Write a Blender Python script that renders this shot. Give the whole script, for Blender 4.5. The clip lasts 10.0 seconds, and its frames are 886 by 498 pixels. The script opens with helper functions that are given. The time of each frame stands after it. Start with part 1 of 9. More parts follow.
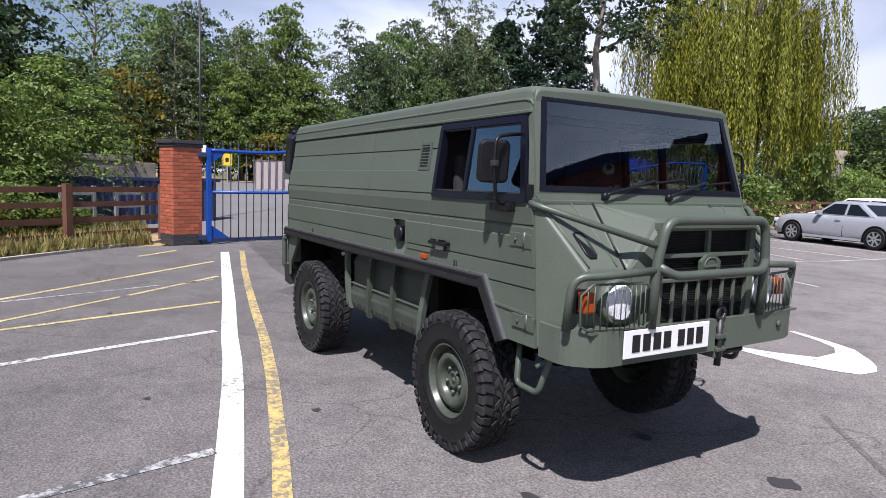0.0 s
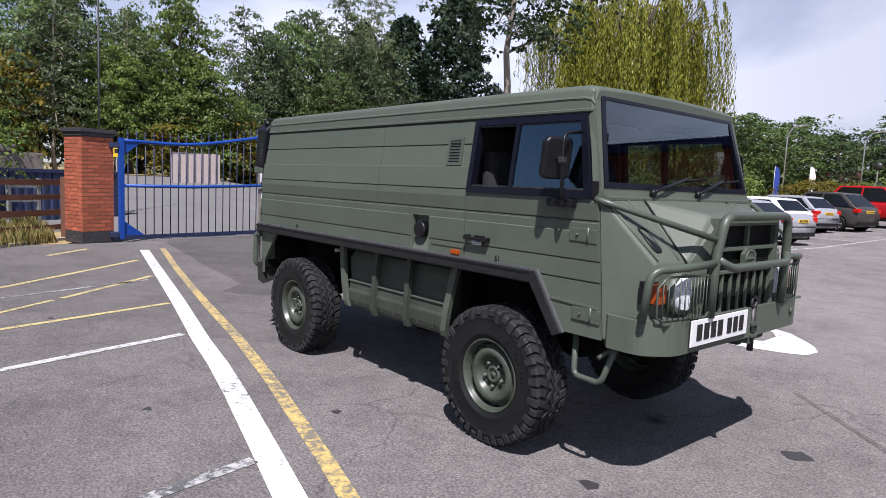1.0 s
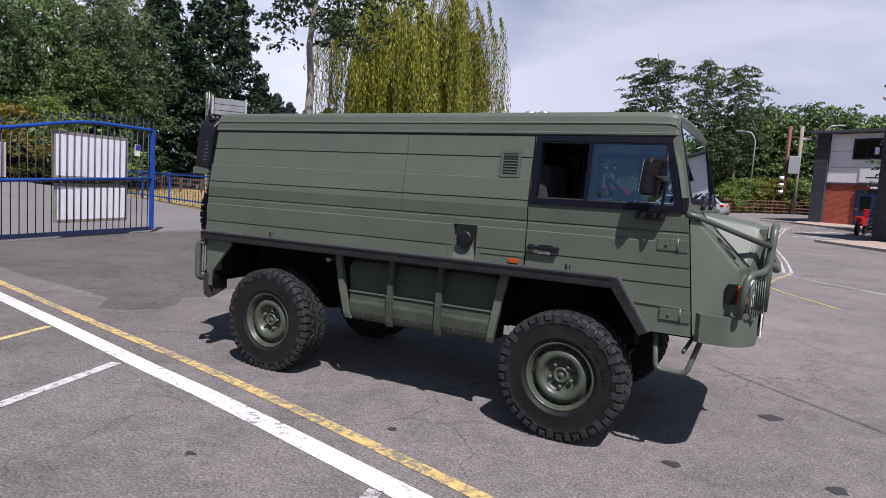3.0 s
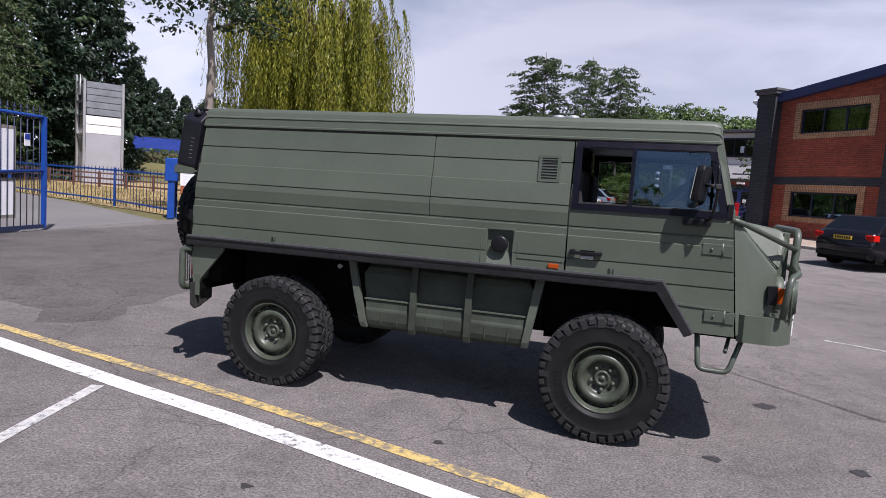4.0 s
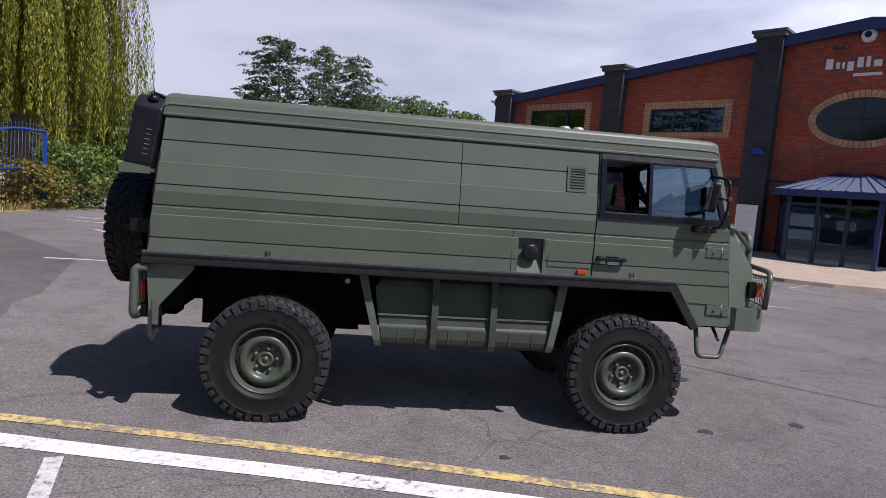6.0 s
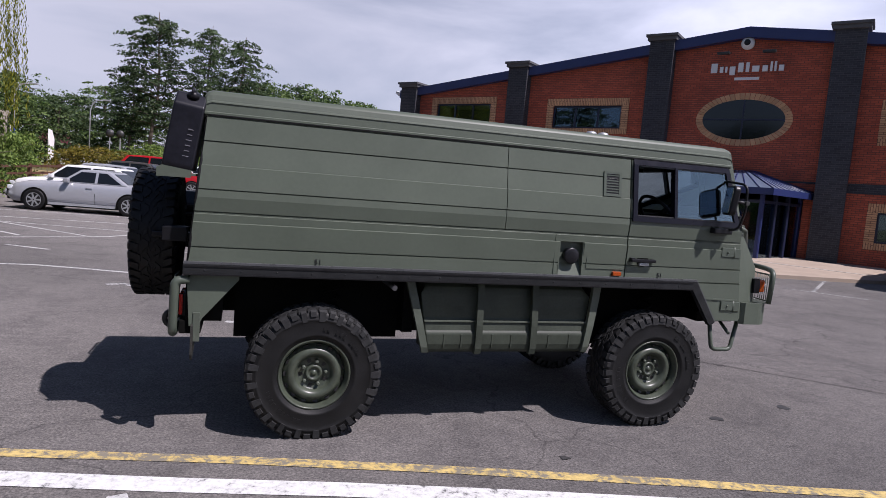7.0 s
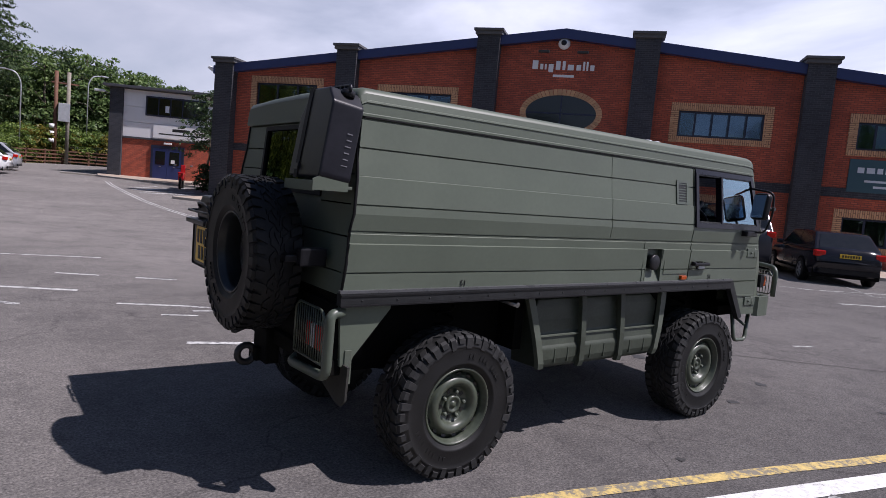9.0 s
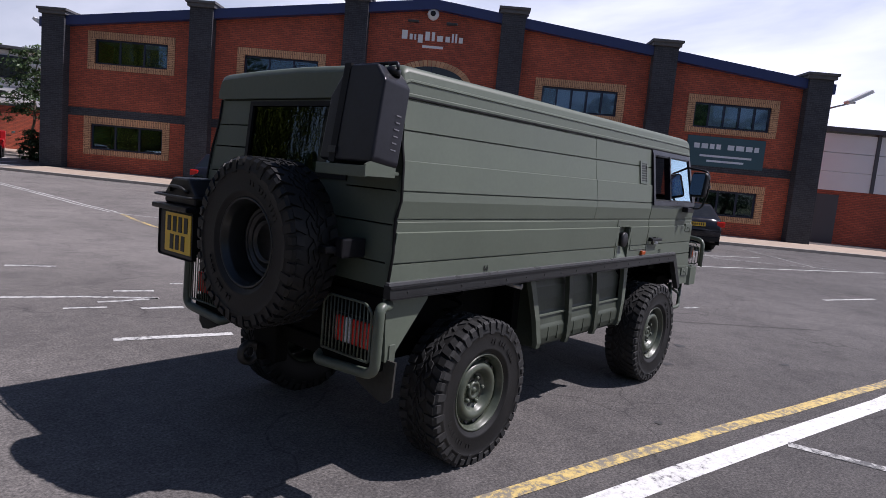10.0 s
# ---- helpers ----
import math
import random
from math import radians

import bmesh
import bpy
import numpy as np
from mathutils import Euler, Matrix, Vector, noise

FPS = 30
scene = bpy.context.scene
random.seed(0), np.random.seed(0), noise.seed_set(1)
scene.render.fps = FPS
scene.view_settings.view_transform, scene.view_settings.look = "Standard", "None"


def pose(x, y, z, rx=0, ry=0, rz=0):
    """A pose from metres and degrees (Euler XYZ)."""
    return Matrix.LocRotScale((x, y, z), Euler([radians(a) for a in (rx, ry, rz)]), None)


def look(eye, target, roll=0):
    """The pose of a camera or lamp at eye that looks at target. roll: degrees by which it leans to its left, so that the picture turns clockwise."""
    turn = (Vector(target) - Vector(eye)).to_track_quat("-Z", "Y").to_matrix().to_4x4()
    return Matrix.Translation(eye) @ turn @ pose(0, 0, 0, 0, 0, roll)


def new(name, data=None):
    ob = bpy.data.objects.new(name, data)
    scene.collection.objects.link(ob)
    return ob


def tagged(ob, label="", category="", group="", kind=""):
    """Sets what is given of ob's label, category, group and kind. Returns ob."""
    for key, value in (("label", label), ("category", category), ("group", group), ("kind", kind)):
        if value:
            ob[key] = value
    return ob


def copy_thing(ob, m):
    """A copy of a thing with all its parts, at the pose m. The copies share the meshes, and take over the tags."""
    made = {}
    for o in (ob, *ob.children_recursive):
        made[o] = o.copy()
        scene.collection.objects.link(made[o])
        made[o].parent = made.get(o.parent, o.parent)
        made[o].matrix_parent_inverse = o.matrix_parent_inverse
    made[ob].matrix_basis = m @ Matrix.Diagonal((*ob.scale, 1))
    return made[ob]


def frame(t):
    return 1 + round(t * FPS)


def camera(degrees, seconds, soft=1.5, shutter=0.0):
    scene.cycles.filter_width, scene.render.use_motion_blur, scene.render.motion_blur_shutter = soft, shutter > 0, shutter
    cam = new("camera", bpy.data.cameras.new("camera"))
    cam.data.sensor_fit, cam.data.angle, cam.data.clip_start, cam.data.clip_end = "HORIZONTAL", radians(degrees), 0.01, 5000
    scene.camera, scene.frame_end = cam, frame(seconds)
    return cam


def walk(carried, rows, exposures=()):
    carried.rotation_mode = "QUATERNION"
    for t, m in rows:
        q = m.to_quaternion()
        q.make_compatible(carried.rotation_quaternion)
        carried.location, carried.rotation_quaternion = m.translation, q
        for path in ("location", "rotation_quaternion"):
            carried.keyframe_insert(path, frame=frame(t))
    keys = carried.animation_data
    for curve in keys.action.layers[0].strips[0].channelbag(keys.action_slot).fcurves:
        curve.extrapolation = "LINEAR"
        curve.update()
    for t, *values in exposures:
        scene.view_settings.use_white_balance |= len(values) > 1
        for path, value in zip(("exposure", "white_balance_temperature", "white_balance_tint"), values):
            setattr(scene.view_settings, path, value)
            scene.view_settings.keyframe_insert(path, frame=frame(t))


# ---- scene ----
cam = camera(69.4, 10.0, soft=0.6)
PATH = [
    (0, (4.267, -2.739, 1.574), (2.565, -1.713, 1.357), 2.1),
    (0.5, (4.018, -3.094, 1.559), (2.415, -1.917, 1.349), 2.7),
    (1, (3.758, -3.434, 1.537), (2.254, -2.134, 1.321), 2.7),
    (1.5, (3.401, -3.766, 1.552), (1.985, -2.367, 1.355), 2.8),
    (2, (3.098, -4.11, 1.549), (1.823, -2.581, 1.362), 3.1),
    (2.5, (2.734, -4.401, 1.527), (1.63, -2.745, 1.335), 3.4),
    (3, (2.311, -4.634, 1.536), (1.392, -2.869, 1.344), 3.7),
    (4.5, (0.86, -4.979, 1.55), (0.433, -3.035, 1.35), 4.1),
    (5, (0.365, -5.025, 1.526), (0.136, -3.049, 1.323), 4.3),
    (5.5, (-0.143, -4.973, 1.539), (-0.105, -2.981, 1.354), 4.6),
    (7, (-1.685, -4.652, 1.556), (-1.075, -2.755, 1.381), 4.8),
    (7.5, (-2.142, -4.363, 1.53), (-1.367, -2.528, 1.347), 5.0),
    (8, (-2.602, -4.089, 1.545), (-1.693, -2.316, 1.373), 4.9),
    (8.5, (-3.043, -3.83, 1.555), (-1.982, -2.144, 1.384), 5.0),
    (9, (-3.393, -3.479, 1.556), (-2.197, -1.886, 1.382), 5.1),
    (9.5, (-3.763, -3.165, 1.565), (-2.384, -1.73, 1.375), 5.3),
    (10, (-3.992, -2.775, 1.548), (-2.46, -1.509, 1.322), 5.2),
]
walk(cam, [(t, look(eye, target, roll)) for t, eye, target, roll in PATH],
     [(0.0, 0.54, 6050, 19), (1.5, 0.37, 6150, 20), (2.5, 0.32, 6200, 21), (5.5, 0.24, 6150, 22), (7.5, 0.14, 6150, 23), (9.0, 0.14, 6150, 22), (10.0, 0.17, 6150, 21)])

# ---- world, sun, exposure ----
SUN_SHIFT = (-0.44, 0.48)          # how far a shadow falls for each metre of height
sun_dir = Vector((-SUN_SHIFT[0], -SUN_SHIFT[1], 1.0)).normalized()
SUN_ELEV = math.asin(sun_dir.z)
SUN_AZ = math.atan2(sun_dir.x, sun_dir.y)
scene.view_settings.exposure = 0.0


CLOUD = (11.9, 12.5, 13.9)


def make_world():
    w = bpy.data.worlds.new("sky")
    scene.world = w
    w.use_nodes = True
    nt = w.node_tree
    nt.nodes.clear()
    out = nt.nodes.new("ShaderNodeOutputWorld")
    bg = nt.nodes.new("ShaderNodeBackground")
    sky = nt.nodes.new("ShaderNodeTexSky")
    sky.sky_type, sky.sun_disc = "NISHITA", False
    sky.sun_elevation, sky.sun_rotation = SUN_ELEV, SUN_AZ
    sky.air_density, sky.dust_density, sky.ozone_density = 1.0, 0.4, 2.2
    tc = nt.nodes.new("ShaderNodeTexCoord")
    mp = nt.nodes.new("ShaderNodeMapping")
    mp.inputs["Scale"].default_value = (1.0, 1.0, 3.2)
    n1 = nt.nodes.new("ShaderNodeTexNoise")
    n1.inputs["Scale"].default_value, n1.inputs["Detail"].default_value = 2.0, 7.0
    n1.inputs["Roughness"].default_value = 0.52
    n1.inputs["Distortion"].default_value = 0.4
    ramp = nt.nodes.new("ShaderNodeValToRGB")
    ramp.color_ramp.elements[0].position, ramp.color_ramp.elements[0].color = 0.32, (0.30, 0.30, 0.30, 1)
    ramp.color_ramp.elements[1].position, ramp.color_ramp.elements[1].color = 0.60, (0.92, 0.92, 0.92, 1)
    mix = nt.nodes.new("ShaderNodeMix")
    mix.data_type = "RGBA"
    nt.links.new(tc.outputs["Generated"], mp.inputs["Vector"])
    nt.links.new(mp.outputs["Vector"], n1.inputs["Vector"])
    nt.links.new(n1.outputs["Fac"], ramp.inputs["Fac"])
    # cloud cover thins out overhead and thickens towards the horizon
    sep = nt.nodes.new("ShaderNodeSeparateXYZ")
    thin = nt.nodes.new("ShaderNodeMapRange")
    thin.inputs["From Min"].default_value, thin.inputs["From Max"].default_value = 0.24, 0.58
    thin.inputs["To Min"].default_value, thin.inputs["To Max"].default_value = 1.0, 0.0
    cover = nt.nodes.new("ShaderNodeMath")
    cover.operation = "MULTIPLY"
    nt.links.new(tc.outputs["Generated"], sep.inputs[0])
    nt.links.new(sep.outputs["Z"], thin.inputs["Value"])
    nt.links.new(ramp.outputs["Color"], cover.inputs[0])
    nt.links.new(thin.outputs["Result"], cover.inputs[1])
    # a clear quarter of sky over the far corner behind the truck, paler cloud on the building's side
    dot = nt.nodes.new("ShaderNodeVectorMath")
    dot.operation = "DOT_PRODUCT"
    dot.inputs[1].default_value = (-0.75, -0.66, 0.0)
    clear = nt.nodes.new("ShaderNodeMapRange")
    clear.inputs["From Min"].default_value, clear.inputs["From Max"].default_value = 0.30, 0.75
    clear.inputs["To Min"].default_value, clear.inputs["To Max"].default_value = 1.0, 0.10
    cover2 = nt.nodes.new("ShaderNodeMath")
    cover2.operation = "MULTIPLY"
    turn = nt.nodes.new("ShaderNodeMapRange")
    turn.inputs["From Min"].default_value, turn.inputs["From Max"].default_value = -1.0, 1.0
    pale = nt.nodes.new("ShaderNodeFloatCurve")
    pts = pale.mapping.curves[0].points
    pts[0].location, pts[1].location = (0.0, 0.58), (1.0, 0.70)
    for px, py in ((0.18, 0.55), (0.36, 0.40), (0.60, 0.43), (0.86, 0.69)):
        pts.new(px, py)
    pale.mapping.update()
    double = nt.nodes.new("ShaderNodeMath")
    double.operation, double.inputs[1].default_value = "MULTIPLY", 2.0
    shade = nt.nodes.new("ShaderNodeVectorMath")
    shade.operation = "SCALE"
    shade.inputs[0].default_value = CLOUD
    nt.links.new(tc.outputs["Generated"], dot.inputs[0])
    nt.links.new(dot.outputs["Value"], clear.inputs["Value"])
    nt.links.new(cover.outputs[0], cover2.inputs[0])
    nt.links.new(clear.outputs["Result"], cover2.inputs[1])
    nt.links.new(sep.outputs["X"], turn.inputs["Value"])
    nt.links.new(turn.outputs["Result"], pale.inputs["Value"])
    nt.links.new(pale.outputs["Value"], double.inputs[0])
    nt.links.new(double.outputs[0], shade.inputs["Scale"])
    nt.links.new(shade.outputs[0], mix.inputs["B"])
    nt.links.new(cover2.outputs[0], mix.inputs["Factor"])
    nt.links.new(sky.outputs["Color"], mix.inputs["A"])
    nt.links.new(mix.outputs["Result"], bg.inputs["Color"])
    bg.inputs["Strength"].default_value = 0.060
    nt.links.new(bg.outputs["Background"], out.inputs["Surface"])


make_world()
sun_data = bpy.data.lights.new("sun", "SUN")
sun_data.energy, sun_data.angle, sun_data.color = 5.0, radians(0.55), (1.0, 0.955, 0.90)
sun_ob = new("sun", sun_data)
sun_ob.matrix_world = look(sun_dir * 60, (0, 0, 0))

# ---- materials ----
def rgb(c):
    return (c[0], c[1], c[2], 1.0)


def mat(name, color, rough=0.6, metal=0.0, vary=0.15, scale=6.0, fine=60.0, bump=0.0, dark=None, spec=0.5, rand=0.0, dist=0.002):
    """Paint or solid surface with stains at one scale, grain at another, and fine relief."""
    m = bpy.data.materials.new(name)
    m.use_nodes = True
    nt = m.node_tree
    b = nt.nodes["Principled BSDF"]
    b.inputs["Roughness"].default_value, b.inputs["Metallic"].default_value = rough, metal
    b.inputs["Specular IOR Level"].default_value = spec
    tc = nt.nodes.new("ShaderNodeTexCoord")
    a = nt.nodes.new("ShaderNodeTexNoise")
    a.inputs["Scale"].default_value, a.inputs["Detail"].default_value = scale, 6.0
    f = nt.nodes.new("ShaderNodeTexNoise")
    f.inputs["Scale"].default_value, f.inputs["Detail"].default_value = fine, 3.0
    nt.links.new(tc.outputs["Object"], a.inputs["Vector"])
    nt.links.new(tc.outputs["Object"], f.inputs["Vector"])
    lo = dark or tuple(c * (1 - vary) for c in color)
    hi = tuple(min(1.0, c * (1 + vary * 0.6)) for c in color)
    r = nt.nodes.new("ShaderNodeValToRGB")
    r.color_ramp.elements[0].position, r.color_ramp.elements[0].color = 0.3, rgb(lo)
    r.color_ramp.elements[1].position, r.color_ramp.elements[1].color = 0.7, rgb(hi)
    add = nt.nodes.new("ShaderNodeMath")
    add.operation, add.inputs[1].default_value = "MULTIPLY_ADD", 0.35
    sub = nt.nodes.new("ShaderNodeMath")
    sub.operation, sub.inputs[1].default_value = "MULTIPLY", 0.65
    nt.links.new(a.outputs["Fac"], sub.inputs[0])
    nt.links.new(f.outputs["Fac"], add.inputs[0])
    nt.links.new(sub.outputs[0], add.inputs[2])
    nt.links.new(add.outputs[0], r.inputs["Fac"])
    col = r.outputs["Color"]
    if rand:
        oi = nt.nodes.new("ShaderNodeObjectInfo")
        hs = nt.nodes.new("ShaderNodeHueSaturation")
        mr = nt.nodes.new("ShaderNodeMapRange")
        mr.inputs["To Min"].default_value, mr.inputs["To Max"].default_value = 1 - rand, 1 + rand
        nt.links.new(oi.outputs["Random"], mr.inputs["Value"])
        nt.links.new(mr.outputs["Result"], hs.inputs["Value"])
        nt.links.new(col, hs.inputs["Color"])
        col = hs.outputs["Color"]
    nt.links.new(col, b.inputs["Base Color"])
    rr = nt.nodes.new("ShaderNodeMapRange")
    rr.inputs["To Min"].default_value, rr.inputs["To Max"].default_value = max(0.02, rough - 0.1), min(1.0, rough + 0.1)
    nt.links.new(a.outputs["Fac"], rr.inputs["Value"])
    nt.links.new(rr.outputs["Result"], b.inputs["Roughness"])
    if bump:
        bp = nt.nodes.new("ShaderNodeBump")
        bp.inputs["Strength"].default_value, bp.inputs["Distance"].default_value = bump, dist
        nt.links.new(f.outputs["Fac"], bp.inputs["Height"])
        nt.links.new(bp.outputs["Normal"], b.inputs["Normal"])
    return m


def glass_mat(name, tint, gloss=1.0, sheen=(1, 1, 1)):
    m = bpy.data.materials.new(name)
    m.use_nodes = True
    nt = m.node_tree
    nt.nodes.clear()
    out = nt.nodes.new("ShaderNodeOutputMaterial")
    tr = nt.nodes.new("ShaderNodeBsdfTransparent")
    tr.inputs["Color"].default_value = rgb(tint)
    gl = nt.nodes.new("ShaderNodeBsdfGlossy")
    gl.inputs["Roughness"].default_value = 0.01
    gl.inputs["Color"].default_value = rgb(sheen)
    fr = nt.nodes.new("ShaderNodeFresnel")
    fr.inputs["IOR"].default_value = 1.55
    mu = nt.nodes.new("ShaderNodeMath")
    mu.operation, mu.inputs[1].default_value, mu.use_clamp = "MULTIPLY", 1.7 * gloss, True
    mx = nt.nodes.new("ShaderNodeMixShader")
    nt.links.new(fr.outputs[0], mu.inputs[0])
    nt.links.new(mu.outputs[0], mx.inputs[0])
    nt.links.new(tr.outputs[0], mx.inputs[1])
    nt.links.new(gl.outputs[0], mx.inputs[2])
    nt.links.new(mx.outputs[0], out.inputs["Surface"])
    return m


def asphalt_mat(name="asphalt", shade=1.0):
    m = bpy.data.materials.new(name)
    m.use_nodes = True
    nt = m.node_tree
    b = nt.nodes["Principled BSDF"]
    tc = nt.nodes.new("ShaderNodeTexCoord")

    def noise_tex(scale, detail=4.0, rough=0.5):
        n = nt.nodes.new("ShaderNodeTexNoise")
        n.inputs["Scale"].default_value, n.inputs["Detail"].default_value, n.inputs["Roughness"].default_value = scale, detail, rough
        nt.links.new(tc.outputs["Object"], n.inputs["Vector"])
        return n.outputs["Fac"]

    def ramp(fac, p0, c0, p1, c1):
        r = nt.nodes.new("ShaderNodeValToRGB")
        r.color_ramp.elements[0].position, r.color_ramp.elements[0].color = p0, rgb(c0)
        r.color_ramp.elements[1].position, r.color_ramp.elements[1].color = p1, rgb(c1)
        nt.links.new(fac, r.inputs["Fac"])
        return r.outputs["Color"]

    def mult(a, c, fac=1.0):
        x = nt.nodes.new("ShaderNodeMix")
        x.data_type, x.blend_type = "RGBA", "MULTIPLY"
        x.inputs["Factor"].default_value = fac
        nt.links.new(a, x.inputs["A"])
        nt.links.new(c, x.inputs["B"])
        return x.outputs["Result"]

    base = ramp(noise_tex(0.22, 8, 0.6), 0.33, tuple(shade * v for v in (0.104, 0.0985, 0.0955)), 0.67, tuple(shade * v for v in (0.149, 0.1405, 0.136)))
    stains = ramp(noise_tex(1.5, 9, 0.72), 0.30, (0.70, 0.70, 0.71), 0.54, (1.04, 1.04, 1.03))
    wear = ramp(noise_tex(11, 8, 0.75), 0.33, (0.76, 0.76, 0.77), 0.68, (1.26, 1.25, 1.24))
    grit = ramp(noise_tex(60, 4, 0.75), 0.34, (0.36, 0.36, 0.36), 0.68, (1.72, 1.70, 1.68))
    vor = nt.nodes.new("ShaderNodeTexVoronoi")
    vor.inputs["Scale"].default_value = 70
    nt.links.new(tc.outputs["Object"], vor.inputs["Vector"])
    stone = ramp(vor.outputs["Distance"], 0.1, (1.18, 1.17, 1.15), 0.6, (0.86, 0.86, 0.87))
    # fine wandering cracks
    warp = nt.nodes.new("ShaderNodeTexNoise")
    warp.inputs["Scale"].default_value, warp.inputs["Detail"].default_value = 1.3, 6.0
    nt.links.new(tc.outputs["Object"], warp.inputs["Vector"])
    wmix = nt.nodes.new("ShaderNodeMix")
    wmix.data_type, wmix.blend_type = "RGBA", "ADD"
    wmix.inputs["Factor"].default_value = 0.9
    nt.links.new(tc.outputs["Object"], wmix.inputs["A"])
    nt.links.new(warp.outputs["Color"], wmix.inputs["B"])
    cells = nt.nodes.new("ShaderNodeTexVoronoi")
    cells.feature = "DISTANCE_TO_EDGE"
    cells.inputs["Scale"].default_value = 0.33
    nt.links.new(wmix.outputs["Result"], cells.inputs["Vector"])
    # paler towards the building's end: far tarmac's low-angle brightness put into colour
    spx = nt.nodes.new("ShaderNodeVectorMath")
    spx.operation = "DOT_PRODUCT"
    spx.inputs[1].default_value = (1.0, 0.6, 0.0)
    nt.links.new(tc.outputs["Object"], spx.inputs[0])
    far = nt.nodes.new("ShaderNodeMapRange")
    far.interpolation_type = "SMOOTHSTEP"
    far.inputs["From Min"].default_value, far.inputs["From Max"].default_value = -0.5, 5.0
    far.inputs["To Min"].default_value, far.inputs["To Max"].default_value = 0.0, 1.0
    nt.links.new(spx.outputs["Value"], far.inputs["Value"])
    graze_pale = ramp(far.outputs["Result"], 0.0, (1.0, 1.0, 1.0), 1.0, (1.42, 1.41, 1.39))
    crack = ramp(cells.outputs["Distance"], 0.0012, (0.45, 0.45, 0.46), 0.0040, (1.0, 1.0, 1.0))
    col = mult(mult(mult(mult(mult(base, stains), wear, 0.8), grit, 0.85), stone, 0.8), crack, 0.75)
    col = mult(col, graze_pale)
    nt.links.new(col, b.inputs["Base Color"])
    b.inputs["Roughness"].default_value = 0.86
    b.inputs["Diffuse Roughness"].default_value = 1.0
    b.inputs["Specular IOR Level"].default_value = 0.28
    bp = nt.nodes.new("ShaderNodeBump")
    bp.inputs["Strength"].default_value, bp.inputs["Distance"].default_value = 0.5, 0.006
    nt.links.new(noise_tex(90, 3), bp.inputs["Height"])
    nt.links.new(bp.outputs["Normal"], b.inputs["Normal"])
    return m


def paint_line_mat(name, color, under=(0.10, 0.10, 0.10), worn=0.42):
    m = bpy.data.materials.new(name)
    m.use_nodes = True
    nt = m.node_tree
    b = nt.nodes["Principled BSDF"]
    tc = nt.nodes.new("ShaderNodeTexCoord")
    n = nt.nodes.new("ShaderNodeTexNoise")
    n.inputs["Scale"].default_value, n.inputs["Detail"].default_value, n.inputs["Roughness"].default_value = 17.0, 9.0, 0.76
    g = nt.nodes.new("ShaderNodeTexNoise")
    g.inputs["Scale"].default_value, g.inputs["Detail"].default_value = 1.2, 4.0
    nt.links.new(tc.outputs["Object"], n.inputs["Vector"])
    nt.links.new(tc.outputs["Object"], g.inputs["Vector"])
    s = nt.nodes.new("ShaderNodeMath")
    s.operation = "MULTIPLY_ADD"
    s.inputs[1].default_value = 0.35
    nt.links.new(g.outputs["Fac"], s.inputs[0])
    nt.links.new(n.outputs["Fac"], s.inputs[2])
    r = nt.nodes.new("ShaderNodeValToRGB")
    r.color_ramp.elements[0].position, r.color_ramp.elements[0].color = worn + 0.14, rgb(under)
    r.color_ramp.elements[1].position, r.color_ramp.elements[1].color = worn + 0.22, rgb(color)
    mid = r.color_ramp.elements[1]
    mid.color = rgb(tuple(0.70 * c for c in color))
    full = r.color_ramp.elements.new(min(0.98, worn + 0.40))
    full.color = rgb(color)
    nt.links.new(s.outputs[0], r.inputs["Fac"])
    nt.links.new(r.outputs["Color"], b.inputs["Base Color"])
    b.inputs["Roughness"].default_value = 0.7
    return m


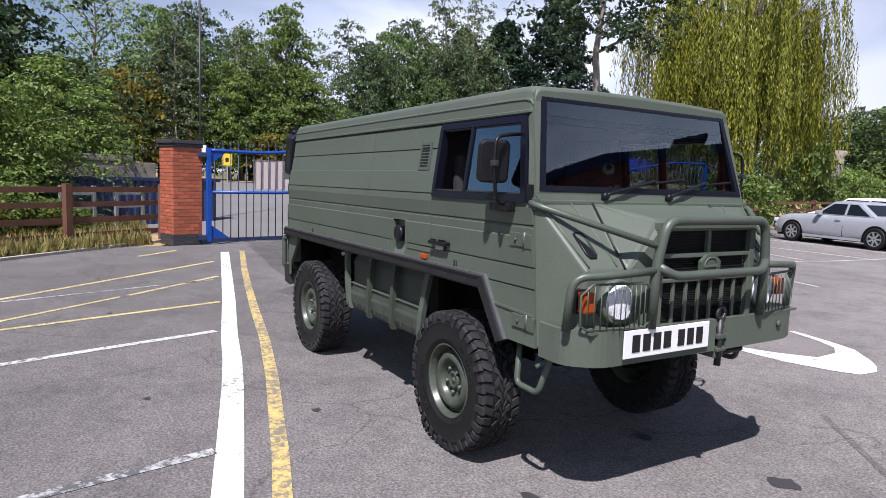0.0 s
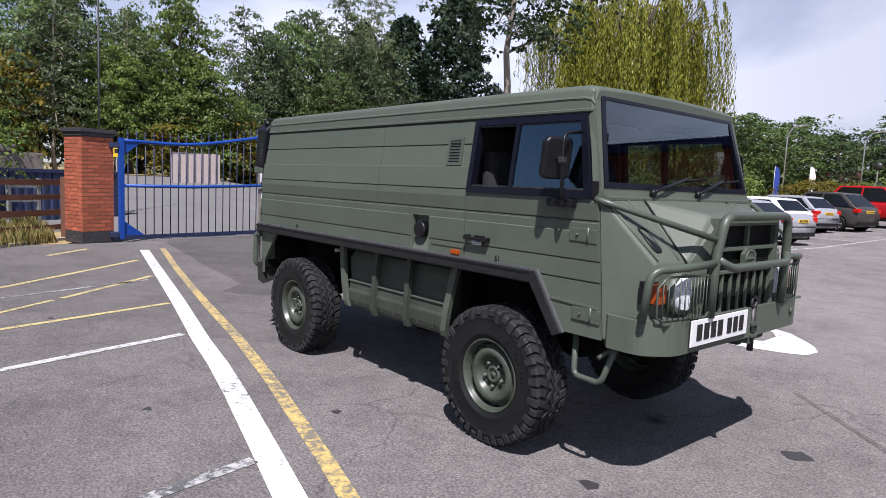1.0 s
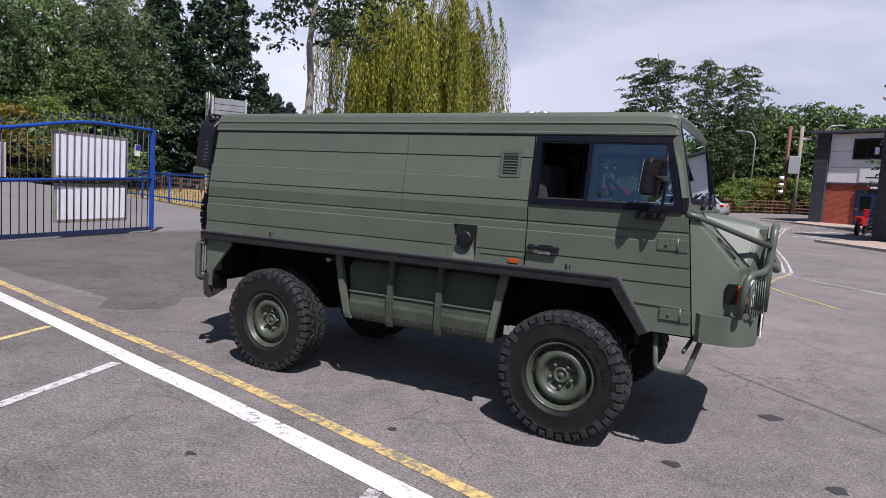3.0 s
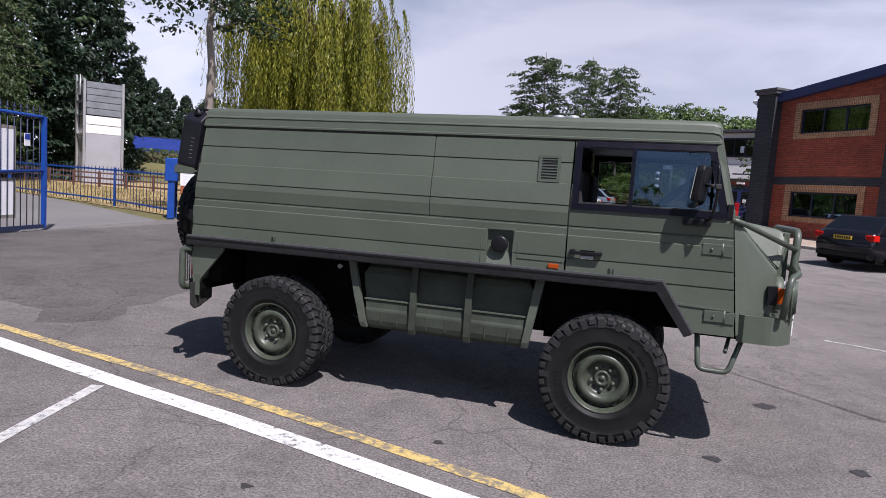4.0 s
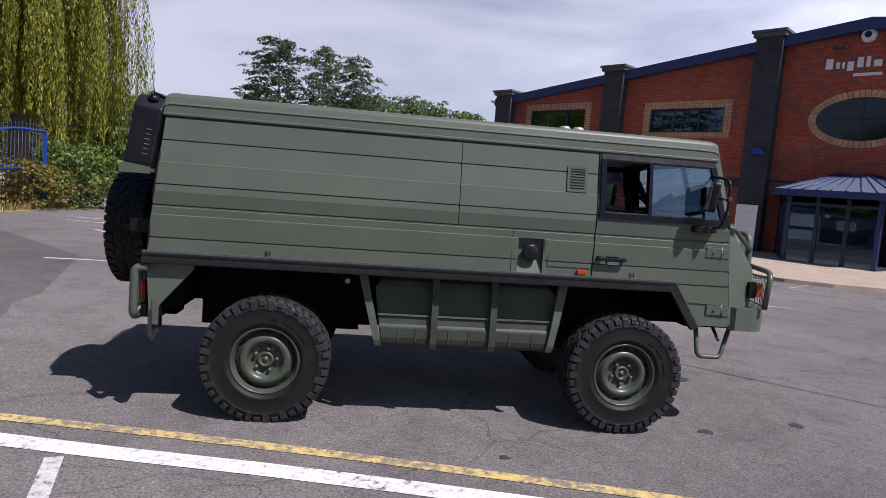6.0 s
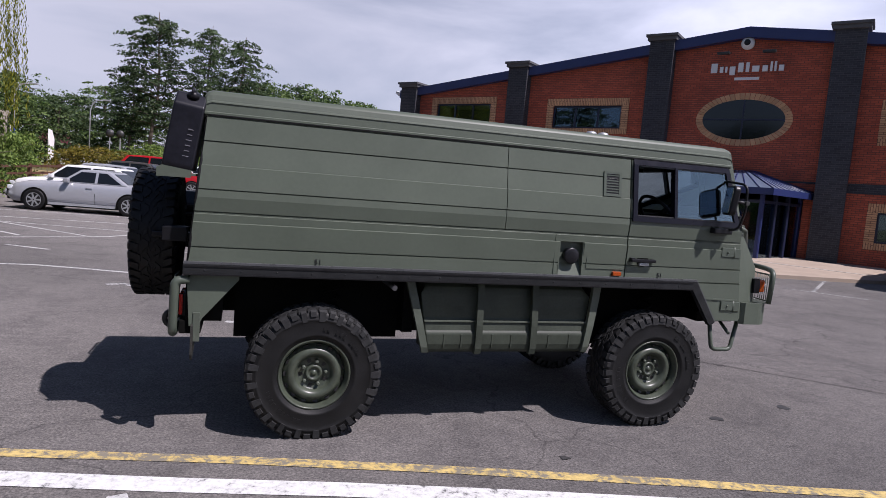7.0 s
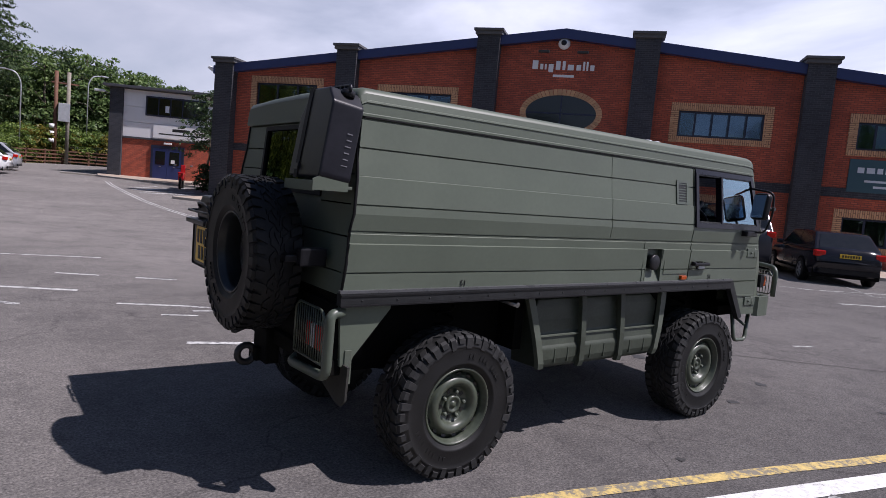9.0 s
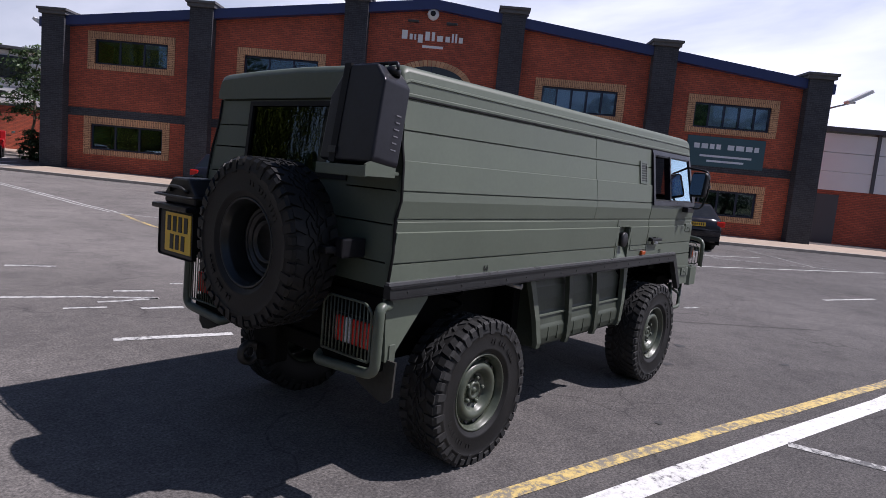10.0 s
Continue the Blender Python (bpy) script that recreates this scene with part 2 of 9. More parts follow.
def brick_mat(name, c1, c2, mortar, bw=0.225, bh=0.075, vertical=False, mortar_w=0.006):
    """Brickwork for far walls: coordinates run along the wall's own x and z."""
    m = bpy.data.materials.new(name)
    m.use_nodes = True
    nt = m.node_tree
    b = nt.nodes["Principled BSDF"]
    tc = nt.nodes.new("ShaderNodeTexCoord")
    sp = nt.nodes.new("ShaderNodeSeparateXYZ")
    cb = nt.nodes.new("ShaderNodeCombineXYZ")
    ad = nt.nodes.new("ShaderNodeMath")
    nt.links.new(tc.outputs["Object"], sp.inputs[0])
    nt.links.new(sp.outputs["X"], ad.inputs[0])
    nt.links.new(sp.outputs["Y"], ad.inputs[1])
    nt.links.new(ad.outputs[0], cb.inputs["Y" if vertical else "X"])
    nt.links.new(sp.outputs["Z"], cb.inputs["X" if vertical else "Y"])
    br = nt.nodes.new("ShaderNodeTexBrick")
    br.inputs["Scale"].default_value = 1.0
    br.inputs["Brick Width"].default_value, br.inputs["Row Height"].default_value = bw, bh
    br.inputs["Mortar Size"].default_value, br.inputs["Mortar Smooth"].default_value = mortar_w, 0.3
    br.inputs["Color1"].default_value, br.inputs["Color2"].default_value, br.inputs["Mortar"].default_value = rgb(c1), rgb(c2), rgb(mortar)
    nt.links.new(cb.outputs[0], br.inputs["Vector"])
    n = nt.nodes.new("ShaderNodeTexNoise")
    n.inputs["Scale"].default_value, n.inputs["Detail"].default_value = 0.6, 7.0
    nt.links.new(tc.outputs["Object"], n.inputs["Vector"])
    r = nt.nodes.new("ShaderNodeValToRGB")
    r.color_ramp.elements[0].position, r.color_ramp.elements[0].color = 0.3, (0.72, 0.72, 0.74, 1)
    r.color_ramp.elements[1].position, r.color_ramp.elements[1].color = 0.65, (1.1, 1.08, 1.06, 1)
    nt.links.new(n.outputs["Fac"], r.inputs["Fac"])
    mx = nt.nodes.new("ShaderNodeMix")
    mx.data_type, mx.blend_type = "RGBA", "MULTIPLY"
    mx.inputs["Factor"].default_value = 1.0
    nt.links.new(br.outputs["Color"], mx.inputs["A"])
    nt.links.new(r.outputs["Color"], mx.inputs["B"])
    nt.links.new(mx.outputs["Result"], b.inputs["Base Color"])
    b.inputs["Roughness"].default_value = 0.85
    bp = nt.nodes.new("ShaderNodeBump")
    bp.inputs["Strength"].default_value, bp.inputs["Distance"].default_value, bp.invert = 0.6, 0.006, True
    nt.links.new(br.outputs["Fac"], bp.inputs["Height"])
    nt.links.new(bp.outputs["Normal"], b.inputs["Normal"])
    return m


def leaf_mat(name, c0, c1, trans=0.35):
    m = bpy.data.materials.new(name)
    m.use_nodes = True
    nt = m.node_tree
    nt.nodes.clear()
    out = nt.nodes.new("ShaderNodeOutputMaterial")
    ge = nt.nodes.new("ShaderNodeNewGeometry")
    oi = nt.nodes.new("ShaderNodeObjectInfo")
    r = nt.nodes.new("ShaderNodeValToRGB")
    r.color_ramp.elements[0].position, r.color_ramp.elements[0].color = 0.0, rgb(c0)
    r.color_ramp.elements[1].position, r.color_ramp.elements[1].color = 1.0, rgb(c1)
    hs = nt.nodes.new("ShaderNodeHueSaturation")
    mr = nt.nodes.new("ShaderNodeMapRange")
    mr.inputs["To Min"].default_value, mr.inputs["To Max"].default_value = 0.8, 1.2
    nt.links.new(ge.outputs["Random Per Island"], r.inputs["Fac"])
    nt.links.new(oi.outputs["Random"], mr.inputs["Value"])
    nt.links.new(mr.outputs["Result"], hs.inputs["Value"])
    nt.links.new(r.outputs["Color"], hs.inputs["Color"])
    d = nt.nodes.new("ShaderNodeBsdfDiffuse")
    t = nt.nodes.new("ShaderNodeBsdfTranslucent")
    g = nt.nodes.new("ShaderNodeBsdfGlossy")
    g.inputs["Roughness"].default_value = 0.45
    g.inputs["Color"].default_value = (0.25, 0.25, 0.25, 1)
    m1 = nt.nodes.new("ShaderNodeMixShader")
    m1.inputs[0].default_value = trans
    m2 = nt.nodes.new("ShaderNodeMixShader")
    m2.inputs[0].default_value = 0.06
    nt.links.new(hs.outputs["Color"], d.inputs["Color"])
    nt.links.new(hs.outputs["Color"], t.inputs["Color"])
    nt.links.new(d.outputs[0], m1.inputs[1])
    nt.links.new(t.outputs[0], m1.inputs[2])
    nt.links.new(m1.outputs[0], m2.inputs[1])
    nt.links.new(g.outputs[0], m2.inputs[2])
    nt.links.new(m2.outputs[0], out.inputs["Surface"])
    return m


OLIVE = mat("olive_paint", (0.093, 0.112, 0.085), 0.47, vary=0.13, scale=2.5, fine=45, bump=0.06, spec=0.42)
OLIVE_WORN = mat("olive_paint_dusty", (0.082, 0.097, 0.074), 0.55, vary=0.22, scale=9, fine=70, bump=0.12)
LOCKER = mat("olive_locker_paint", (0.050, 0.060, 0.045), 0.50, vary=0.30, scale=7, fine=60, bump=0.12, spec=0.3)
OLIVE_TUBE = mat("olive_tube", (0.074, 0.091, 0.069), 0.40, vary=0.12, scale=8)
WHEEL_OLIVE = mat("wheel_olive_paint", (0.060, 0.072, 0.052), 0.36, vary=0.40, scale=14, fine=60, bump=0.1)
TYRE = mat("tyre_rubber", (0.0100, 0.0100, 0.0102), 0.55, vary=0.45, scale=10, fine=90, bump=0.3, spec=0.3)
TREAD = mat("dusty_tread_rubber", (0.025, 0.0255, 0.026), 0.75, vary=0.5, scale=12, fine=80, bump=0.35, spec=0.3)
SPARE_RIM = mat("black_rim_paint", (0.016, 0.018, 0.019), 0.34, vary=0.35, scale=12, spec=0.45)
RUBBER = mat("black_rubber", (0.010, 0.010, 0.011), 0.6, vary=0.3, scale=20, spec=0.2)
FLAP = mat("dusty_flap_rubber", (0.040, 0.040, 0.036), 0.75, vary=0.4, scale=8, spec=0.2)
RAIL = mat("rail_rubber", (0.020, 0.021, 0.022), 0.42, vary=0.45, scale=14, fine=70, bump=0.1, spec=0.3)
PLASTIC = mat("black_plastic", (0.010, 0.010, 0.012), 0.36, vary=0.25, scale=15, spec=0.3)
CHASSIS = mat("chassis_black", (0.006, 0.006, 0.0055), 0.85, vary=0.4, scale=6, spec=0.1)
STEEL = mat("bare_steel", (0.35, 0.35, 0.36), 0.35, metal=0.9, vary=0.25, scale=20)
CHROME = mat("chrome", (0.75, 0.75, 0.76), 0.12, metal=1.0, vary=0.05)
DARK_STEEL = mat("dark_steel", (0.06, 0.06, 0.06), 0.5, metal=0.6, vary=0.3, scale=20)
FRAME_BLACK = mat("window_frame_black", (0.006, 0.006, 0.012), 0.30, vary=0.15, scale=10, spec=0.25)
AMBER = mat("amber_lens", (0.36, 0.060, 0.006), 0.15, vary=0.12, scale=40)
RED_LENS = mat("red_lens", (0.58, 0.014, 0.008), 0.15, vary=0.15, scale=40)
WHITE_LENS = mat("clear_lens", (0.72, 0.74, 0.76), 0.1, vary=0.2, scale=60)
GRILLE = mat("grille_black", (0.012, 0.013, 0.012), 0.6, vary=0.2, scale=30, spec=0.25)
CLOTH = mat("seat_cloth", (0.03, 0.03, 0.032), 0.9, vary=0.3, scale=12)
PLATE_W = mat("plate_white", (0.82, 0.82, 0.80), 0.35, vary=0.05)
PLATE_Y = mat("plate_yellow", (0.80, 0.52, 0.04), 0.35, vary=0.06)
OIL = mat("oil_stain", (0.045, 0.044, 0.044), 0.6, vary=0.3, scale=30)
INK = mat("black_ink", (0.012, 0.012, 0.012), 0.5, vary=0.1)
JERRY = mat("jerry_can_black", (0.011, 0.011, 0.016), 0.36, vary=0.5, scale=9, fine=50, bump=0.12, spec=0.35)
GLASS_TINT = glass_mat("tinted_windscreen", (0.56, 0.61, 0.66), 1.05, (0.84, 0.94, 1.0))
GLASS_REAR = glass_mat("dark_rear_glass", (0.06, 0.065, 0.07), 0.42, (0.60, 0.80, 0.95))
GLASS_SIDE = glass_mat("side_glass", (0.46, 0.55, 0.62), 1.9, (0.60, 0.85, 1.0))
GLASS_BLDG = glass_mat("window_glass", (0.74, 0.80, 0.86), 1.0, (0.62, 0.82, 1.0))
MIRROR = mat("mirror_glass", (0.85, 0.86, 0.88), 0.03, metal=1.0, vary=0.02)

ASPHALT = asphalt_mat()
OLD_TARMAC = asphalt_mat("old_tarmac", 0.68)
LINE_W = paint_line_mat("white_line", (0.76, 0.76, 0.74), worn=0.375)
LINE_W_OLD = paint_line_mat("worn_white_line", (0.55, 0.55, 0.53), worn=0.50)
LINE_W_MID = paint_line_mat("part_worn_white_line", (0.62, 0.62, 0.60), worn=0.43)
LINE_Y = paint_line_mat("yellow_line", (0.72, 0.54, 0.20), under=(0.20, 0.18, 0.14), worn=0.480)
LINE_Y2 = paint_line_mat("thin_yellow_line", (0.66, 0.54, 0.24), under=(0.17, 0.155, 0.13), worn=0.42)
KERB = mat("kerb_concrete", (0.42, 0.38, 0.33), 0.85, vary=0.25, scale=3, bump=0.2)
PAVING = mat("buff_paving", (0.38, 0.305, 0.24), 0.85, vary=0.2, scale=2, bump=0.15)
BRICK_RED = brick_mat("red_brickwork", (0.52, 0.118, 0.062), (0.36, 0.078, 0.044), (0.15, 0.060, 0.045), mortar_w=0.010)
BRICK_DARK = brick_mat("slate_blue_brickwork", (0.046, 0.050, 0.062), (0.030, 0.033, 0.042), (0.085, 0.085, 0.092))
BRICK_BUFF = brick_mat("buff_soldier_bricks", (0.66, 0.39, 0.215), (0.52, 0.29, 0.155), (0.17, 0.09, 0.06), bw=0.33, bh=0.075, vertical=True, mortar_w=0.010)
BRICK_JAMB = brick_mat("buff_jamb_bricks", (0.66, 0.39, 0.215), (0.52, 0.29, 0.155), (0.17, 0.09, 0.06), bw=0.33, bh=0.075, mortar_w=0.010)
BRICK_RING = mat("buff_ring_brick", (0.60, 0.35, 0.19), 0.85, vary=0.2, scale=9, bump=0.2, rand=0.15)
BLUE_FASCIA = mat("navy_fascia", (0.022, 0.034, 0.125), 0.4, vary=0.12, scale=2)
STONE_CAP = mat("cap_stone", (0.10, 0.10, 0.105), 0.8, vary=0.2, scale=6, bump=0.1)
FRAME_NAVY = mat("navy_window_frame", (0.014, 0.018, 0.045), 0.4, vary=0.1)
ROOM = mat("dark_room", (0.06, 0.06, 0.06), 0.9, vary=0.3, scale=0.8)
BLIND = mat("pale_blind", (0.66, 0.70, 0.76), 0.8, vary=0.15, scale=1.5)
CLAD_WHITE = mat("white_cladding", (0.76, 0.76, 0.77), 0.5, vary=0.06, scale=0.8)
CLAD_GREY = mat("grey_cladding", (0.07, 0.07, 0.08), 0.5, vary=0.1, scale=1)
SIGN_TEAL = mat("teal_sign", (0.040, 0.095, 0.120), 0.5, vary=0.1, scale=1.5)
SIGN_WHITE = mat("white_sign", (0.78, 0.78, 0.78), 0.5, vary=0.06, scale=4)
GATE_BLUE = mat("gate_blue_paint", (0.010, 0.065, 0.33), 0.38, vary=0.2, scale=6)
GATE_DARK = mat("gate_bar_paint", (0.020, 0.030, 0.075), 0.5, vary=0.3, scale=8)
BRICK_POST = mat("post_brick", (0.36, 0.095, 0.045), 0.85, vary=0.22, scale=9, fine=60, bump=0.25, rand=0.22)
BRICK_BLUE = mat("blue_engineering_brick", (0.045, 0.043, 0.048), 0.6, vary=0.25, scale=9, bump=0.15, rand=0.15)
MORTAR = mat("mortar", (0.26, 0.20, 0.16), 0.95, vary=0.2, scale=20, bump=0.2)
TIMBER = mat("brown_fence_timber", (0.135, 0.060, 0.034), 0.75, vary=0.3, scale=5, fine=40, bump=0.3, rand=0.15)
WOOD_OLD = mat("grey_timber", (0.30, 0.27, 0.22), 0.85, vary=0.25, scale=5, fine=30, bump=0.3, rand=0.2)
BOARD_PINK = mat("faded_board", (0.62, 0.52, 0.47), 0.7, vary=0.12, scale=2)
BOARD_WHITE = mat("white_board", (0.90, 0.90, 0.90), 0.6, vary=0.08, scale=2)
GALV = mat("galvanised_steel", (0.42, 0.43, 0.44), 0.45, metal=0.5, vary=0.15, scale=5)
ROAD_FAR = mat("road_surface", (0.17, 0.165, 0.16), 0.9, vary=0.15, scale=0.6)
GRASS_DRY = mat("dry_grass_soil", (0.36, 0.27, 0.125), 0.95, vary=0.35, scale=0.9, fine=14, bump=0.4, dist=0.02)
GRASS_MAT = mat("meadow", (0.13, 0.12, 0.045), 0.95, vary=0.4, scale=0.7, fine=10, bump=0.4, dist=0.03)
BARK = mat("bark", (0.13, 0.105, 0.08), 0.9, vary=0.35, scale=3, fine=18, bump=0.5, dist=0.02)
BARK_PALE = mat("pale_bark", (0.27, 0.235, 0.19), 0.9, vary=0.3, scale=3, fine=18, bump=0.4, dist=0.02)
LEAF_MID = leaf_mat("leaf_mid", (0.038, 0.080, 0.024), (0.190, 0.270, 0.088))
LEAF_BRIGHT = leaf_mat("leaf_bright", (0.050, 0.100, 0.020), (0.240, 0.325, 0.078))
LEAF_DARK = leaf_mat("leaf_dark", (0.022, 0.050, 0.020), (0.115, 0.165, 0.070), 0.3)
LEAF_SHADE = leaf_mat("leaf_shade", (0.026, 0.050, 0.022), (0.078, 0.115, 0.052), 0.2)
LEAF_CONIFER = leaf_mat("leaf_conifer", (0.016, 0.038, 0.024), (0.055, 0.085, 0.050), 0.15)
LEAF_WILLOW = leaf_mat("leaf_willow", (0.050, 0.070, 0.008), (0.36, 0.36, 0.050), 0.45)
LEAF_PALE = leaf_mat("leaf_pale", (0.055, 0.085, 0.035), (0.19, 0.235, 0.11), 0.35)
LEAF_AUTUMN = leaf_mat("leaf_yellowing", (0.10, 0.10, 0.015), (0.22, 0.17, 0.03), 0.35)
LEAF_GRASS = leaf_mat("grass_blade", (0.13, 0.14, 0.035), (0.42, 0.33, 0.14), 0.3)
CAR_SILVER = mat("silver_car_paint", (0.46, 0.47, 0.50), 0.22, metal=0.35, vary=0.04, scale=3)
CAR_WHITE = mat("white_car_paint", (0.80, 0.80, 0.80), 0.2, vary=0.04, scale=3)
CAR_BROWN = mat("bronze_grey_car_paint", (0.085, 0.078, 0.072), 0.22, metal=0.35, vary=0.06, scale=3)
CAR_RED = mat("red_car_paint", (0.40, 0.012, 0.016), 0.2, vary=0.06, scale=3)
CAR_BLACK = mat("black_car_paint", (0.013, 0.013, 0.018), 0.14, metal=0.2, vary=0.1, scale=3)
CAR_GREY = mat("dark_grey_car_paint", (0.040, 0.042, 0.052), 0.22, metal=0.3, vary=0.08, scale=3)
CAR_GLASS = mat("car_glass", (0.008, 0.010, 0.012), 0.06, vary=0.1, spec=0.55)
YELLOW_PAINT = mat("yellow_paint", (0.75, 0.50, 0.03), 0.4, vary=0.1)
BLUE_CURTAIN = mat("blue_curtain", (0.02, 0.05, 0.30), 0.5, vary=0.12, scale=2)

# ---- mesh helpers ----
def thing(name, label, category, group="", kind="", at=None):
    ob = new(name)
    ob.empty_display_size = 0.2
    if at is not None:
        ob.matrix_world = at
    return tagged(ob, label, category, group, kind)


def mesh_ob(name, bm, material, smooth=False):
    me = bpy.data.meshes.new(name)
    bm.to_mesh(me)
    bm.free()
    for m in material if isinstance(material, (list, tuple)) else [material]:
        me.materials.append(m)
    if smooth:
        for p in me.polygons:
            p.use_smooth = True
    return new(name, me)


def part(name, bm, material, parent, label="", smooth=False):
    ob = mesh_ob(name, bm, material, smooth)
    ob.parent = parent
    if label:
        ob["label"] = label
    return ob


def share(name, src, parent, m):
    """One more piece on the mesh of src."""
    ob = new(name, src.data)
    ob.parent = parent
    ob.matrix_basis = m
    return ob


def box(bm, x0, x1, y0, y1, z0, z1, m=None, bevel=0.0):
    v = [bm.verts.new(c) for c in ((x0, y0, z0), (x1, y0, z0), (x1, y1, z0), (x0, y1, z0), (x0, y0, z1), (x1, y0, z1), (x1, y1, z1), (x0, y1, z1))]
    f = [bm.faces.new([v[i] for i in q]) for q in ((3, 2, 1, 0), (4, 5, 6, 7), (0, 1, 5, 4), (1, 2, 6, 5), (2, 3, 7, 6), (3, 0, 4, 7))]
    if bevel:
        e = list({ed for fa in f for ed in fa.edges})
        r = bmesh.ops.bevel(bm, geom=e, offset=bevel, segments=2, profile=0.6, affect="EDGES")
        v = list({vv for fa in r["faces"] for vv in fa.verts} | {vv for vv in v if vv.is_valid})
    if m is not None:
        bmesh.ops.transform(bm, matrix=m, verts=v)
    return v


def boxes(*specs, bevel=0.0):
    bm = bmesh.new()
    for s in specs:
        box(bm, *s, bevel=bevel)
    return bm


def prism(bm, pts, a, b, axis="y"):
    """A polygon of two coordinates pushed from a to b along the third axis."""
    def place(p, h):
        return {"y": (p[0], h, p[1]), "x": (h, p[0], p[1]), "z": (p[0], p[1], h)}[axis]
    lo, hi = [bm.verts.new(place(p, a)) for p in pts], [bm.verts.new(place(p, b)) for p in pts]
    n = len(pts)
    bm.faces.new(lo)
    bm.faces.new(hi[::-1])
    for i in range(n):
        bm.faces.new((lo[i], hi[i], hi[(i + 1) % n], lo[(i + 1) % n]))
    bmesh.ops.recalc_face_normals(bm, faces=bm.faces[:])
    return lo + hi


def smooth_path(pts, r=0.06, n=5):
    """Points with the corners rounded."""
    pts = [Vector(p) for p in pts]
    out = [pts[0]]
    for a, b, c in zip(pts, pts[1:], pts[2:]):
        k = min(r, (a - b).length * 0.45, (c - b).length * 0.45)
        p, q = b + (a - b).normalized() * k, b + (c - b).normalized() * k
        for i in range(n + 1):
            t = i / n
            out.append(p * (1 - t) ** 2 + b * 2 * t * (1 - t) + q * t * t)
    return out + [pts[-1]]


def tube(bm, pts, r, sides=10, corner=0.06, cap=True):
    pts = smooth_path(pts, corner) if corner and len(pts) > 2 else [Vector(p) for p in pts]
    rings, up = [], None
    for i, p in enumerate(pts):
        d = (pts[min(i + 1, len(pts) - 1)] - pts[max(i - 1, 0)]).normalized()
        if up is None:
            up = d.orthogonal().normalized()
        up = (up - d * up.dot(d)).normalized()
        side = d.cross(up)
        rr = r[i] if isinstance(r, (list, tuple)) else r
        rings.append([bm.verts.new(p + (up * math.cos(a) + side * math.sin(a)) * rr) for a in (2 * math.pi * k / sides for k in range(sides))])
    for a, b in zip(rings, rings[1:]):
        for k in range(sides):
            bm.faces.new((a[k], a[(k + 1) % sides], b[(k + 1) % sides], b[k])).smooth = True
    if cap:
        bm.faces.new(rings[0][::-1])
        bm.faces.new(rings[-1])


def lathe(bm, prof, axis="y", seg=48, m=None):
    """Profile of (radius, along) turned round an axis."""
    rings = []
    for r, h in prof:
        ring = []
        for k in range(seg):
            a = 2 * math.pi * k / seg
            c, s = r * math.cos(a), r * math.sin(a)
            p = {"y": (c, h, s), "x": (h, c, s), "z": (c, s, h)}[axis]
            ring.append(bm.verts.new(m @ Vector(p) if m is not None else p))
        rings.append(ring)
    for a, b in zip(rings, rings[1:]):
        for k in range(seg):
            bm.faces.new((a[k], a[(k + 1) % seg], b[(k + 1) % seg], b[k])).smooth = True
    return rings


def disc_lathe(prof, axis="y", seg=32):
    bm = bmesh.new()
    rings = lathe(bm, prof, axis, seg)
    for r in (rings[0], rings[-1]):
        bm.faces.new(r)
    bmesh.ops.recalc_face_normals(bm, faces=bm.faces[:])
    return bm


# ---- ground ----
def along_rise(x, y):
    return 0.5 * x + 0.866 * y


def rise(x, y):
    """The tarmac climbs gently past the brick building."""
    return 0.029 * (min(max(along_rise(x, y), 14.0), 70.0) - 14.0)


def drape(bm):
    """Cut a level mesh at the foot and head of the rise and lift it onto the slope."""
    for w in (14.0, 70.0):
        bmesh.ops.bisect_plane(bm, geom=bm.verts[:] + bm.edges[:] + bm.faces[:], plane_co=(0.5 * w, 0.866 * w, 0), plane_no=(0.5, 0.866, 0))
    for v in bm.verts:
        v.co.z += rise(v.co.x, v.co.y)
    return bm


def stand(x, y, rot=0.0):
    """A place on the tarmac, turned by rot."""
    return Matrix.Translation((x, y, rise(x, y))) @ Matrix.Rotation(rot, 4, "Z")


def flat(name, polys, z, material, label, category, kind="structure", thick=0.0):
    bm = bmesh.new()
    for poly in polys:
        bm.faces.new([bm.verts.new((x, y, z)) for x, y in poly])
    bmesh.ops.recalc_face_normals(bm, faces=bm.faces[:])
    for f in bm.faces:
        if f.normal.z < 0:
            f.normal_flip()
    if thick:
        r = bmesh.ops.extrude_face_region(bm, geom=bm.faces[:])
        for v in [g for g in r["geom"] if isinstance(g, bmesh.types.BMVert)]:
            v.co.z -= thick
        bmesh.ops.recalc_face_normals(bm, faces=bm.faces[:])
    drape(bm)
    return tagged(mesh_ob(name, bm, material), label, category, kind=kind)


flat("ground", [[(-900, -900), (900, -900), (900, 900), (-900, 900)]], -0.03, GRASS_MAT, "rough dry meadow ground round the car park", "ground")


def step_up(v, a, b):
    t = min(1.0, max(0.0, (v - a) / (b - a)))
    return t * t * (3 - 2 * t)


def hill(x, y):
    """The land beyond the gates climbs gently away from the car park."""
    return 1.05 * min(1.0, max(0.0, (-12.5 - x) / 16.0)) * (1 - 0.80 * step_up(y, 7.0, 17.0)) * step_up(y, -9.0, -2.0)


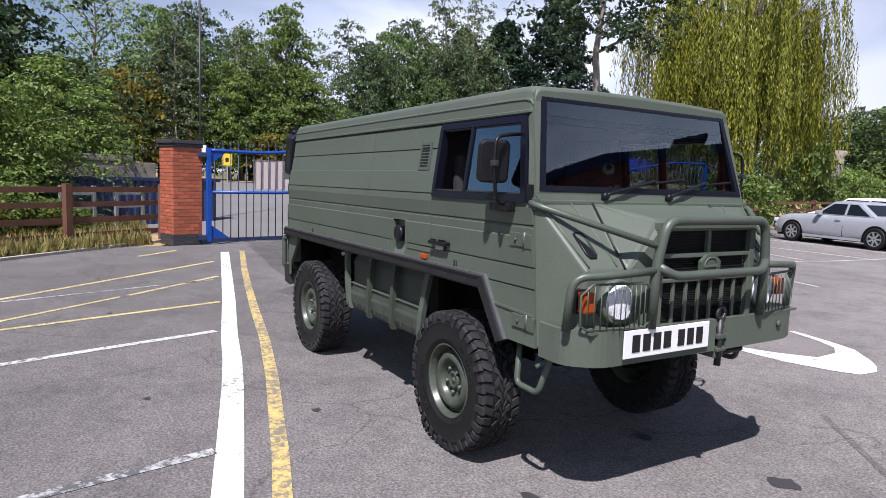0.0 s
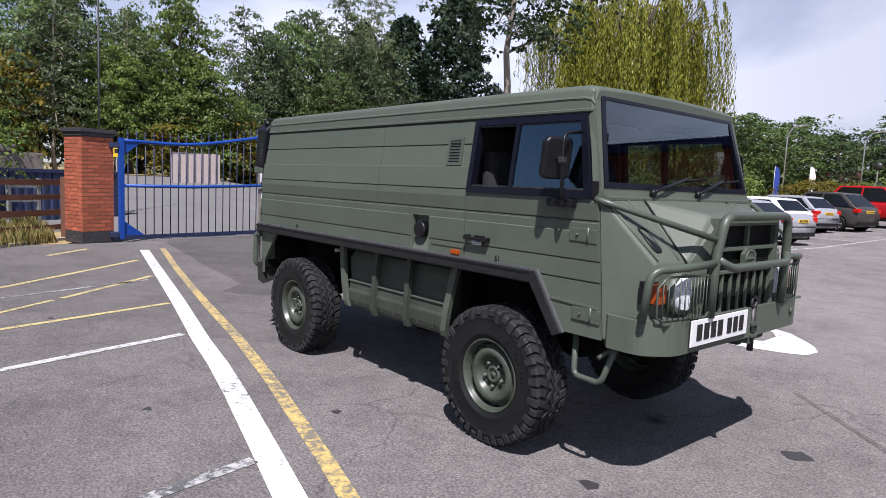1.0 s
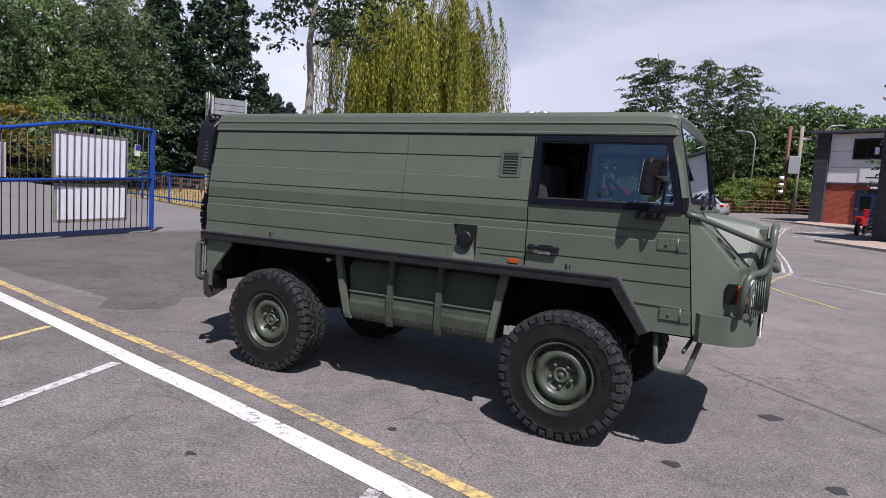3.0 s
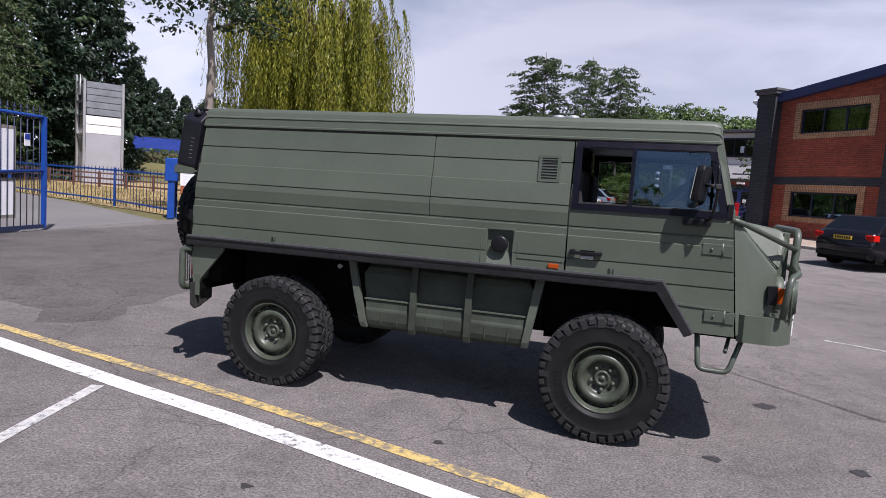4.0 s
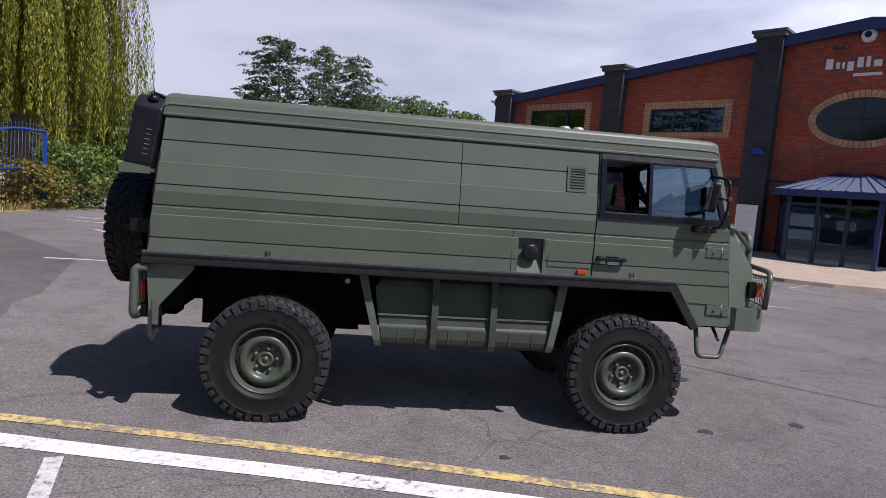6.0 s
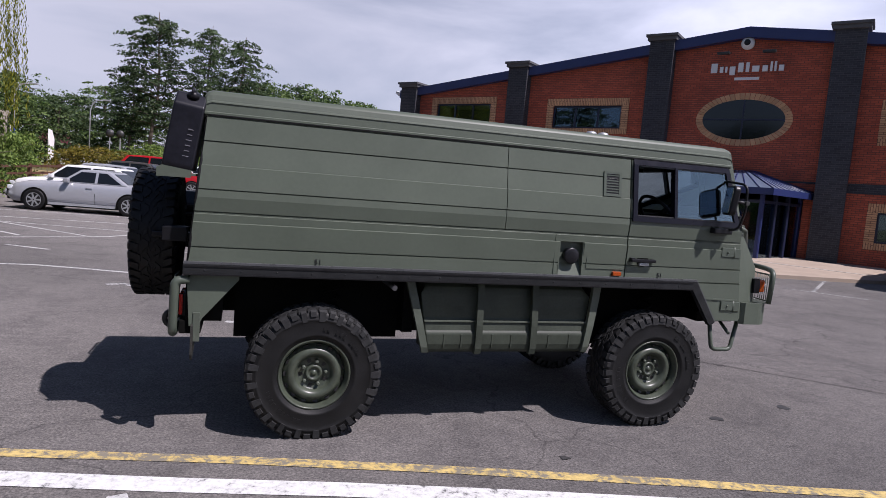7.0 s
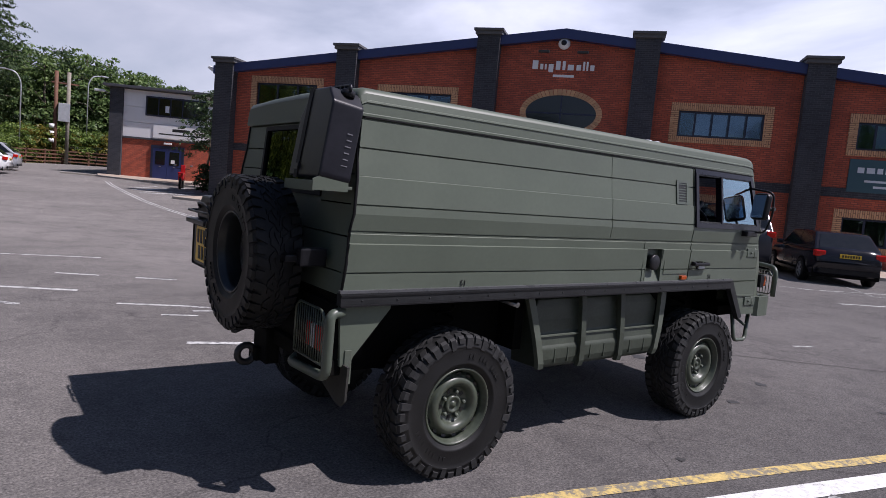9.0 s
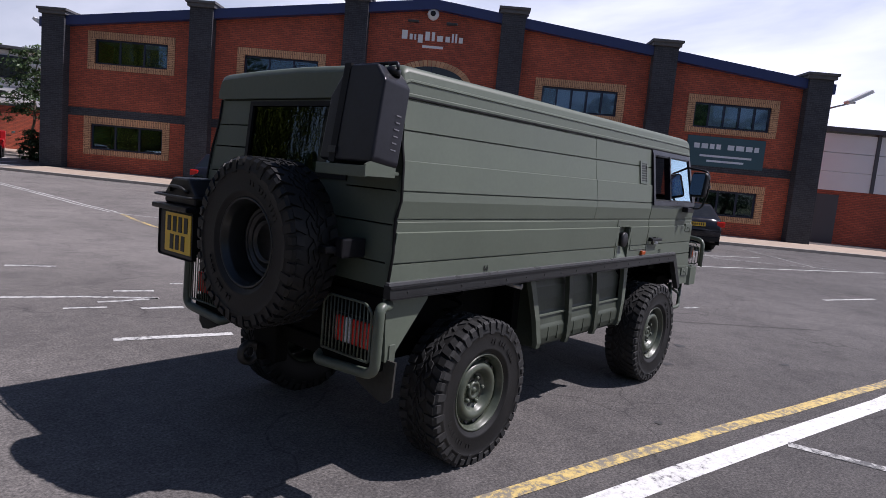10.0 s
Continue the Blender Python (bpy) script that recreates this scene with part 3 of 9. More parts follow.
def sloped(name, near, far, material, label, category, nu=16, nv=14, lift=0.0):
    """A strip between two lines in the plan that follows the hill."""
    bm = bmesh.new()
    def along(line, v):
        f = v * (len(line) - 1)
        i = min(len(line) - 2, int(f))
        return Vector(line[i]).lerp(Vector(line[i + 1]), f - i)
    rows = []
    for a in range(nu + 1):
        row = []
        for b in range(nv + 1):
            p = along(near, b / nv).lerp(along(far, b / nv), a / nu)
            row.append(bm.verts.new((p.x, p.y, hill(p.x, p.y) + lift)))
        rows.append(row)
    for r, q in zip(rows, rows[1:]):
        for i in range(nv):
            bm.faces.new((r[i], r[i + 1], q[i + 1], q[i]))
    for f in bm.faces:
        f.smooth = True
        if f.normal.z < 0:
            f.normal_flip()
    bm.normal_update()
    for f in bm.faces:
        if f.normal.z < 0:
            f.normal_flip()
    return tagged(mesh_ob(name, bm, material), label, category, kind="structure")


sloped("road", [(-9.95, -0.6), (-10.3, 1.5), (-11.3, 6.2), (-12.3, 10.6)], [(-29.0, -8.0), (-28.6, 3.0), (-29.4, 10.0), (-30.5, 16.0)], ROAD_FAR, "pale grey tarmac road beyond the blue gates", "road", lift=-0.012)
sloped("bank", [(-29.0, -8.0), (-28.6, 3.0), (-29.4, 10.0), (-30.5, 16.0)], [(-75.0, -14.0), (-75.0, 3.0), (-75.0, 12.0), (-75.0, 18.0)], GRASS_DRY, "dry grass bank under the woodland edge", "bank", lift=0.02)
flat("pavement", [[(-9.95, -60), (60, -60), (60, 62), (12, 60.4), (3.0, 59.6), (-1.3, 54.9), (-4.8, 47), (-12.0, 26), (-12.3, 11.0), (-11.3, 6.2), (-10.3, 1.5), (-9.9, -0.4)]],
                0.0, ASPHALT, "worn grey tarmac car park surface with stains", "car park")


def quad_line(a, b, w0, w1=None):
    w1 = w1 or w0
    a, b = Vector(a), Vector(b)
    n = (b - a).normalized()
    n = Vector((-n.y, n.x))
    return [tuple(a + n * w0 / 2), tuple(b + n * w1 / 2), tuple(b - n * w1 / 2), tuple(a - n * w0 / 2)]


def poly_line(pts, w):
    """A bent line as quads that share their mitred ends."""
    P = [Vector(p) for p in pts]
    rim = []
    for i, p in enumerate(P):
        d = (P[min(i + 1, len(P) - 1)] - P[max(i - 1, 0)]).normalized()
        n = Vector((-d.y, d.x)) * w / 2
        rim.append((tuple(p + n), tuple(p - n)))
    return [[a[0], b[0], b[1], a[1]] for a, b in zip(rim, rim[1:])]


def marking(polys, material, label, z=0.004):
    return flat("road_marking", polys, z, material, label, "road marking", kind="structure")


# the broad white line and the worn yellow line beside the parked truck
marking(poly_line([(-8.57, 0.02), (-5.1, -0.69), (-3.74, -0.97), (-1.9, -1.37), (-1.12, -1.52), (-0.4, -1.68), (0.6, -1.92), (1.13, -2.05), (2.42, -2.37), (6.0, -3.08), (12.0, -4.2)], 0.155), LINE_W, "thick white painted bay edge line on tarmac")
marking(poly_line([(-8.73, 0.39), (-6.12, -0.20), (-4.5, -0.54), (-3.01, -0.84), (-1.7, -1.09), (-0.5, -1.36), (0.05, -1.50), (0.85, -1.70), (1.46, -1.87), (2.42, -2.11), (3.11, -2.30), (8.0, -3.30)], 0.098), LINE_Y, "flaking yellow painted line on tarmac")
for pts, w, mt, lb in [
        ([(-2.17, -1.44), (-1.95, -2.22), (-1.76, -2.88), (-0.92, -5.8)], 0.090, LINE_W_MID, "white parking bay line"),
        ([(0.66, -2.02), (0.75, -2.54), (1.12, -4.6)], 0.085, LINE_W_OLD, "worn white parking bay line"),
        ([(3.45, -2.55), (3.95, -5.2)], 0.085, LINE_W_OLD, "worn white parking bay line"),
        ([(-3.63, -1.10), (-3.11, -2.74), (-2.2, -5.6)], 0.075, LINE_Y2, "yellow painted bay line"),
        ([(-5.60, -0.72), (-4.40, -2.03)], 0.075, LINE_Y2, "yellow painted bay line"),
        ([(-4.34, -2.12), (-3.91, -2.62), (-3.25, -3.4)], 0.06, LINE_Y2, "yellow painted bay line"),
        ([(-5.30, -0.85), (-5.14, -1.29), (-4.70, -2.57), (-4.42, -3.4)], 0.065, LINE_W_OLD, "worn white parking bay line"),
        ([(-7.26, -0.45), (-6.16, -1.64), (-5.38, -2.50), (-4.3, -3.7)], 0.080, LINE_Y2, "yellow painted bay line"),
        ([(-9.01, -0.81), (-8.25, -1.55)], 0.09, LINE_Y2, "yellow painted bay line")]:
    marking(poly_line(pts, w), mt, lb)


# white direction arrow and dashes beyond the truck
marking([[(0.30, 2.99), (0.615, 2.985), (0.52, 3.16), (0.22, 3.02)], [(0.615, 2.985), (0.90, 3.01), (0.74, 3.275), (0.52, 3.16)],
         [(0.90, 3.01), (1.08, 3.06), (0.99, 3.48), (0.74, 3.275)], [(1.08, 3.06), (1.32, 3.145), (1.24, 3.62), (0.99, 3.48)],
         [(1.32, 3.145), (1.49, 3.26), (1.51, 3.50), (1.24, 3.62)], [(0.99, 3.48), (1.24, 3.62), (1.30, 3.845), (0.976, 3.825)],
         [(1.24, 3.62), (1.51, 3.50), (1.41, 3.70), (1.30, 3.845)], [(0.976, 3.825), (1.30, 3.845), (0.995, 4.16), (0.854, 4.04)],
         [(0.854, 4.04), (0.995, 4.16), (0.68, 4.28), (0.597, 4.19)], [(0.597, 4.19), (0.68, 4.28), (0.25, 4.39), (0.20, 4.33)]], LINE_W, "white painted turn arrow on tarmac")
for pts, w in [([(-1.77, 2.41), (-0.88, 2.11)], 0.09), ([(-2.02, 4.33), (-1.37, 4.06), (-0.77, 3.70)], 0.07), ([(-0.77, 3.70), (-1.10, 3.72), (-1.35, 3.77)], 0.06), ([(-1.01, 4.22), (-0.64, 4.07)], 0.07),
               ([(-1.12, 3.34), (-0.74, 3.23)], 0.07), ([(-1.71, 3.64), (-1.36, 3.52)], 0.05), ([(-1.48, 6.13), (-1.0, 5.89)], 0.09), ([(-0.30, 4.38), (-0.17, 4.33)], 0.06), ([(-2.4, 6.6), (-1.9, 6.35)], 0.08),
               ([(-5.6, 5.95), (-4.95, 6.02), (-4.52, 6.04), (-3.83, 5.84), (-3.18, 5.62), (-2.3, 5.2)], 0.09), ([(-3.30, 4.51), (-3.10, 4.60), (-2.94, 4.45)], 0.10), ([(-5.59, 8.39), (-4.80, 7.96)], 0.08),
               ([(-3.0, 8.6), (-1.6, 8.2)], 0.06), ([(3.6, 3.9), (4.6, 3.5)], 0.07), ([(5.8, 6.0), (7.2, 5.4)], 0.07), ([(11.13, 2.08), (13.92, 0.67), (17.15, -0.98)], 0.10), ([(8.79, -0.90), (10.25, -1.48)], 0.08),
               ([(5.13, 0.24), (5.43, 0.13)], 0.06), ([(13.0, 3.6), (16.5, 2.0)], 0.08)]:
    marking(poly_line(pts, w), LINE_W_MID, "short worn white painted line on tarmac")
# the curved edge line of the far parking bays and the bays themselves
marking(poly_line([(-6.04, 9.55), (-5.22, 10.11), (-4.80, 10.35), (-4.37, 10.72), (-4.04, 11.32), (-3.76, 12.71), (-3.60, 15.0), (-3.48, 17.95), (-3.35, 21.06), (-3.26, 23.72), (-3.07, 28.30), (-2.6, 36.0)], 0.085), LINE_W_MID, "curved white edge line round the parking bays")
for a, b in (((-5.86, 10.07), (-6.9, 11.25)), ((-4.81, 10.63), (-7.6, 13.4)), ((-4.1, 12.17), (-8.5, 13.45))):
    marking([quad_line(a, b, 0.085)], LINE_W_MID, "worn white parking bay line")
for i in range(9):
    y = 14.3 + 2.45 * i
    marking([quad_line((-3.70 + 0.045 * (y - 16), y), (-8.6 + 0.045 * (y - 16), y + 0.25), 0.095)], LINE_W_MID, "worn white parking bay line")
# bay lines in front of the brick building, yellow and white
marking(poly_line([(2.62, 12.4), (2.38, 11.2), (2.22, 10.0), (2.24, 9.4), (2.50, 8.7), (3.3, 7.3)], 0.09), LINE_Y, "yellow painted edge line")
for off in (-0.085, 0.085):
    marking(poly_line([(2.80 + off, 36.0), (2.52 + off, 33.0), (2.29 + off, 28.0), (2.14 + off, 23.2), (2.22 + off, 20.2), (2.36 + off, 18.4), (2.50 + off, 16.6), (2.59 + off, 14.6), (2.62 + off, 12.9)], 0.065), LINE_W_MID, "white double edge line")
marking(poly_line([(2.62, 12.9), (2.66, 12.4), (3.15, 11.55), (4.4, 10.3)], 0.07), LINE_W_MID, "white painted edge line")
# hatched strokes before the small block
for a, b, w in (((3.0, 30.1), (6.3, 33.4), 0.28), ((2.9, 28.1), (5.5, 28.6), 0.30), ((3.3, 29.0), (5.9, 30.6), 0.22), ((3.4, 31.6), (4.9, 33.8), 0.16)):
    marking([quad_line(a, b, w)], LINE_W_MID, "broad white hatched stroke on tarmac")
NB, UB = Vector((0.788, 0.6157)), Vector((-0.6157, 0.788))
for i in range(3, 9):
    c = NB * 17.2 + UB * (11.5 - 2.6 * i)
    marking([quad_line(c, c - NB * 4.6, 0.08)], LINE_W_OLD, "worn white parking bay line")
marking([quad_line(NB * 12.6 + UB * 3, NB * 12.6 + UB * -10, 0.09)], LINE_W_OLD, "worn white painted line")

# older, darker tarmac by the gate, its joint running across the car park
flat("old_tarmac", [[(-9.6, 0.72), (-7.73, 0.52), (-6.41, 0.30), (-5.24, 0.20), (-4.5, 0.10), (-4.1, -0.30), (-3.85, -0.22), (-3.62, 0.10), (-3.70, 0.40), (-3.95, 0.68), (-3.88, 1.0), (-4.02, 1.35), (-4.1, 1.9), (-4.3, 2.4), (-4.28, 3.0), (-5.3, 6.5), (-8.0, 9.5), (-11.2, 10.3), (-11.0, 5.0), (-10.1, 0.9)]],
     0.002, OLD_TARMAC, "older dark rough tarmac patch near the gate", "car park")
flat("old_tarmac", [quad_line((1.9, 1.9), (5.5, -1.4), 0.05), quad_line((-5.6, 8.2), (-4.6, 9.4), 0.05)], 0.002, OLD_TARMAC, "dark sealed joint in the tarmac", "car park")

# dark oil spots and patches
for i, (x, y, r) in enumerate([(0.29, -1.29, 0.035), (1.9, -0.75, 0.05), (-1.35, 0.9, 0.05), (2.75, -0.55, 0.06), (-0.4, -2.25, 0.03), (3.0, -1.5, 0.05), (2.4, 0.6, 0.07), (1.6, 0.4, 0.06), (-3.4, -2.3, 0.03)]):
    rs = random.Random(40 + i)
    marking([[(x + r * 0.75 * rs.uniform(0.6, 1.3) * 1.5 * math.cos(a), y + r * rs.uniform(0.6, 1.3) * math.sin(a)) for a in (2 * math.pi * k / 11 for k in range(11))]], OIL, "dark oil spot on tarmac", z=0.0035)

# kerb and pale paving along the brick building
bm = bmesh.new()
A = NB * 18.6
box(bm, -17, 17.8, -0.075, 0.075, -0.05, 0.11, Matrix.Translation((A.x, A.y, 0)) @ Matrix.Rotation(math.atan2(UB.y, UB.x), 4, "Z"), 0.015)
tagged(mesh_ob("kerb", drape(bm), KERB), "pale concrete kerb before the brick building", "kerb", kind="structure")
bm = bmesh.new()
box(bm, -17, 17.8, -3.42, -0.08, -0.05, 0.10, Matrix.Translation((A.x, A.y, 0)) @ Matrix.Rotation(math.atan2(UB.y, UB.x), 4, "Z"))
tagged(mesh_ob("footpath", drape(bm), PAVING), "buff paved footpath along the brick building", "footpath", kind="structure")
apron = [NB * n + UB * u for u, n in ((-4.0, 18.51), (-2.4, 17.0), (-0.6, 15.4), (0.6, 14.4), (1.6, 14.0), (2.8, 14.0), (3.6, 14.4), (4.2, 15.4), (4.5, 16.8), (4.6, 18.51))]
flat("footpath", [[(p.x, p.y) for p in apron]], 0.10, PAVING, "buff paved apron before the entrance porch", "footpath", thick=0.14)
flat("kerb", poly_line([(1.2, 42.4), (3.0, 41.3), (4.3, 39.4), (7.2, 34.9), (9.6, 31.6)], 0.16), 0.10, KERB, "pale concrete kerb before the small block", "kerb", thick=0.14)
flat("footpath", [[(3.1, 41.3), (4.4, 39.4), (7.3, 34.9), (9.7, 31.6), (16, 34), (9, 44), (3.4, 43.6)]], 0.09, PAVING, "buff paved strip along the small block", "footpath", thick=0.13)


# ---- brick building ----
FAC = Matrix(((UB.x, NB.x, 0, NB.x * 22), (UB.y, NB.y, 0, NB.y * 22), (0, 0, 1, 0), (0, 0, 0, 1)))   # local x along the wall, y into the building
APEX, SLOPE, ZTOP = 2.2, 0.123, 8.50


def roof_z(s):
    return ZTOP - SLOPE * abs(s - APEX)


building = thing("office_building", "red brick two-storey office building with slate-blue brick piers", "building", at=FAC)
PIERS = [17.75, 11.62, 5.32, -1.00, -7.15, -13.35]
UP_WIN = [(14.66, 4.66, 6.20), (8.36, 4.58, 6.06), (-3.98, 4.35, 5.87), (-10.21, 4.24, 5.76)]
LO_WIN = [(14.75, 1.12, 2.71), (8.36, 1.02, 2.55), (-3.98, 0.84, 2.40), (-10.1, 0.72, 2.27)]
WW = 1.84      # half width of a window with its surround
OVAL = (2.14, 5.20, 1.67, 0.98)


def facade_bay(s0, s1, holes):
    """A stretch of wall between two piers; holes are (x0, x1, z0, z1) right through it."""
    bm = bmesh.new()
    xs = sorted({s0, s1, *[h[0] for h in holes], *[h[1] for h in holes], *([APEX] if s0 < APEX < s1 else [])})
    zs = sorted({-0.1, *[h[2] for h in holes], *[h[3] for h in holes]})
    for a, b in zip(xs, xs[1:]):
        for c, d in zip(zs, zs[1:] + [None]):
            if any(h[0] <= a and b <= h[1] and d is not None and h[2] <= c and d <= h[3] for h in holes):
                continue
            za, zb = (d, d) if d is not None else (roof_z(a) - 0.2, roof_z(b) - 0.2)
            v = [bm.verts.new(p) for p in ((a, 0, c), (b, 0, c), (b, 0, zb), (a, 0, za), (a, 0.32, c), (b, 0.32, c), (b, 0.32, zb), (a, 0.32, za))]
            for q in ((0, 1, 2, 3), (7, 6, 5, 4), (0, 4, 5, 1), (1, 5, 6, 2), (2, 6, 7, 3), (3, 7, 4, 0)):
                bm.faces.new([v[i] for i in q])
    bmesh.ops.remove_doubles(bm, verts=bm.verts[:], dist=0.001)
    return bm


def surround(x, z0, z1, t=0.30):
    x0, x1 = x - WW, x + WW
    return boxes((x0, x1, -0.03, 0.2, z1 - t, z1), (x0, x1, -0.03, 0.2, z0, z0 + t * 0.75))


def jamb(x, z0, z1, t=0.30):
    return boxes((x, x + t, -0.03, 0.2, z0 + t * 0.75, z1 - t))


def office_window(x, z0, z1, lights=5, blinds=False):
    t = 0.30
    a, b, c, d = x - WW + t, x + WW - t, z0 + t * 0.75, z1 - t
    fr = boxes((a, b, 0.06, 0.14, c, c + 0.07), (a, b, 0.06, 0.14, d - 0.07, d), (a, a + 0.07, 0.06, 0.14, c + 0.07, d - 0.07), (b - 0.07, b, 0.06, 0.14, c + 0.07, d - 0.07),
               *[(a + (b - a) * i / lights - 0.035, a + (b - a) * i / lights + 0.035, 0.065, 0.135, c + 0.07, d - 0.07) for i in range(1, lights)])
    f = part("window_frame", fr, FRAME_NAVY, building, "navy window frame")
    for i in range(lights):
        p0, p1 = a + (b - a) * i / lights + 0.03, a + (b - a) * (i + 1) / lights - 0.03
        part("pane", boxes((p0, p1, 0.095, 0.105, c + 0.06, d - 0.06)), GLASS_BLDG, f)
        if blinds and i != lights - 1:
            part("blind", boxes((p0 + 0.02, p1 - 0.02, 0.16, 0.17, c + 0.1, d - 0.08)), BLIND, f, "pale roller blind")
    part("window_surround", surround(x, z0, z1), BRICK_BUFF, building, "buff soldier bricks over and under the window")
    for xa in (x - WW, x + WW - 0.30):
        part("window_jamb", jamb(xa, z0, z1), BRICK_JAMB, building, "buff brick window jamb")


edges = [18.3] + PIERS[1:-1] + [-13.9]
for i, (s1, s0) in enumerate(zip(edges, edges[1:])):
    holes = [(x - WW + 0.3, x + WW - 0.3, z0 + 0.225, z1 - 0.3) for x, z0, z1 in UP_WIN + LO_WIN if s0 < x < s1]
    if not holes:
        holes = [(-0.2, 4.4, -0.1, 2.75)]
    part("wall", facade_bay(s0, s1, holes), BRICK_RED, building, "red brick wall")
for i, (x, z0, z1) in enumerate(UP_WIN):
    office_window(x, z0, z1, 5 if i > 1 else 3, blinds=i > 1)
for i, (x, z0, z1) in enumerate(LO_WIN):
    office_window(x, z0, z1, 4 if i > 1 else 3)
for s in PIERS:
    top = ZTOP + 0.28 - SLOPE * abs(s - APEX) + 0.05
    pier = part("pier", boxes((s - 0.47, s + 0.47, -0.42, 0.35, -0.1, top - 0.24)), BRICK_DARK, building, "slate-blue brick pier")
    part("pier_cap", boxes((s - 0.56, s + 0.56, -0.51, 0.44, top - 0.24, top - 0.10), (s - 0.62, s + 0.62, -0.57, 0.5, top - 0.10, top), bevel=0.01), STONE_CAP, pier, "dark stone cap")
for s1, s0 in zip(edges, edges[1:]):
    if s0 < APEX < s1:
        part("string_course", boxes((s0 + 0.45, s1 - 0.45, -0.02, 0.05, 2.95, 3.02)), BRICK_DARK, building)
    else:
        part("string_course", boxes((s0 + 0.45, s1 - 0.45, -0.025, 0.05, 2.70, 3.04)), BRICK_DARK, building, "dark soldier course")
# roof edge, roof and gable body
for a, b in ((APEX, 18.4), (-14.0, APEX)):
    bm = bmesh.new()
    prism(bm, [(a, roof_z(a) - 0.34), (b, roof_z(b) - 0.34), (b, roof_z(b) + 0.04), (a, roof_z(a) + 0.04)], -0.30, 0.10)
    part("fascia", bm, BLUE_FASCIA, building, "navy metal roof edge")
    bm = bmesh.new()
    prism(bm, [(a, roof_z(a) - 0.16), (b, roof_z(b) - 0.16), (b, roof_z(b) + 0.02), (a, roof_z(a) + 0.02)], 0.10, 24)
    part("roof", bm, CLAD_GREY, building)
part("side_wall", boxes((18.0, 18.3, 0.32, 24, -0.1, roof_z(18.3) - 0.2)), BRICK_RED, building)
part("side_wall", boxes((-13.9, -13.6, 0.32, 24, -0.1, roof_z(13.9) - 0.2)), BRICK_RED, building)
part("back_wall", boxes((-13.9, 18.3, 24, 24.3, -0.1, 6.4)), BRICK_RED, building)
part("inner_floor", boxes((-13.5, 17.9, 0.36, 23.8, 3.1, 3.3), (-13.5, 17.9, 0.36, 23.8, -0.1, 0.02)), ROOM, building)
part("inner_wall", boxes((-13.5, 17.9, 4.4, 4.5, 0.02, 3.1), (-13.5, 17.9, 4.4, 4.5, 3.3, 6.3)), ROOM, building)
# oval window
cx, cz, rx, rz = OVAL
bm = bmesh.new()
prism(bm, [(cx + (rx - 0.24) * math.cos(2 * math.pi * k / 48), cz + (rz - 0.24) * math.sin(2 * math.pi * k / 48)) for k in range(48)], -0.012, 0.02)
oval = part("oval_window", bm, CAR_GLASS, building, "dark oval window in a buff brick ring")
N = 56
for k in range(N):
    bm = bmesh.new()
    a0, a1 = 2 * math.pi * k / N, 2 * math.pi * (k + 0.86) / N
    v = []
    for y in (-0.03, 0.04):
        for a, q in ((a0, 1.0), (a1, 1.0), (a1, 0.0), (a0, 0.0)):
            v.append(bm.verts.new((cx + (rx - 0.24 * (1 - q)) * math.cos(a), y, cz + (rz - 0.24 * (1 - q)) * math.sin(a))))
    for q in ((0, 1, 2, 3), (7, 6, 5, 4), (0, 4, 5, 1), (2, 6, 7, 3), (1, 5, 6, 2), (3, 7, 4, 0)):
        bm.faces.new([v[i] for i in q])
    bmesh.ops.recalc_face_normals(bm, faces=bm.faces[:])
    part("brick", bm, BRICK_RING, oval)
part("glazing_bar", boxes((cx - rx + 0.26, cx + rx - 0.26, -0.03, -0.012, cz - 0.03, cz + 0.03), (cx - 0.03, cx + 0.03, -0.028, -0.013, cz - rz + 0.26, cz + rz - 0.26)), FRAME_NAVY, oval)
# lettering of the firm's sign stands as plain white bars
sign = thing("wall_sign", "row of plain white raised letters on red brick", "sign", at=FAC)
widths = [0.30, 0.16, 0.10, 0.26, 0.24, 0.16, 0.32, 0.24, 0.10, 0.10, 0.22]
x = 3.50
for i, w in enumerate(widths):
    h0, h1 = (6.85 if i == 3 else 6.95), (7.30 if i in (0, 4, 5, 8, 9) else 7.17)
    part("letter_bar", boxes((x - w * 0.88, x - w * 0.12, -0.05, -0.005, h0, h1), bevel=0.006), SIGN_WHITE, sign)
    x -= w + 0.036
part("small_writing", boxes((1.75, 2.6, -0.02, -0.005, 6.66, 6.76)), SIGN_WHITE, sign)
for s in (3.0, 1.45):
    lamp = thing("sign_lamp", "small dark spotlight above the wall sign", "wall light", at=FAC)
    part("arm", boxes((s - 0.02, s + 0.02, -0.35, 0, 7.62, 7.66)), DARK_STEEL, lamp)
    part("shade", boxes((s - 0.22, s + 0.22, -0.48, -0.32, 7.54, 7.64), bevel=0.02), DARK_STEEL, lamp)
cam_ball = thing("dome_lamp", "white round bulkhead lamp under the gable", "wall light", at=FAC)
part("housing", disc_lathe([(0.05, 0.0), (0.22, 0.0), (0.24, -0.1), (0.19, -0.2), (0.08, -0.25)], "y", 20), SIGN_WHITE, cam_ball).location = (2.25, -0.02, 7.98)
part("lens", disc_lathe([(0.10, -0.20), (0.11, -0.26), (0.06, -0.29)], "y", 20), PLASTIC, cam_ball).location = (2.25, -0.02, 7.98)
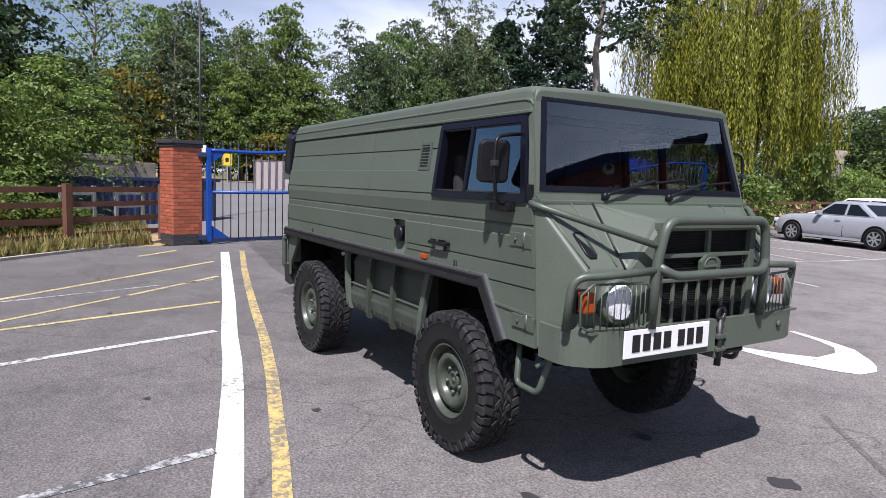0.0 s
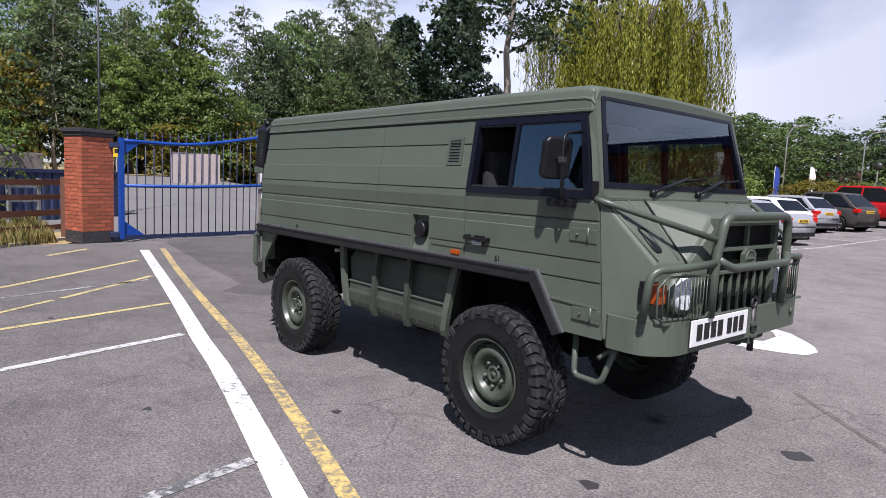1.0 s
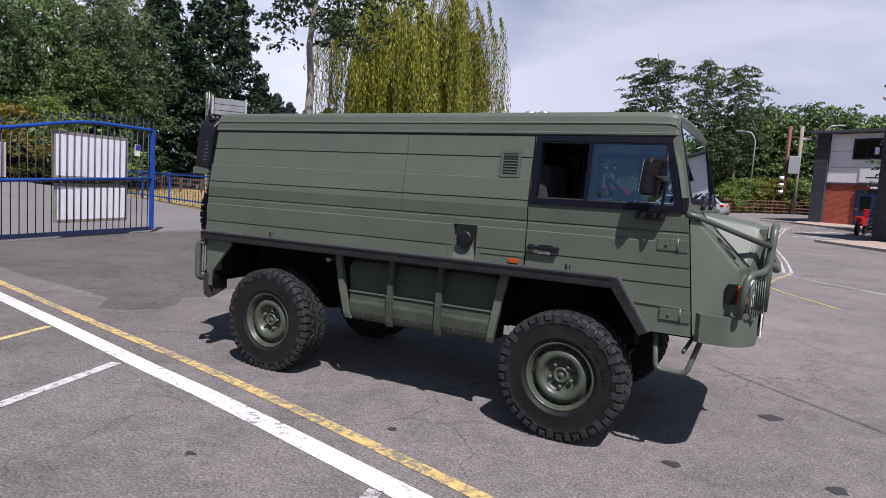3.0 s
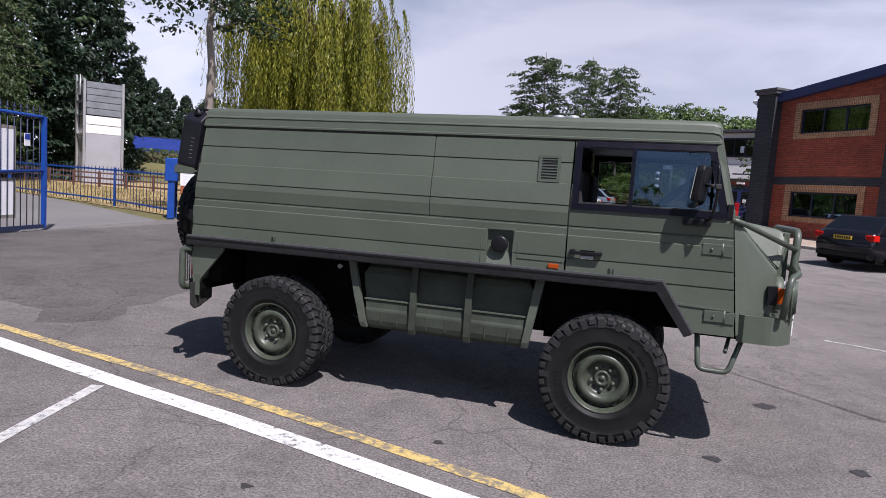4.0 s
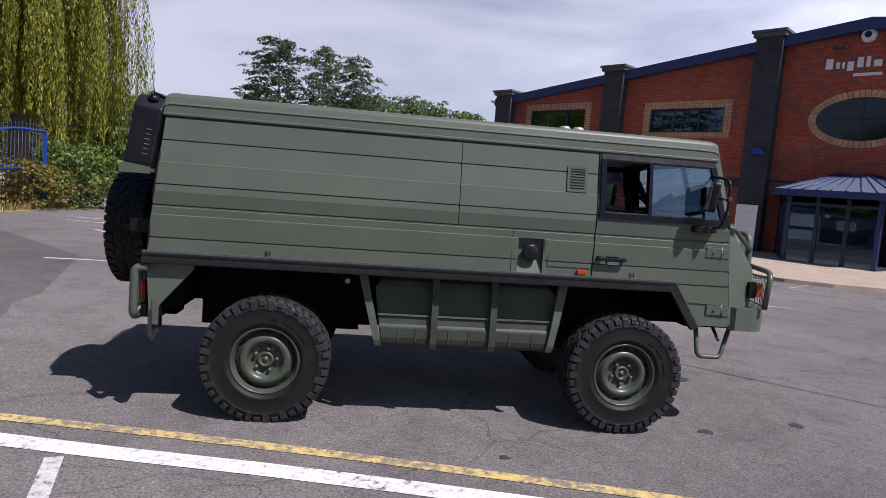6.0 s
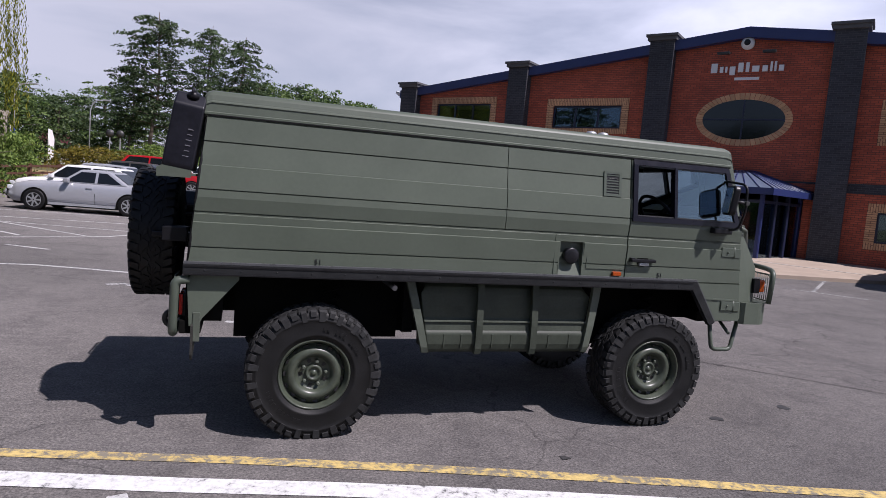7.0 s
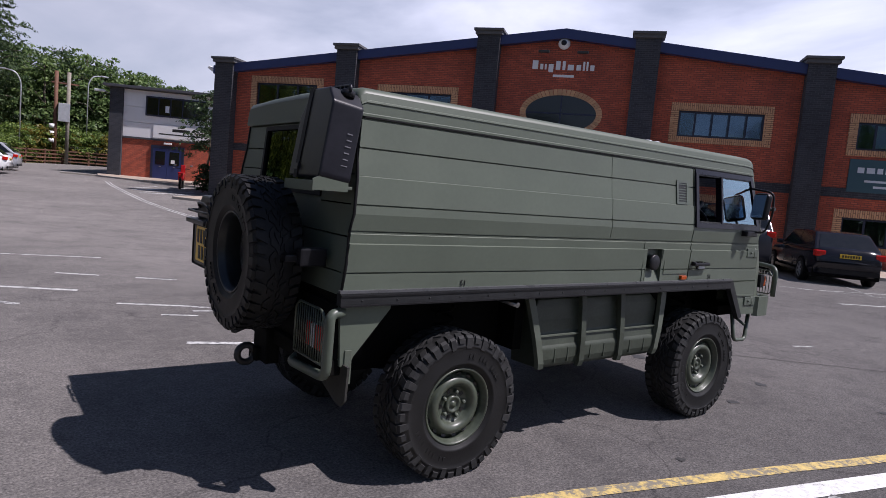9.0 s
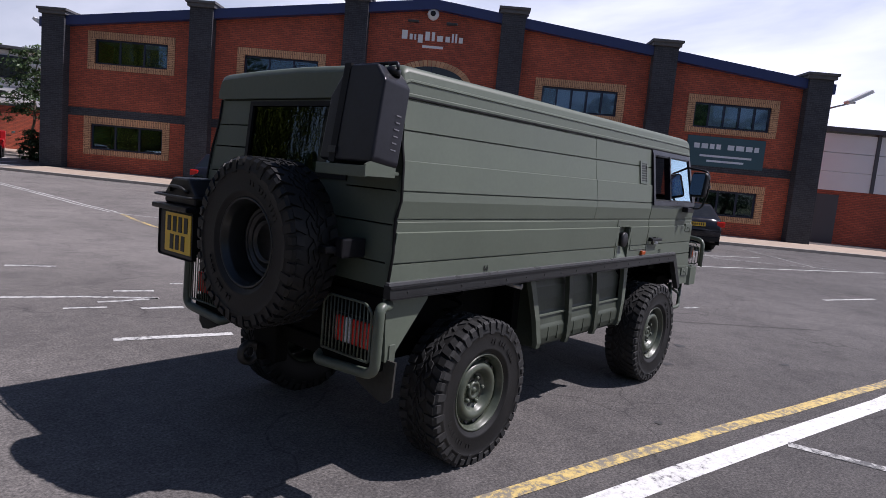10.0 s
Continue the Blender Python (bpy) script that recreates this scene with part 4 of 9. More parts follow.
# teal board
board = thing("sign_board", "teal board with pale plain bars for lettering", "sign", at=FAC)
part("board", boxes((-11.70, -8.55, -0.05, 0, 2.92, 4.12), bevel=0.01), SIGN_TEAL, board)
x = -8.75
for w in (0.30, 0.34, 0.26, 0.26, -0.2, 0.34, 0.40, 0.34, 0.26):
    if w > 0:
        part("letter_bar", boxes((x - w, x - 0.08, -0.058, -0.05, 3.63, 3.83)), BLIND, board)
    x -= abs(w)
part("small_writing", boxes((-11.2, -9.1, -0.057, -0.05, 3.30, 3.38), (-10.9, -9.4, -0.057, -0.05, 3.10, 3.18)), BLIND, board)
for s, z in ((17.2, 6.0), (-14.0, 5.95)):
    fl = thing("flood_lamp", "grey floodlight on a short bracket", "outdoor light", at=FAC)
    bm = bmesh.new()
    sg = 1 if s > 0 else -1
    tube(bm, [(s, 0.1, z - 0.3), (s + 0.9 * sg, 0, z), (s + 1.0 * sg, 0, z)], 0.035, 8)
    part("bracket", bm, GALV, fl)
    lh = part("lamp_head", boxes((-0.1, 0.95, -0.2, 0.2, -0.05, 0.10), bevel=0.04), SIGN_WHITE, fl, "pale lamp head tilted upwards")
    lh.matrix_basis = Matrix.Translation((s + 0.75 * sg, 0, z)) @ Matrix.Rotation(0 if sg > 0 else math.pi, 4, "Z") @ Matrix.Rotation(radians(-30), 4, "Y")
# small things on the wall
bx = thing("alarm_box", "blue alarm box on the slate-blue pier", "alarm", at=FAC)
bm = bmesh.new()
prism(bm, [(5.0, 3.9), (5.5, 3.9), (5.4, 4.15), (5.1, 4.15)], -0.55, -0.42)
part("case", bm, BLUE_CURTAIN, bx)
# glazed entrance with a hipped navy roof
ent = thing("entrance_porch", "glazed entrance porch with navy frame and ribbed metal hip roof", "porch", at=FAC)
P = [(4.3, 0.0), (3.4, -2.3), (0.8, -2.3), (-0.1, 0.0)]
Q = [(4.75, 0.0), (3.75, -2.85), (0.45, -2.85), (-0.55, 0.0)]
bm = bmesh.new()
lo = [bm.verts.new((x, y, 2.60)) for x, y in Q]
hi = [bm.verts.new((x, y, 3.30)) for x, y in ((2.7, -0.02), (2.5, -0.3), (1.7, -0.3), (1.5, -0.02))]
for i in range(3):
    bm.faces.new((lo[i], lo[i + 1], hi[i + 1], hi[i]))
bm.faces.new(lo[::-1])
bm.faces.new(hi)
bm.faces.new((lo[3], lo[0], hi[0], hi[3]))
bmesh.ops.recalc_face_normals(bm, faces=bm.faces[:])
part("porch_roof", bm, mat("porch_metal", (0.16, 0.21, 0.30), 0.35, metal=0.3, vary=0.08), ent, "ribbed blue-grey metal roof")
H = [(2.7, -0.02), (2.5, -0.3), (1.7, -0.3), (1.5, -0.02)]
for i in range(3):
    for k in range(9):
        t = k / 8
        a = Vector((*Q[i], 2.61)).lerp(Vector((*Q[i + 1], 2.61)), t)
        b = Vector((*H[i], 3.31)).lerp(Vector((*H[i + 1], 3.31)), t)
        bm = bmesh.new()
        tube(bm, [a, b], 0.022, 5, 0)
        part("roof_rib", bm, BLUE_FASCIA, ent)
for i in range(3):
    a, b = Vector(Q[i]), Vector(Q[i + 1])
    d = (b - a).normalized()
    m = Matrix.Translation((a.x, a.y, 0)) @ Matrix.Rotation(math.atan2(d.y, d.x), 4, "Z")
    bm = bmesh.new()
    box(bm, 0, (b - a).length, -0.03, 0.03, 2.38, 2.60, m)
    part("gutter_board", bm, BLUE_FASCIA, ent)
    a, b = Vector(P[i]), Vector(P[i + 1])
    d = (b - a).normalized()
    L = (b - a).length
    m = Matrix.Translation((a.x, a.y, 0)) @ Matrix.Rotation(math.atan2(d.y, d.x), 4, "Z")
    for k in range(4):
        bm = bmesh.new()
        box(bm, L * k / 3 - 0.06, L * k / 3 + 0.06, -0.06, 0.06, 0.1, 2.45, m)
        part("mullion", bm, BLUE_FASCIA if k in (0, 3) else FRAME_NAVY, ent)
    bm = bmesh.new()
    box(bm, 0, L, -0.05, 0.05, 2.1, 2.2, m)
    part("transom", bm, FRAME_NAVY, ent)
    bm = bmesh.new()
    box(bm, 0, L, -0.05, 0.05, 0.1, 0.24, m)
    part("threshold", bm, FRAME_NAVY, ent)
    for k in range(3):
        bm = bmesh.new()
        box(bm, L * k / 3 + 0.05, L * (k + 1) / 3 - 0.05, -0.01, 0.01, 0.22, 2.12, m)
        part("pane", bm, GLASS_BLDG, ent)
nb = thing("notice_board", "tall white notice board with faint lines of writing", "notice board", at=FAC)
part("board", boxes((4.35, 5.05, -2.4, -2.35, 0.1, 2.0)), SIGN_WHITE, nb)
part("writing", boxes(*[(4.45, 4.9, -2.405, -2.4, 0.5 + 0.25 * k, 0.54 + 0.25 * k) for k in range(6)]), BLIND, nb)
# pale shed joined on the far end
shed = thing("warehouse", "low building with white panels above red brick", "building", at=FAC)
part("wall", boxes((-34, -13.95, 3.0, 3.3, -0.1, 2.5)), BRICK_RED, shed)
for k in range(5):
    for j in range(3):
        part("panel", boxes((-34 + 4 * k + 0.03, -30 + 4 * k - 0.03, 2.95, 3.25, 2.5 + 0.85 * j, 3.33 + 0.85 * j)), CLAD_WHITE, shed)
    part("panel_joint", boxes((-34 + 4 * k - 0.08, -34 + 4 * k + 0.08, 2.9, 3.2, 2.5, 5.1)), CLAD_GREY, shed)
part("roof_edge", boxes((-34, -13.95, 2.7, 9, 5.1, 5.3)), CLAD_GREY, shed)
part("door", boxes((-16.6, -15.4, 2.93, 3.02, 0.0, 2.3)), CLAD_GREY, shed)
part("side_wall", boxes((-34, -33.7, 3.3, 20, -0.1, 5.1)), CLAD_WHITE, shed)

# small two-storey block
B2 = stand(4.35, 43.6, radians(-30))
b2 = thing("small_office", "small two-storey block, white panels over red brick", "building", at=B2)
part("wall", boxes((0, 9, 0, 8, -0.6, 2.64)), BRICK_RED, b2, "red brick lower wall")
part("upper_wall", boxes((0, 9, 0.0, 8, 2.64, 5.72)), CLAD_WHITE, b2)
for z0, z1 in ((2.68, 3.62), (3.64, 4.62), (4.64, 5.72)):
    for x0, x1 in ((0.46, 3.3), (3.32, 6.1), (6.12, 9.0)):
        part("panel", boxes((x0, x1, -0.06, 0, z0, z1), bevel=0.008), CLAD_WHITE, b2, "white cladding panel")
part("band", boxes((0.46, 9.02, -0.08, 0.0, 2.56, 2.67)), CLAD_GREY, b2)
part("corner_pier", boxes((-0.35, 0.45, -0.22, 0.7, -0.6, 5.75)), BRICK_DARK, b2)
part("roof_edge", boxes((-0.7, 9.3, -0.55, 8.3, 5.75, 5.92), bevel=0.02), CLAD_GREY, b2)
w = part("window_frame", boxes((1.85, 5.75, -0.12, -0.06, 4.12, 5.40)), FRAME_NAVY, b2)
for k in range(5):
    part("pane", boxes((1.95 + 0.76 * k, 2.63 + 0.76 * k, -0.14, -0.12, 4.22, 5.30)), CAR_GLASS, w)
part("blind", boxes((3.10, 3.35, -0.145, -0.14, 4.42, 4.85)), BLIND, w, "small pale notice behind the pane")
part("door_frame", boxes((2.3, 2.45, -0.1, 0.0, 0.0, 2.25), (4.25, 4.4, -0.1, 0.0, 0.0, 2.25), (2.45, 4.25, -0.1, 0.0, 2.05, 2.25)), FRAME_NAVY, b2)
for x0, x1 in ((2.45, 3.343), (3.357, 4.25)):
    d = part("door", boxes((x0, x1, -0.08, 0.0, 0.0, 2.05)), BLUE_FASCIA, b2, "navy door leaf")
    part("pane", boxes((x0 + 0.14, x1 - 0.14, -0.1, -0.08, 1.0, 1.88)), CAR_GLASS, d)
    part("handle", boxes((x0 + 0.40, x0 + 0.52, -0.13, -0.08, 0.86, 0.92)), STEEL, d)
part("notice", boxes((3.6, 3.84, -0.115, -0.102, 1.12, 1.36)), SIGN_WHITE, b2)
part("door_lamp", boxes((3.1, 3.6, -0.16, -0.0, 2.34, 2.46), bevel=0.02), SIGN_WHITE, b2)
nbd = part("name_board", boxes((2.4, 5.7, -0.12, -0.06, 2.74, 3.58)), SIGN_WHITE, b2)
part("writing", boxes((3.6, 4.7, -0.124, -0.119, 3.22, 3.40)), INK, nbd)
part("writing", boxes((2.75, 5.4, -0.124, -0.119, 2.98, 3.06)), DARK_STEEL, nbd)
bm = bmesh.new()
tube(bm, [(-0.3, -0.2, 5.3), (-0.75, -0.3, 5.42)], 0.03, 6, 0)
part("lamp_arm", bm, GALV, b2)
part("lamp_head", boxes((-1.25, -0.65, -0.45, -0.15, 5.36, 5.50), bevel=0.04), SIGN_WHITE, b2, "pale floodlight head")

# ---- the military truck ----
truck = thing("military_truck", "olive green four-wheel-drive military panel van parked on tarmac", "truck", at=Matrix.Translation((0, 0.015, 0)) @ Matrix.Rotation(radians(-0.45), 4, "Y"))

# half width of the body side at each height, with its pressed grooves and ridges
SIDE = [(0.800, 1.040), (0.810, 1.050), (0.810, 1.145), (0.797, 1.147), (0.797, 1.152), (0.810, 1.154), (0.8190, 1.2905), (0.8090, 1.2945),
        (0.812, 1.3385), (0.8085, 1.3415), (0.809, 1.347), (0.799, 1.349), (0.799, 1.354), (0.810, 1.356), (0.820, 1.435), (0.8165, 1.4755), (0.802, 1.477), (0.802, 1.482), (0.8155, 1.4835),
        (0.8015, 1.6140), (0.7935, 1.6170), (0.775, 1.7465), (0.760, 1.748), (0.760, 1.753), (0.774, 1.7545), (0.7605, 1.8845), (0.7515, 1.8875), (0.750, 1.900)]


def side_w(z):
    for (w0, z0), (w1, z1) in zip(SIDE, SIDE[1:]):
        if z0 <= z <= z1:
            return w0 + (w1 - w0) * (z - z0) / max(1e-6, z1 - z0)
    return SIDE[0][0] if z < SIDE[0][1] else SIDE[-1][0]


def rear_x(z):
    return -1.945 + (z - 1.04) * 0.085


def front_x(z):
    return 1.865 - max(0.0, z - 1.49) * 0.235 + max(0.0, 1.475 - z) * 0.103


def side_panel(sg, x0, x1, zlo, zhi, thick=0.03, flip_rear=False, flip_front=False, inset=0.0):
    """A stretch of the pressed body side. sg -1: the driver's side."""
    bm = bmesh.new()
    prof = [(side_w(zlo), zlo)] + [p for p in SIDE if zlo < p[1] < zhi] + [(side_w(zhi), zhi)]
    outer, inner = [], []
    for w, z in prof:
        a = rear_x(z) if flip_rear else x0
        b = front_x(z) if flip_front else x1
        outer.append((bm.verts.new((a, sg * (w - inset), z)), bm.verts.new((b, sg * (w - inset), z))))
        inner.append((bm.verts.new((a, sg * (w - thick), z)), bm.verts.new((b, sg * (w - thick), z))))
    for (a, b), (c, d) in zip(outer, outer[1:]):
        bm.faces.new((a, b, d, c))
    for (a, b), (c, d) in zip(inner, inner[1:]):
        bm.faces.new((c, d, b, a))
    for k in (0, 1):
        for i in range(len(prof) - 1):
            bm.faces.new((outer[i][k], outer[i + 1][k], inner[i + 1][k], inner[i][k]))
    bm.faces.new((outer[0][0], inner[0][0], inner[0][1], outer[0][1]))
    bm.faces.new((outer[-1][0], outer[-1][1], inner[-1][1], inner[-1][0]))
    bmesh.ops.recalc_face_normals(bm, faces=bm.faces[:])
    return bm


def joined(*bms):
    out = bmesh.new()
    for b in bms:
        me = bpy.data.meshes.new("tmp")
        b.to_mesh(me)
        b.free()
        out.from_mesh(me)
        bpy.data.meshes.remove(me)
    return out


ZT = 1.900
WIN_X0, WIN_X1, WIN_Z0, WIN_Z1 = 0.955, 1.74, 1.475, 1.885
for sg in (-1, 1):
    # cargo side: behind the seam, before the seam, and round the filler recess
    low_end = 0.385 if sg < 0 else 0.905
    part("side_panel", joined(side_panel(sg, -1.94, -0.024, 1.352, ZT, flip_rear=True), side_panel(sg, -1.94, low_end, 1.04, 1.352, flip_rear=True)), OLIVE, truck, "pressed olive steel side panel")
    if sg < 0:
        part("side_panel", joined(side_panel(sg, -0.019, 0.905, 1.352, ZT), side_panel(sg, 0.572, 0.905, 1.04, 1.352), side_panel(sg, 0.385, 0.572, 1.302, 1.352)), OLIVE, truck, "pressed olive steel side panel")
    else:
        part("side_panel", side_panel(sg, -0.019, 0.905, 1.352, ZT), OLIVE, truck, "pressed olive steel side panel")
    # cab door with its window opening and lower corner
    door = part("cab_door", joined(side_panel(sg, 0.915, 1.852, 1.04, 1.462, flip_front=True), side_panel(sg, 0.915, 0.935, 1.462, ZT), side_panel(sg, 0.935, 1.76, 1.888, ZT)), OLIVE, truck, "olive cab door")
    bm = bmesh.new()
    w = 0.812
    prism(bm, [(1.495, 1.04), (1.66, 0.79), (1.69, 0.765), (1.936, 0.765), (1.9095, 1.04)], sg * w, sg * (w - 0.03))
    part("lower_panel", bm, OLIVE, door)
    bm = bmesh.new()
    prism(bm, [(1.57, 0.938), (1.90, 0.925), (1.905, 0.913), (1.58, 0.926)], sg * (w + 0.007), sg * w)
    part("pressed_ridge", bm, OLIVE, door)
    # window frame
    def fr(za, zb, xa, xb, xa2=None, xb2=None):
        b = bmesh.new()
        xa2, xb2 = xa if xa2 is None else xa2, xb if xb2 is None else xb2
        v = []
        for off in (0.014, -0.035):
            v += [b.verts.new(c) for c in ((xa, sg * (side_w(za) + off), za), (xb, sg * (side_w(za) + off), za), (xb2, sg * (side_w(zb) + off), zb), (xa2, sg * (side_w(zb) + off), zb))]
        for q in ((0, 1, 2, 3), (7, 6, 5, 4), (0, 4, 5, 1), (1, 5, 6, 2), (2, 6, 7, 3), (3, 7, 4, 0)):
            b.faces.new([v[i] for i in q])
        bmesh.ops.recalc_face_normals(b, faces=b.faces[:])
        return b
    fa = lambda z: 1.838 - (z - 1.46) * 0.235
    wf = part("window_frame", joined(fr(1.462, 1.498, 0.925, fa(1.46), 0.925, fa(1.498)), fr(1.856, 1.892, 0.925, fa(1.856), 0.925, fa(1.892)),
                                     fr(1.498, 1.856, 0.925, 0.960), fr(1.498, 1.856, fa(1.498) - 0.040, fa(1.498), fa(1.856) - 0.040, fa(1.856)),
                                     fr(1.498, 1.856, 1.264, 1.288)), FRAME_BLACK, door, "black window frame")
    part("window_track", joined(fr(1.500, 1.508, 0.962, fa(1.5) - 0.042, 0.962, fa(1.508) - 0.042), fr(1.846, 1.854, 0.962, fa(1.846) - 0.042, 0.962, fa(1.854) - 0.042)), DARK_STEEL, wf, "dark metal sliding track").scale = (1, 0.992, 1)
    if sg < 0:
        g = [(1.285, fa(1.51) - 0.04, 0.004)]
    else:
        g = [(0.96, 1.27, -0.008), (1.285, fa(1.51) - 0.04, 0.004)]
    for xa, xb, off in g:
        b = bmesh.new()
        xb2 = xb if xb < 1.5 else fa(1.85) - 0.04
        v = [b.verts.new(c) for c in ((xa, sg * (side_w(1.505) + off), 1.505), (xb, sg * (side_w(1.505) + off), 1.505), (xb2, sg * (side_w(1.85) + off), 1.85), (xa, sg * (side_w(1.85) + off), 1.85))]
        b.faces.new(v)
        part("side_glass", b, GLASS_SIDE, door)
    # A-pillar and B-pillar strips
    bm = bmesh.new()
    v = []
    for off in (0.0, -0.05):
        v += [bm.verts.new(c) for c in ((fa(1.465) + 0.006, sg * (side_w(1.465) + off), 1.465), (front_x(1.465), sg * (side_w(1.465) + off - 0.004), 1.465), (front_x(1.905), sg * (side_w(1.9) + off - 0.004), 1.905), (fa(1.905) + 0.006, sg * (side_w(1.9) + off), 1.905))]
    for q in ((0, 1, 2, 3), (7, 6, 5, 4), (0, 4, 5, 1), (1, 5, 6, 2), (2, 6, 7, 3), (3, 7, 4, 0)):
        bm.faces.new([v[i] for i in q])
    bmesh.ops.recalc_face_normals(bm, faces=bm.faces[:])
    part("windscreen_pillar", bm, OLIVE, truck)
    # hinges and handle
    for zc, xc in ((1.278, 1.80), (0.878, 1.845)):
        h = part("hinge", boxes((xc - 0.088, xc + 0.02, sg * 0.815 - 0.007, sg * 0.815 + 0.007, zc - 0.034, zc + 0.034), (xc + 0.028, xc + 0.082, sg * 0.812 - 0.008, sg * 0.812 + 0.008, zc - 0.04, zc + 0.03), bevel=0.004), OLIVE_TUBE, door)
        bm = bmesh.new()
        tube(bm, [(xc + 0.024, sg * 0.816, zc - 0.04), (xc + 0.024, sg * 0.816, zc + 0.04)], 0.008, 8)
        part("pin", bm, OLIVE_TUBE, h)
        part("bolt", disc_lathe([(0.008, 0), (0.008, 0.006), (0.004, 0.008)], "y", 8), OLIVE_TUBE, h).matrix_basis = Matrix.Translation((xc - 0.035, sg * 0.824, zc)) @ Matrix.Diagonal((1, sg, 1, 1))
    hd = part("handle", boxes((0.935, 1.135, sg * 0.842 - 0.008, sg * 0.842 + 0.008, 1.178, 1.200), (0.935, 0.972, sg * 0.826 - 0.012, sg * 0.826 + 0.012, 1.176, 1.208), (1.10, 1.135, sg * 0.826 - 0.012, sg * 0.826 + 0.012, 1.178, 1.202), bevel=0.005), PLASTIC, door, "black door handle")
    # flat black disc: the shade inside the dished hand pocket, put into colour
    part("cup_shade", disc_lathe([(0.050, 0.0), (0.050, 0.002), (0.047, 0.003), (0.001, 0.003)], "y", 24), CHASSIS, door).matrix_basis = Matrix.Translation((1.045, sg * 0.8105, 1.195)) @ Matrix.Diagonal((1, sg, 1.0, 1))
    part("handle_trigger", boxes((1.005, 1.085, sg * 0.832 - 0.006, sg * 0.832 + 0.006, 1.152, 1.174), bevel=0.005), GALV, hd)
    part("key_lock", disc_lathe([(0.007, 0), (0.007, 0.005), (0.002, 0.005)], "y", 10), STEEL, hd).matrix_basis = Matrix.Translation((0.955, sg * 0.839, 1.19)) @ Matrix.Diagonal((1, sg, 1, 1))

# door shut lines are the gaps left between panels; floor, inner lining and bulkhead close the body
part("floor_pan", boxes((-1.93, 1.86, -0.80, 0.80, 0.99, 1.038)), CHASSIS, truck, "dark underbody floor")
part("load_bay_lining", boxes((-1.82, 0.80, -0.735, -0.715, 1.04, 1.86), (-1.82, 0.80, 0.715, 0.735, 1.04, 1.86), (0.80, 0.83, -0.735, 0.735, 1.04, 1.50), (0.80, 0.83, -0.72, -0.30, 1.50, 1.86), (0.80, 0.83, 0.30, 0.72, 1.50, 1.86)), CLOTH, truck, "dark lining")

# roof with gutter, rounded edge and raised middle
RP = [(0.745, 1.896), (0.764, 1.903), (0.764, 1.914), (0.760, 1.918), (0.757, 1.965), (0.762, 1.969), (0.760, 1.977), (0.752, 1.981), (0.745, 2.012), (0.732, 2.032), (0.708, 2.042), (0.40, 2.054), (0.0, 2.060)]
full = [(-w, z) for w, z in RP] + [(w, z) for w, z in RP[-2::-1]]
bm = bmesh.new()
stations = [(-1.893, 0.998, -0.038), (-1.880, 1.0, -0.012), (-1.852, 1.0, 0.0), (1.60, 1.0, 0.0), (1.715, 1.0, -0.003), (1.752, 0.998, -0.012), (1.768, 0.990, -0.032)]
rings = []
for x, k, dz in stations:
    rings.append([bm.verts.new((x, y * k, z + (dz if z > 1.95 else 0))) for y, z in full])
for a, b in zip(rings, rings[1:]):
    for i in range(len(full) - 1):
        f = bm.faces.new((a[i], a[i + 1], b[i + 1], b[i]))
        f.smooth = 8 <= i % 24 <= 16
bm.faces.new(rings[0])
bm.faces.new(rings[-1][::-1])
bm.faces.new([r[0] for r in rings] + [r[-1] for r in rings[::-1]])
bmesh.ops.recalc_face_normals(bm, faces=bm.faces[:])
roof = part("roof_shell", bm, OLIVE, truck, "olive roof with raised edge")
bm = bmesh.new()
for sg in (-1, 1):
    box(bm, -1.86, 1.75, sg * 0.755 - 0.009, sg * 0.755 + 0.009, 1.8955, 1.9020)
part("gutter_seal", bm, RUBBER, roof, "black roof gutter seal")
vent = part("roof_vent", boxes((0.70, 0.90, -0.50, -0.40, 2.044, 2.058), bevel=0.005), GALV, truck, "pale grey roof vent")
for vx in (0.75, 0.85):
    part("vent_cap", disc_lathe([(0.02, 0.0), (0.040, 0.0), (0.042, 0.012), (0.030, 0.026), (0.01, 0.030)], "z", 18), GALV, vent, "grey vent cap").location = (vx, -0.45, 2.058)
part("roof_hatch", boxes((0.95, 1.45, -0.30, 0.30, 2.050, 2.070), bevel=0.006), OLIVE, truck)

# rear wall with its door and window
bm = bmesh.new()
def rear_plate(y0, y1, z0, z1, off=0.0, t=0.03):
    v = []
    for d in (off, off + t):
        for y, z in ((y0, z0), (y1, z0), (y1, z1), (y0, z1)):
            v.append(bm.verts.new((rear_x(z) + d, y, z)))
    for q in ((0, 1, 2, 3), (7, 6, 5, 4), (0, 4, 5, 1), (1, 5, 6, 2), (2, 6, 7, 3), (3, 7, 4, 0)):
        bm.faces.new([v[i] for i in q])
def slab(y0, y1, z0, z1):
    rear_plate(y0, y1, z0, z1)
for z0, z1 in ((1.04, 1.145), (1.152, 1.32), (1.327, 1.475)):
    slab(-0.795, 0.795, z0, z1)
for z0, z1 in ((1.482, 1.62), (1.627, 1.745), (1.752, 1.888)):
    wv = side_w((z0 + z1) / 2) - 0.012
    slab(-wv, -0.44, z0, z1)
    slab(0.44, wv, z0, z1)
slab(-0.742, 0.742, 1.895, 1.95)
slab(-0.44, 0.44, 1.475, 1.50)
slab(-0.44, 0.44, 1.882, 1.890)
bmesh.ops.recalc_face_normals(bm, faces=bm.faces[:])
part("rear_panel", bm, OLIVE, truck, "olive rear wall with pressed lines")
bm = bmesh.new()
rear_plate(-0.44, -0.412, 1.50, 1.882, -0.010, 0.04)
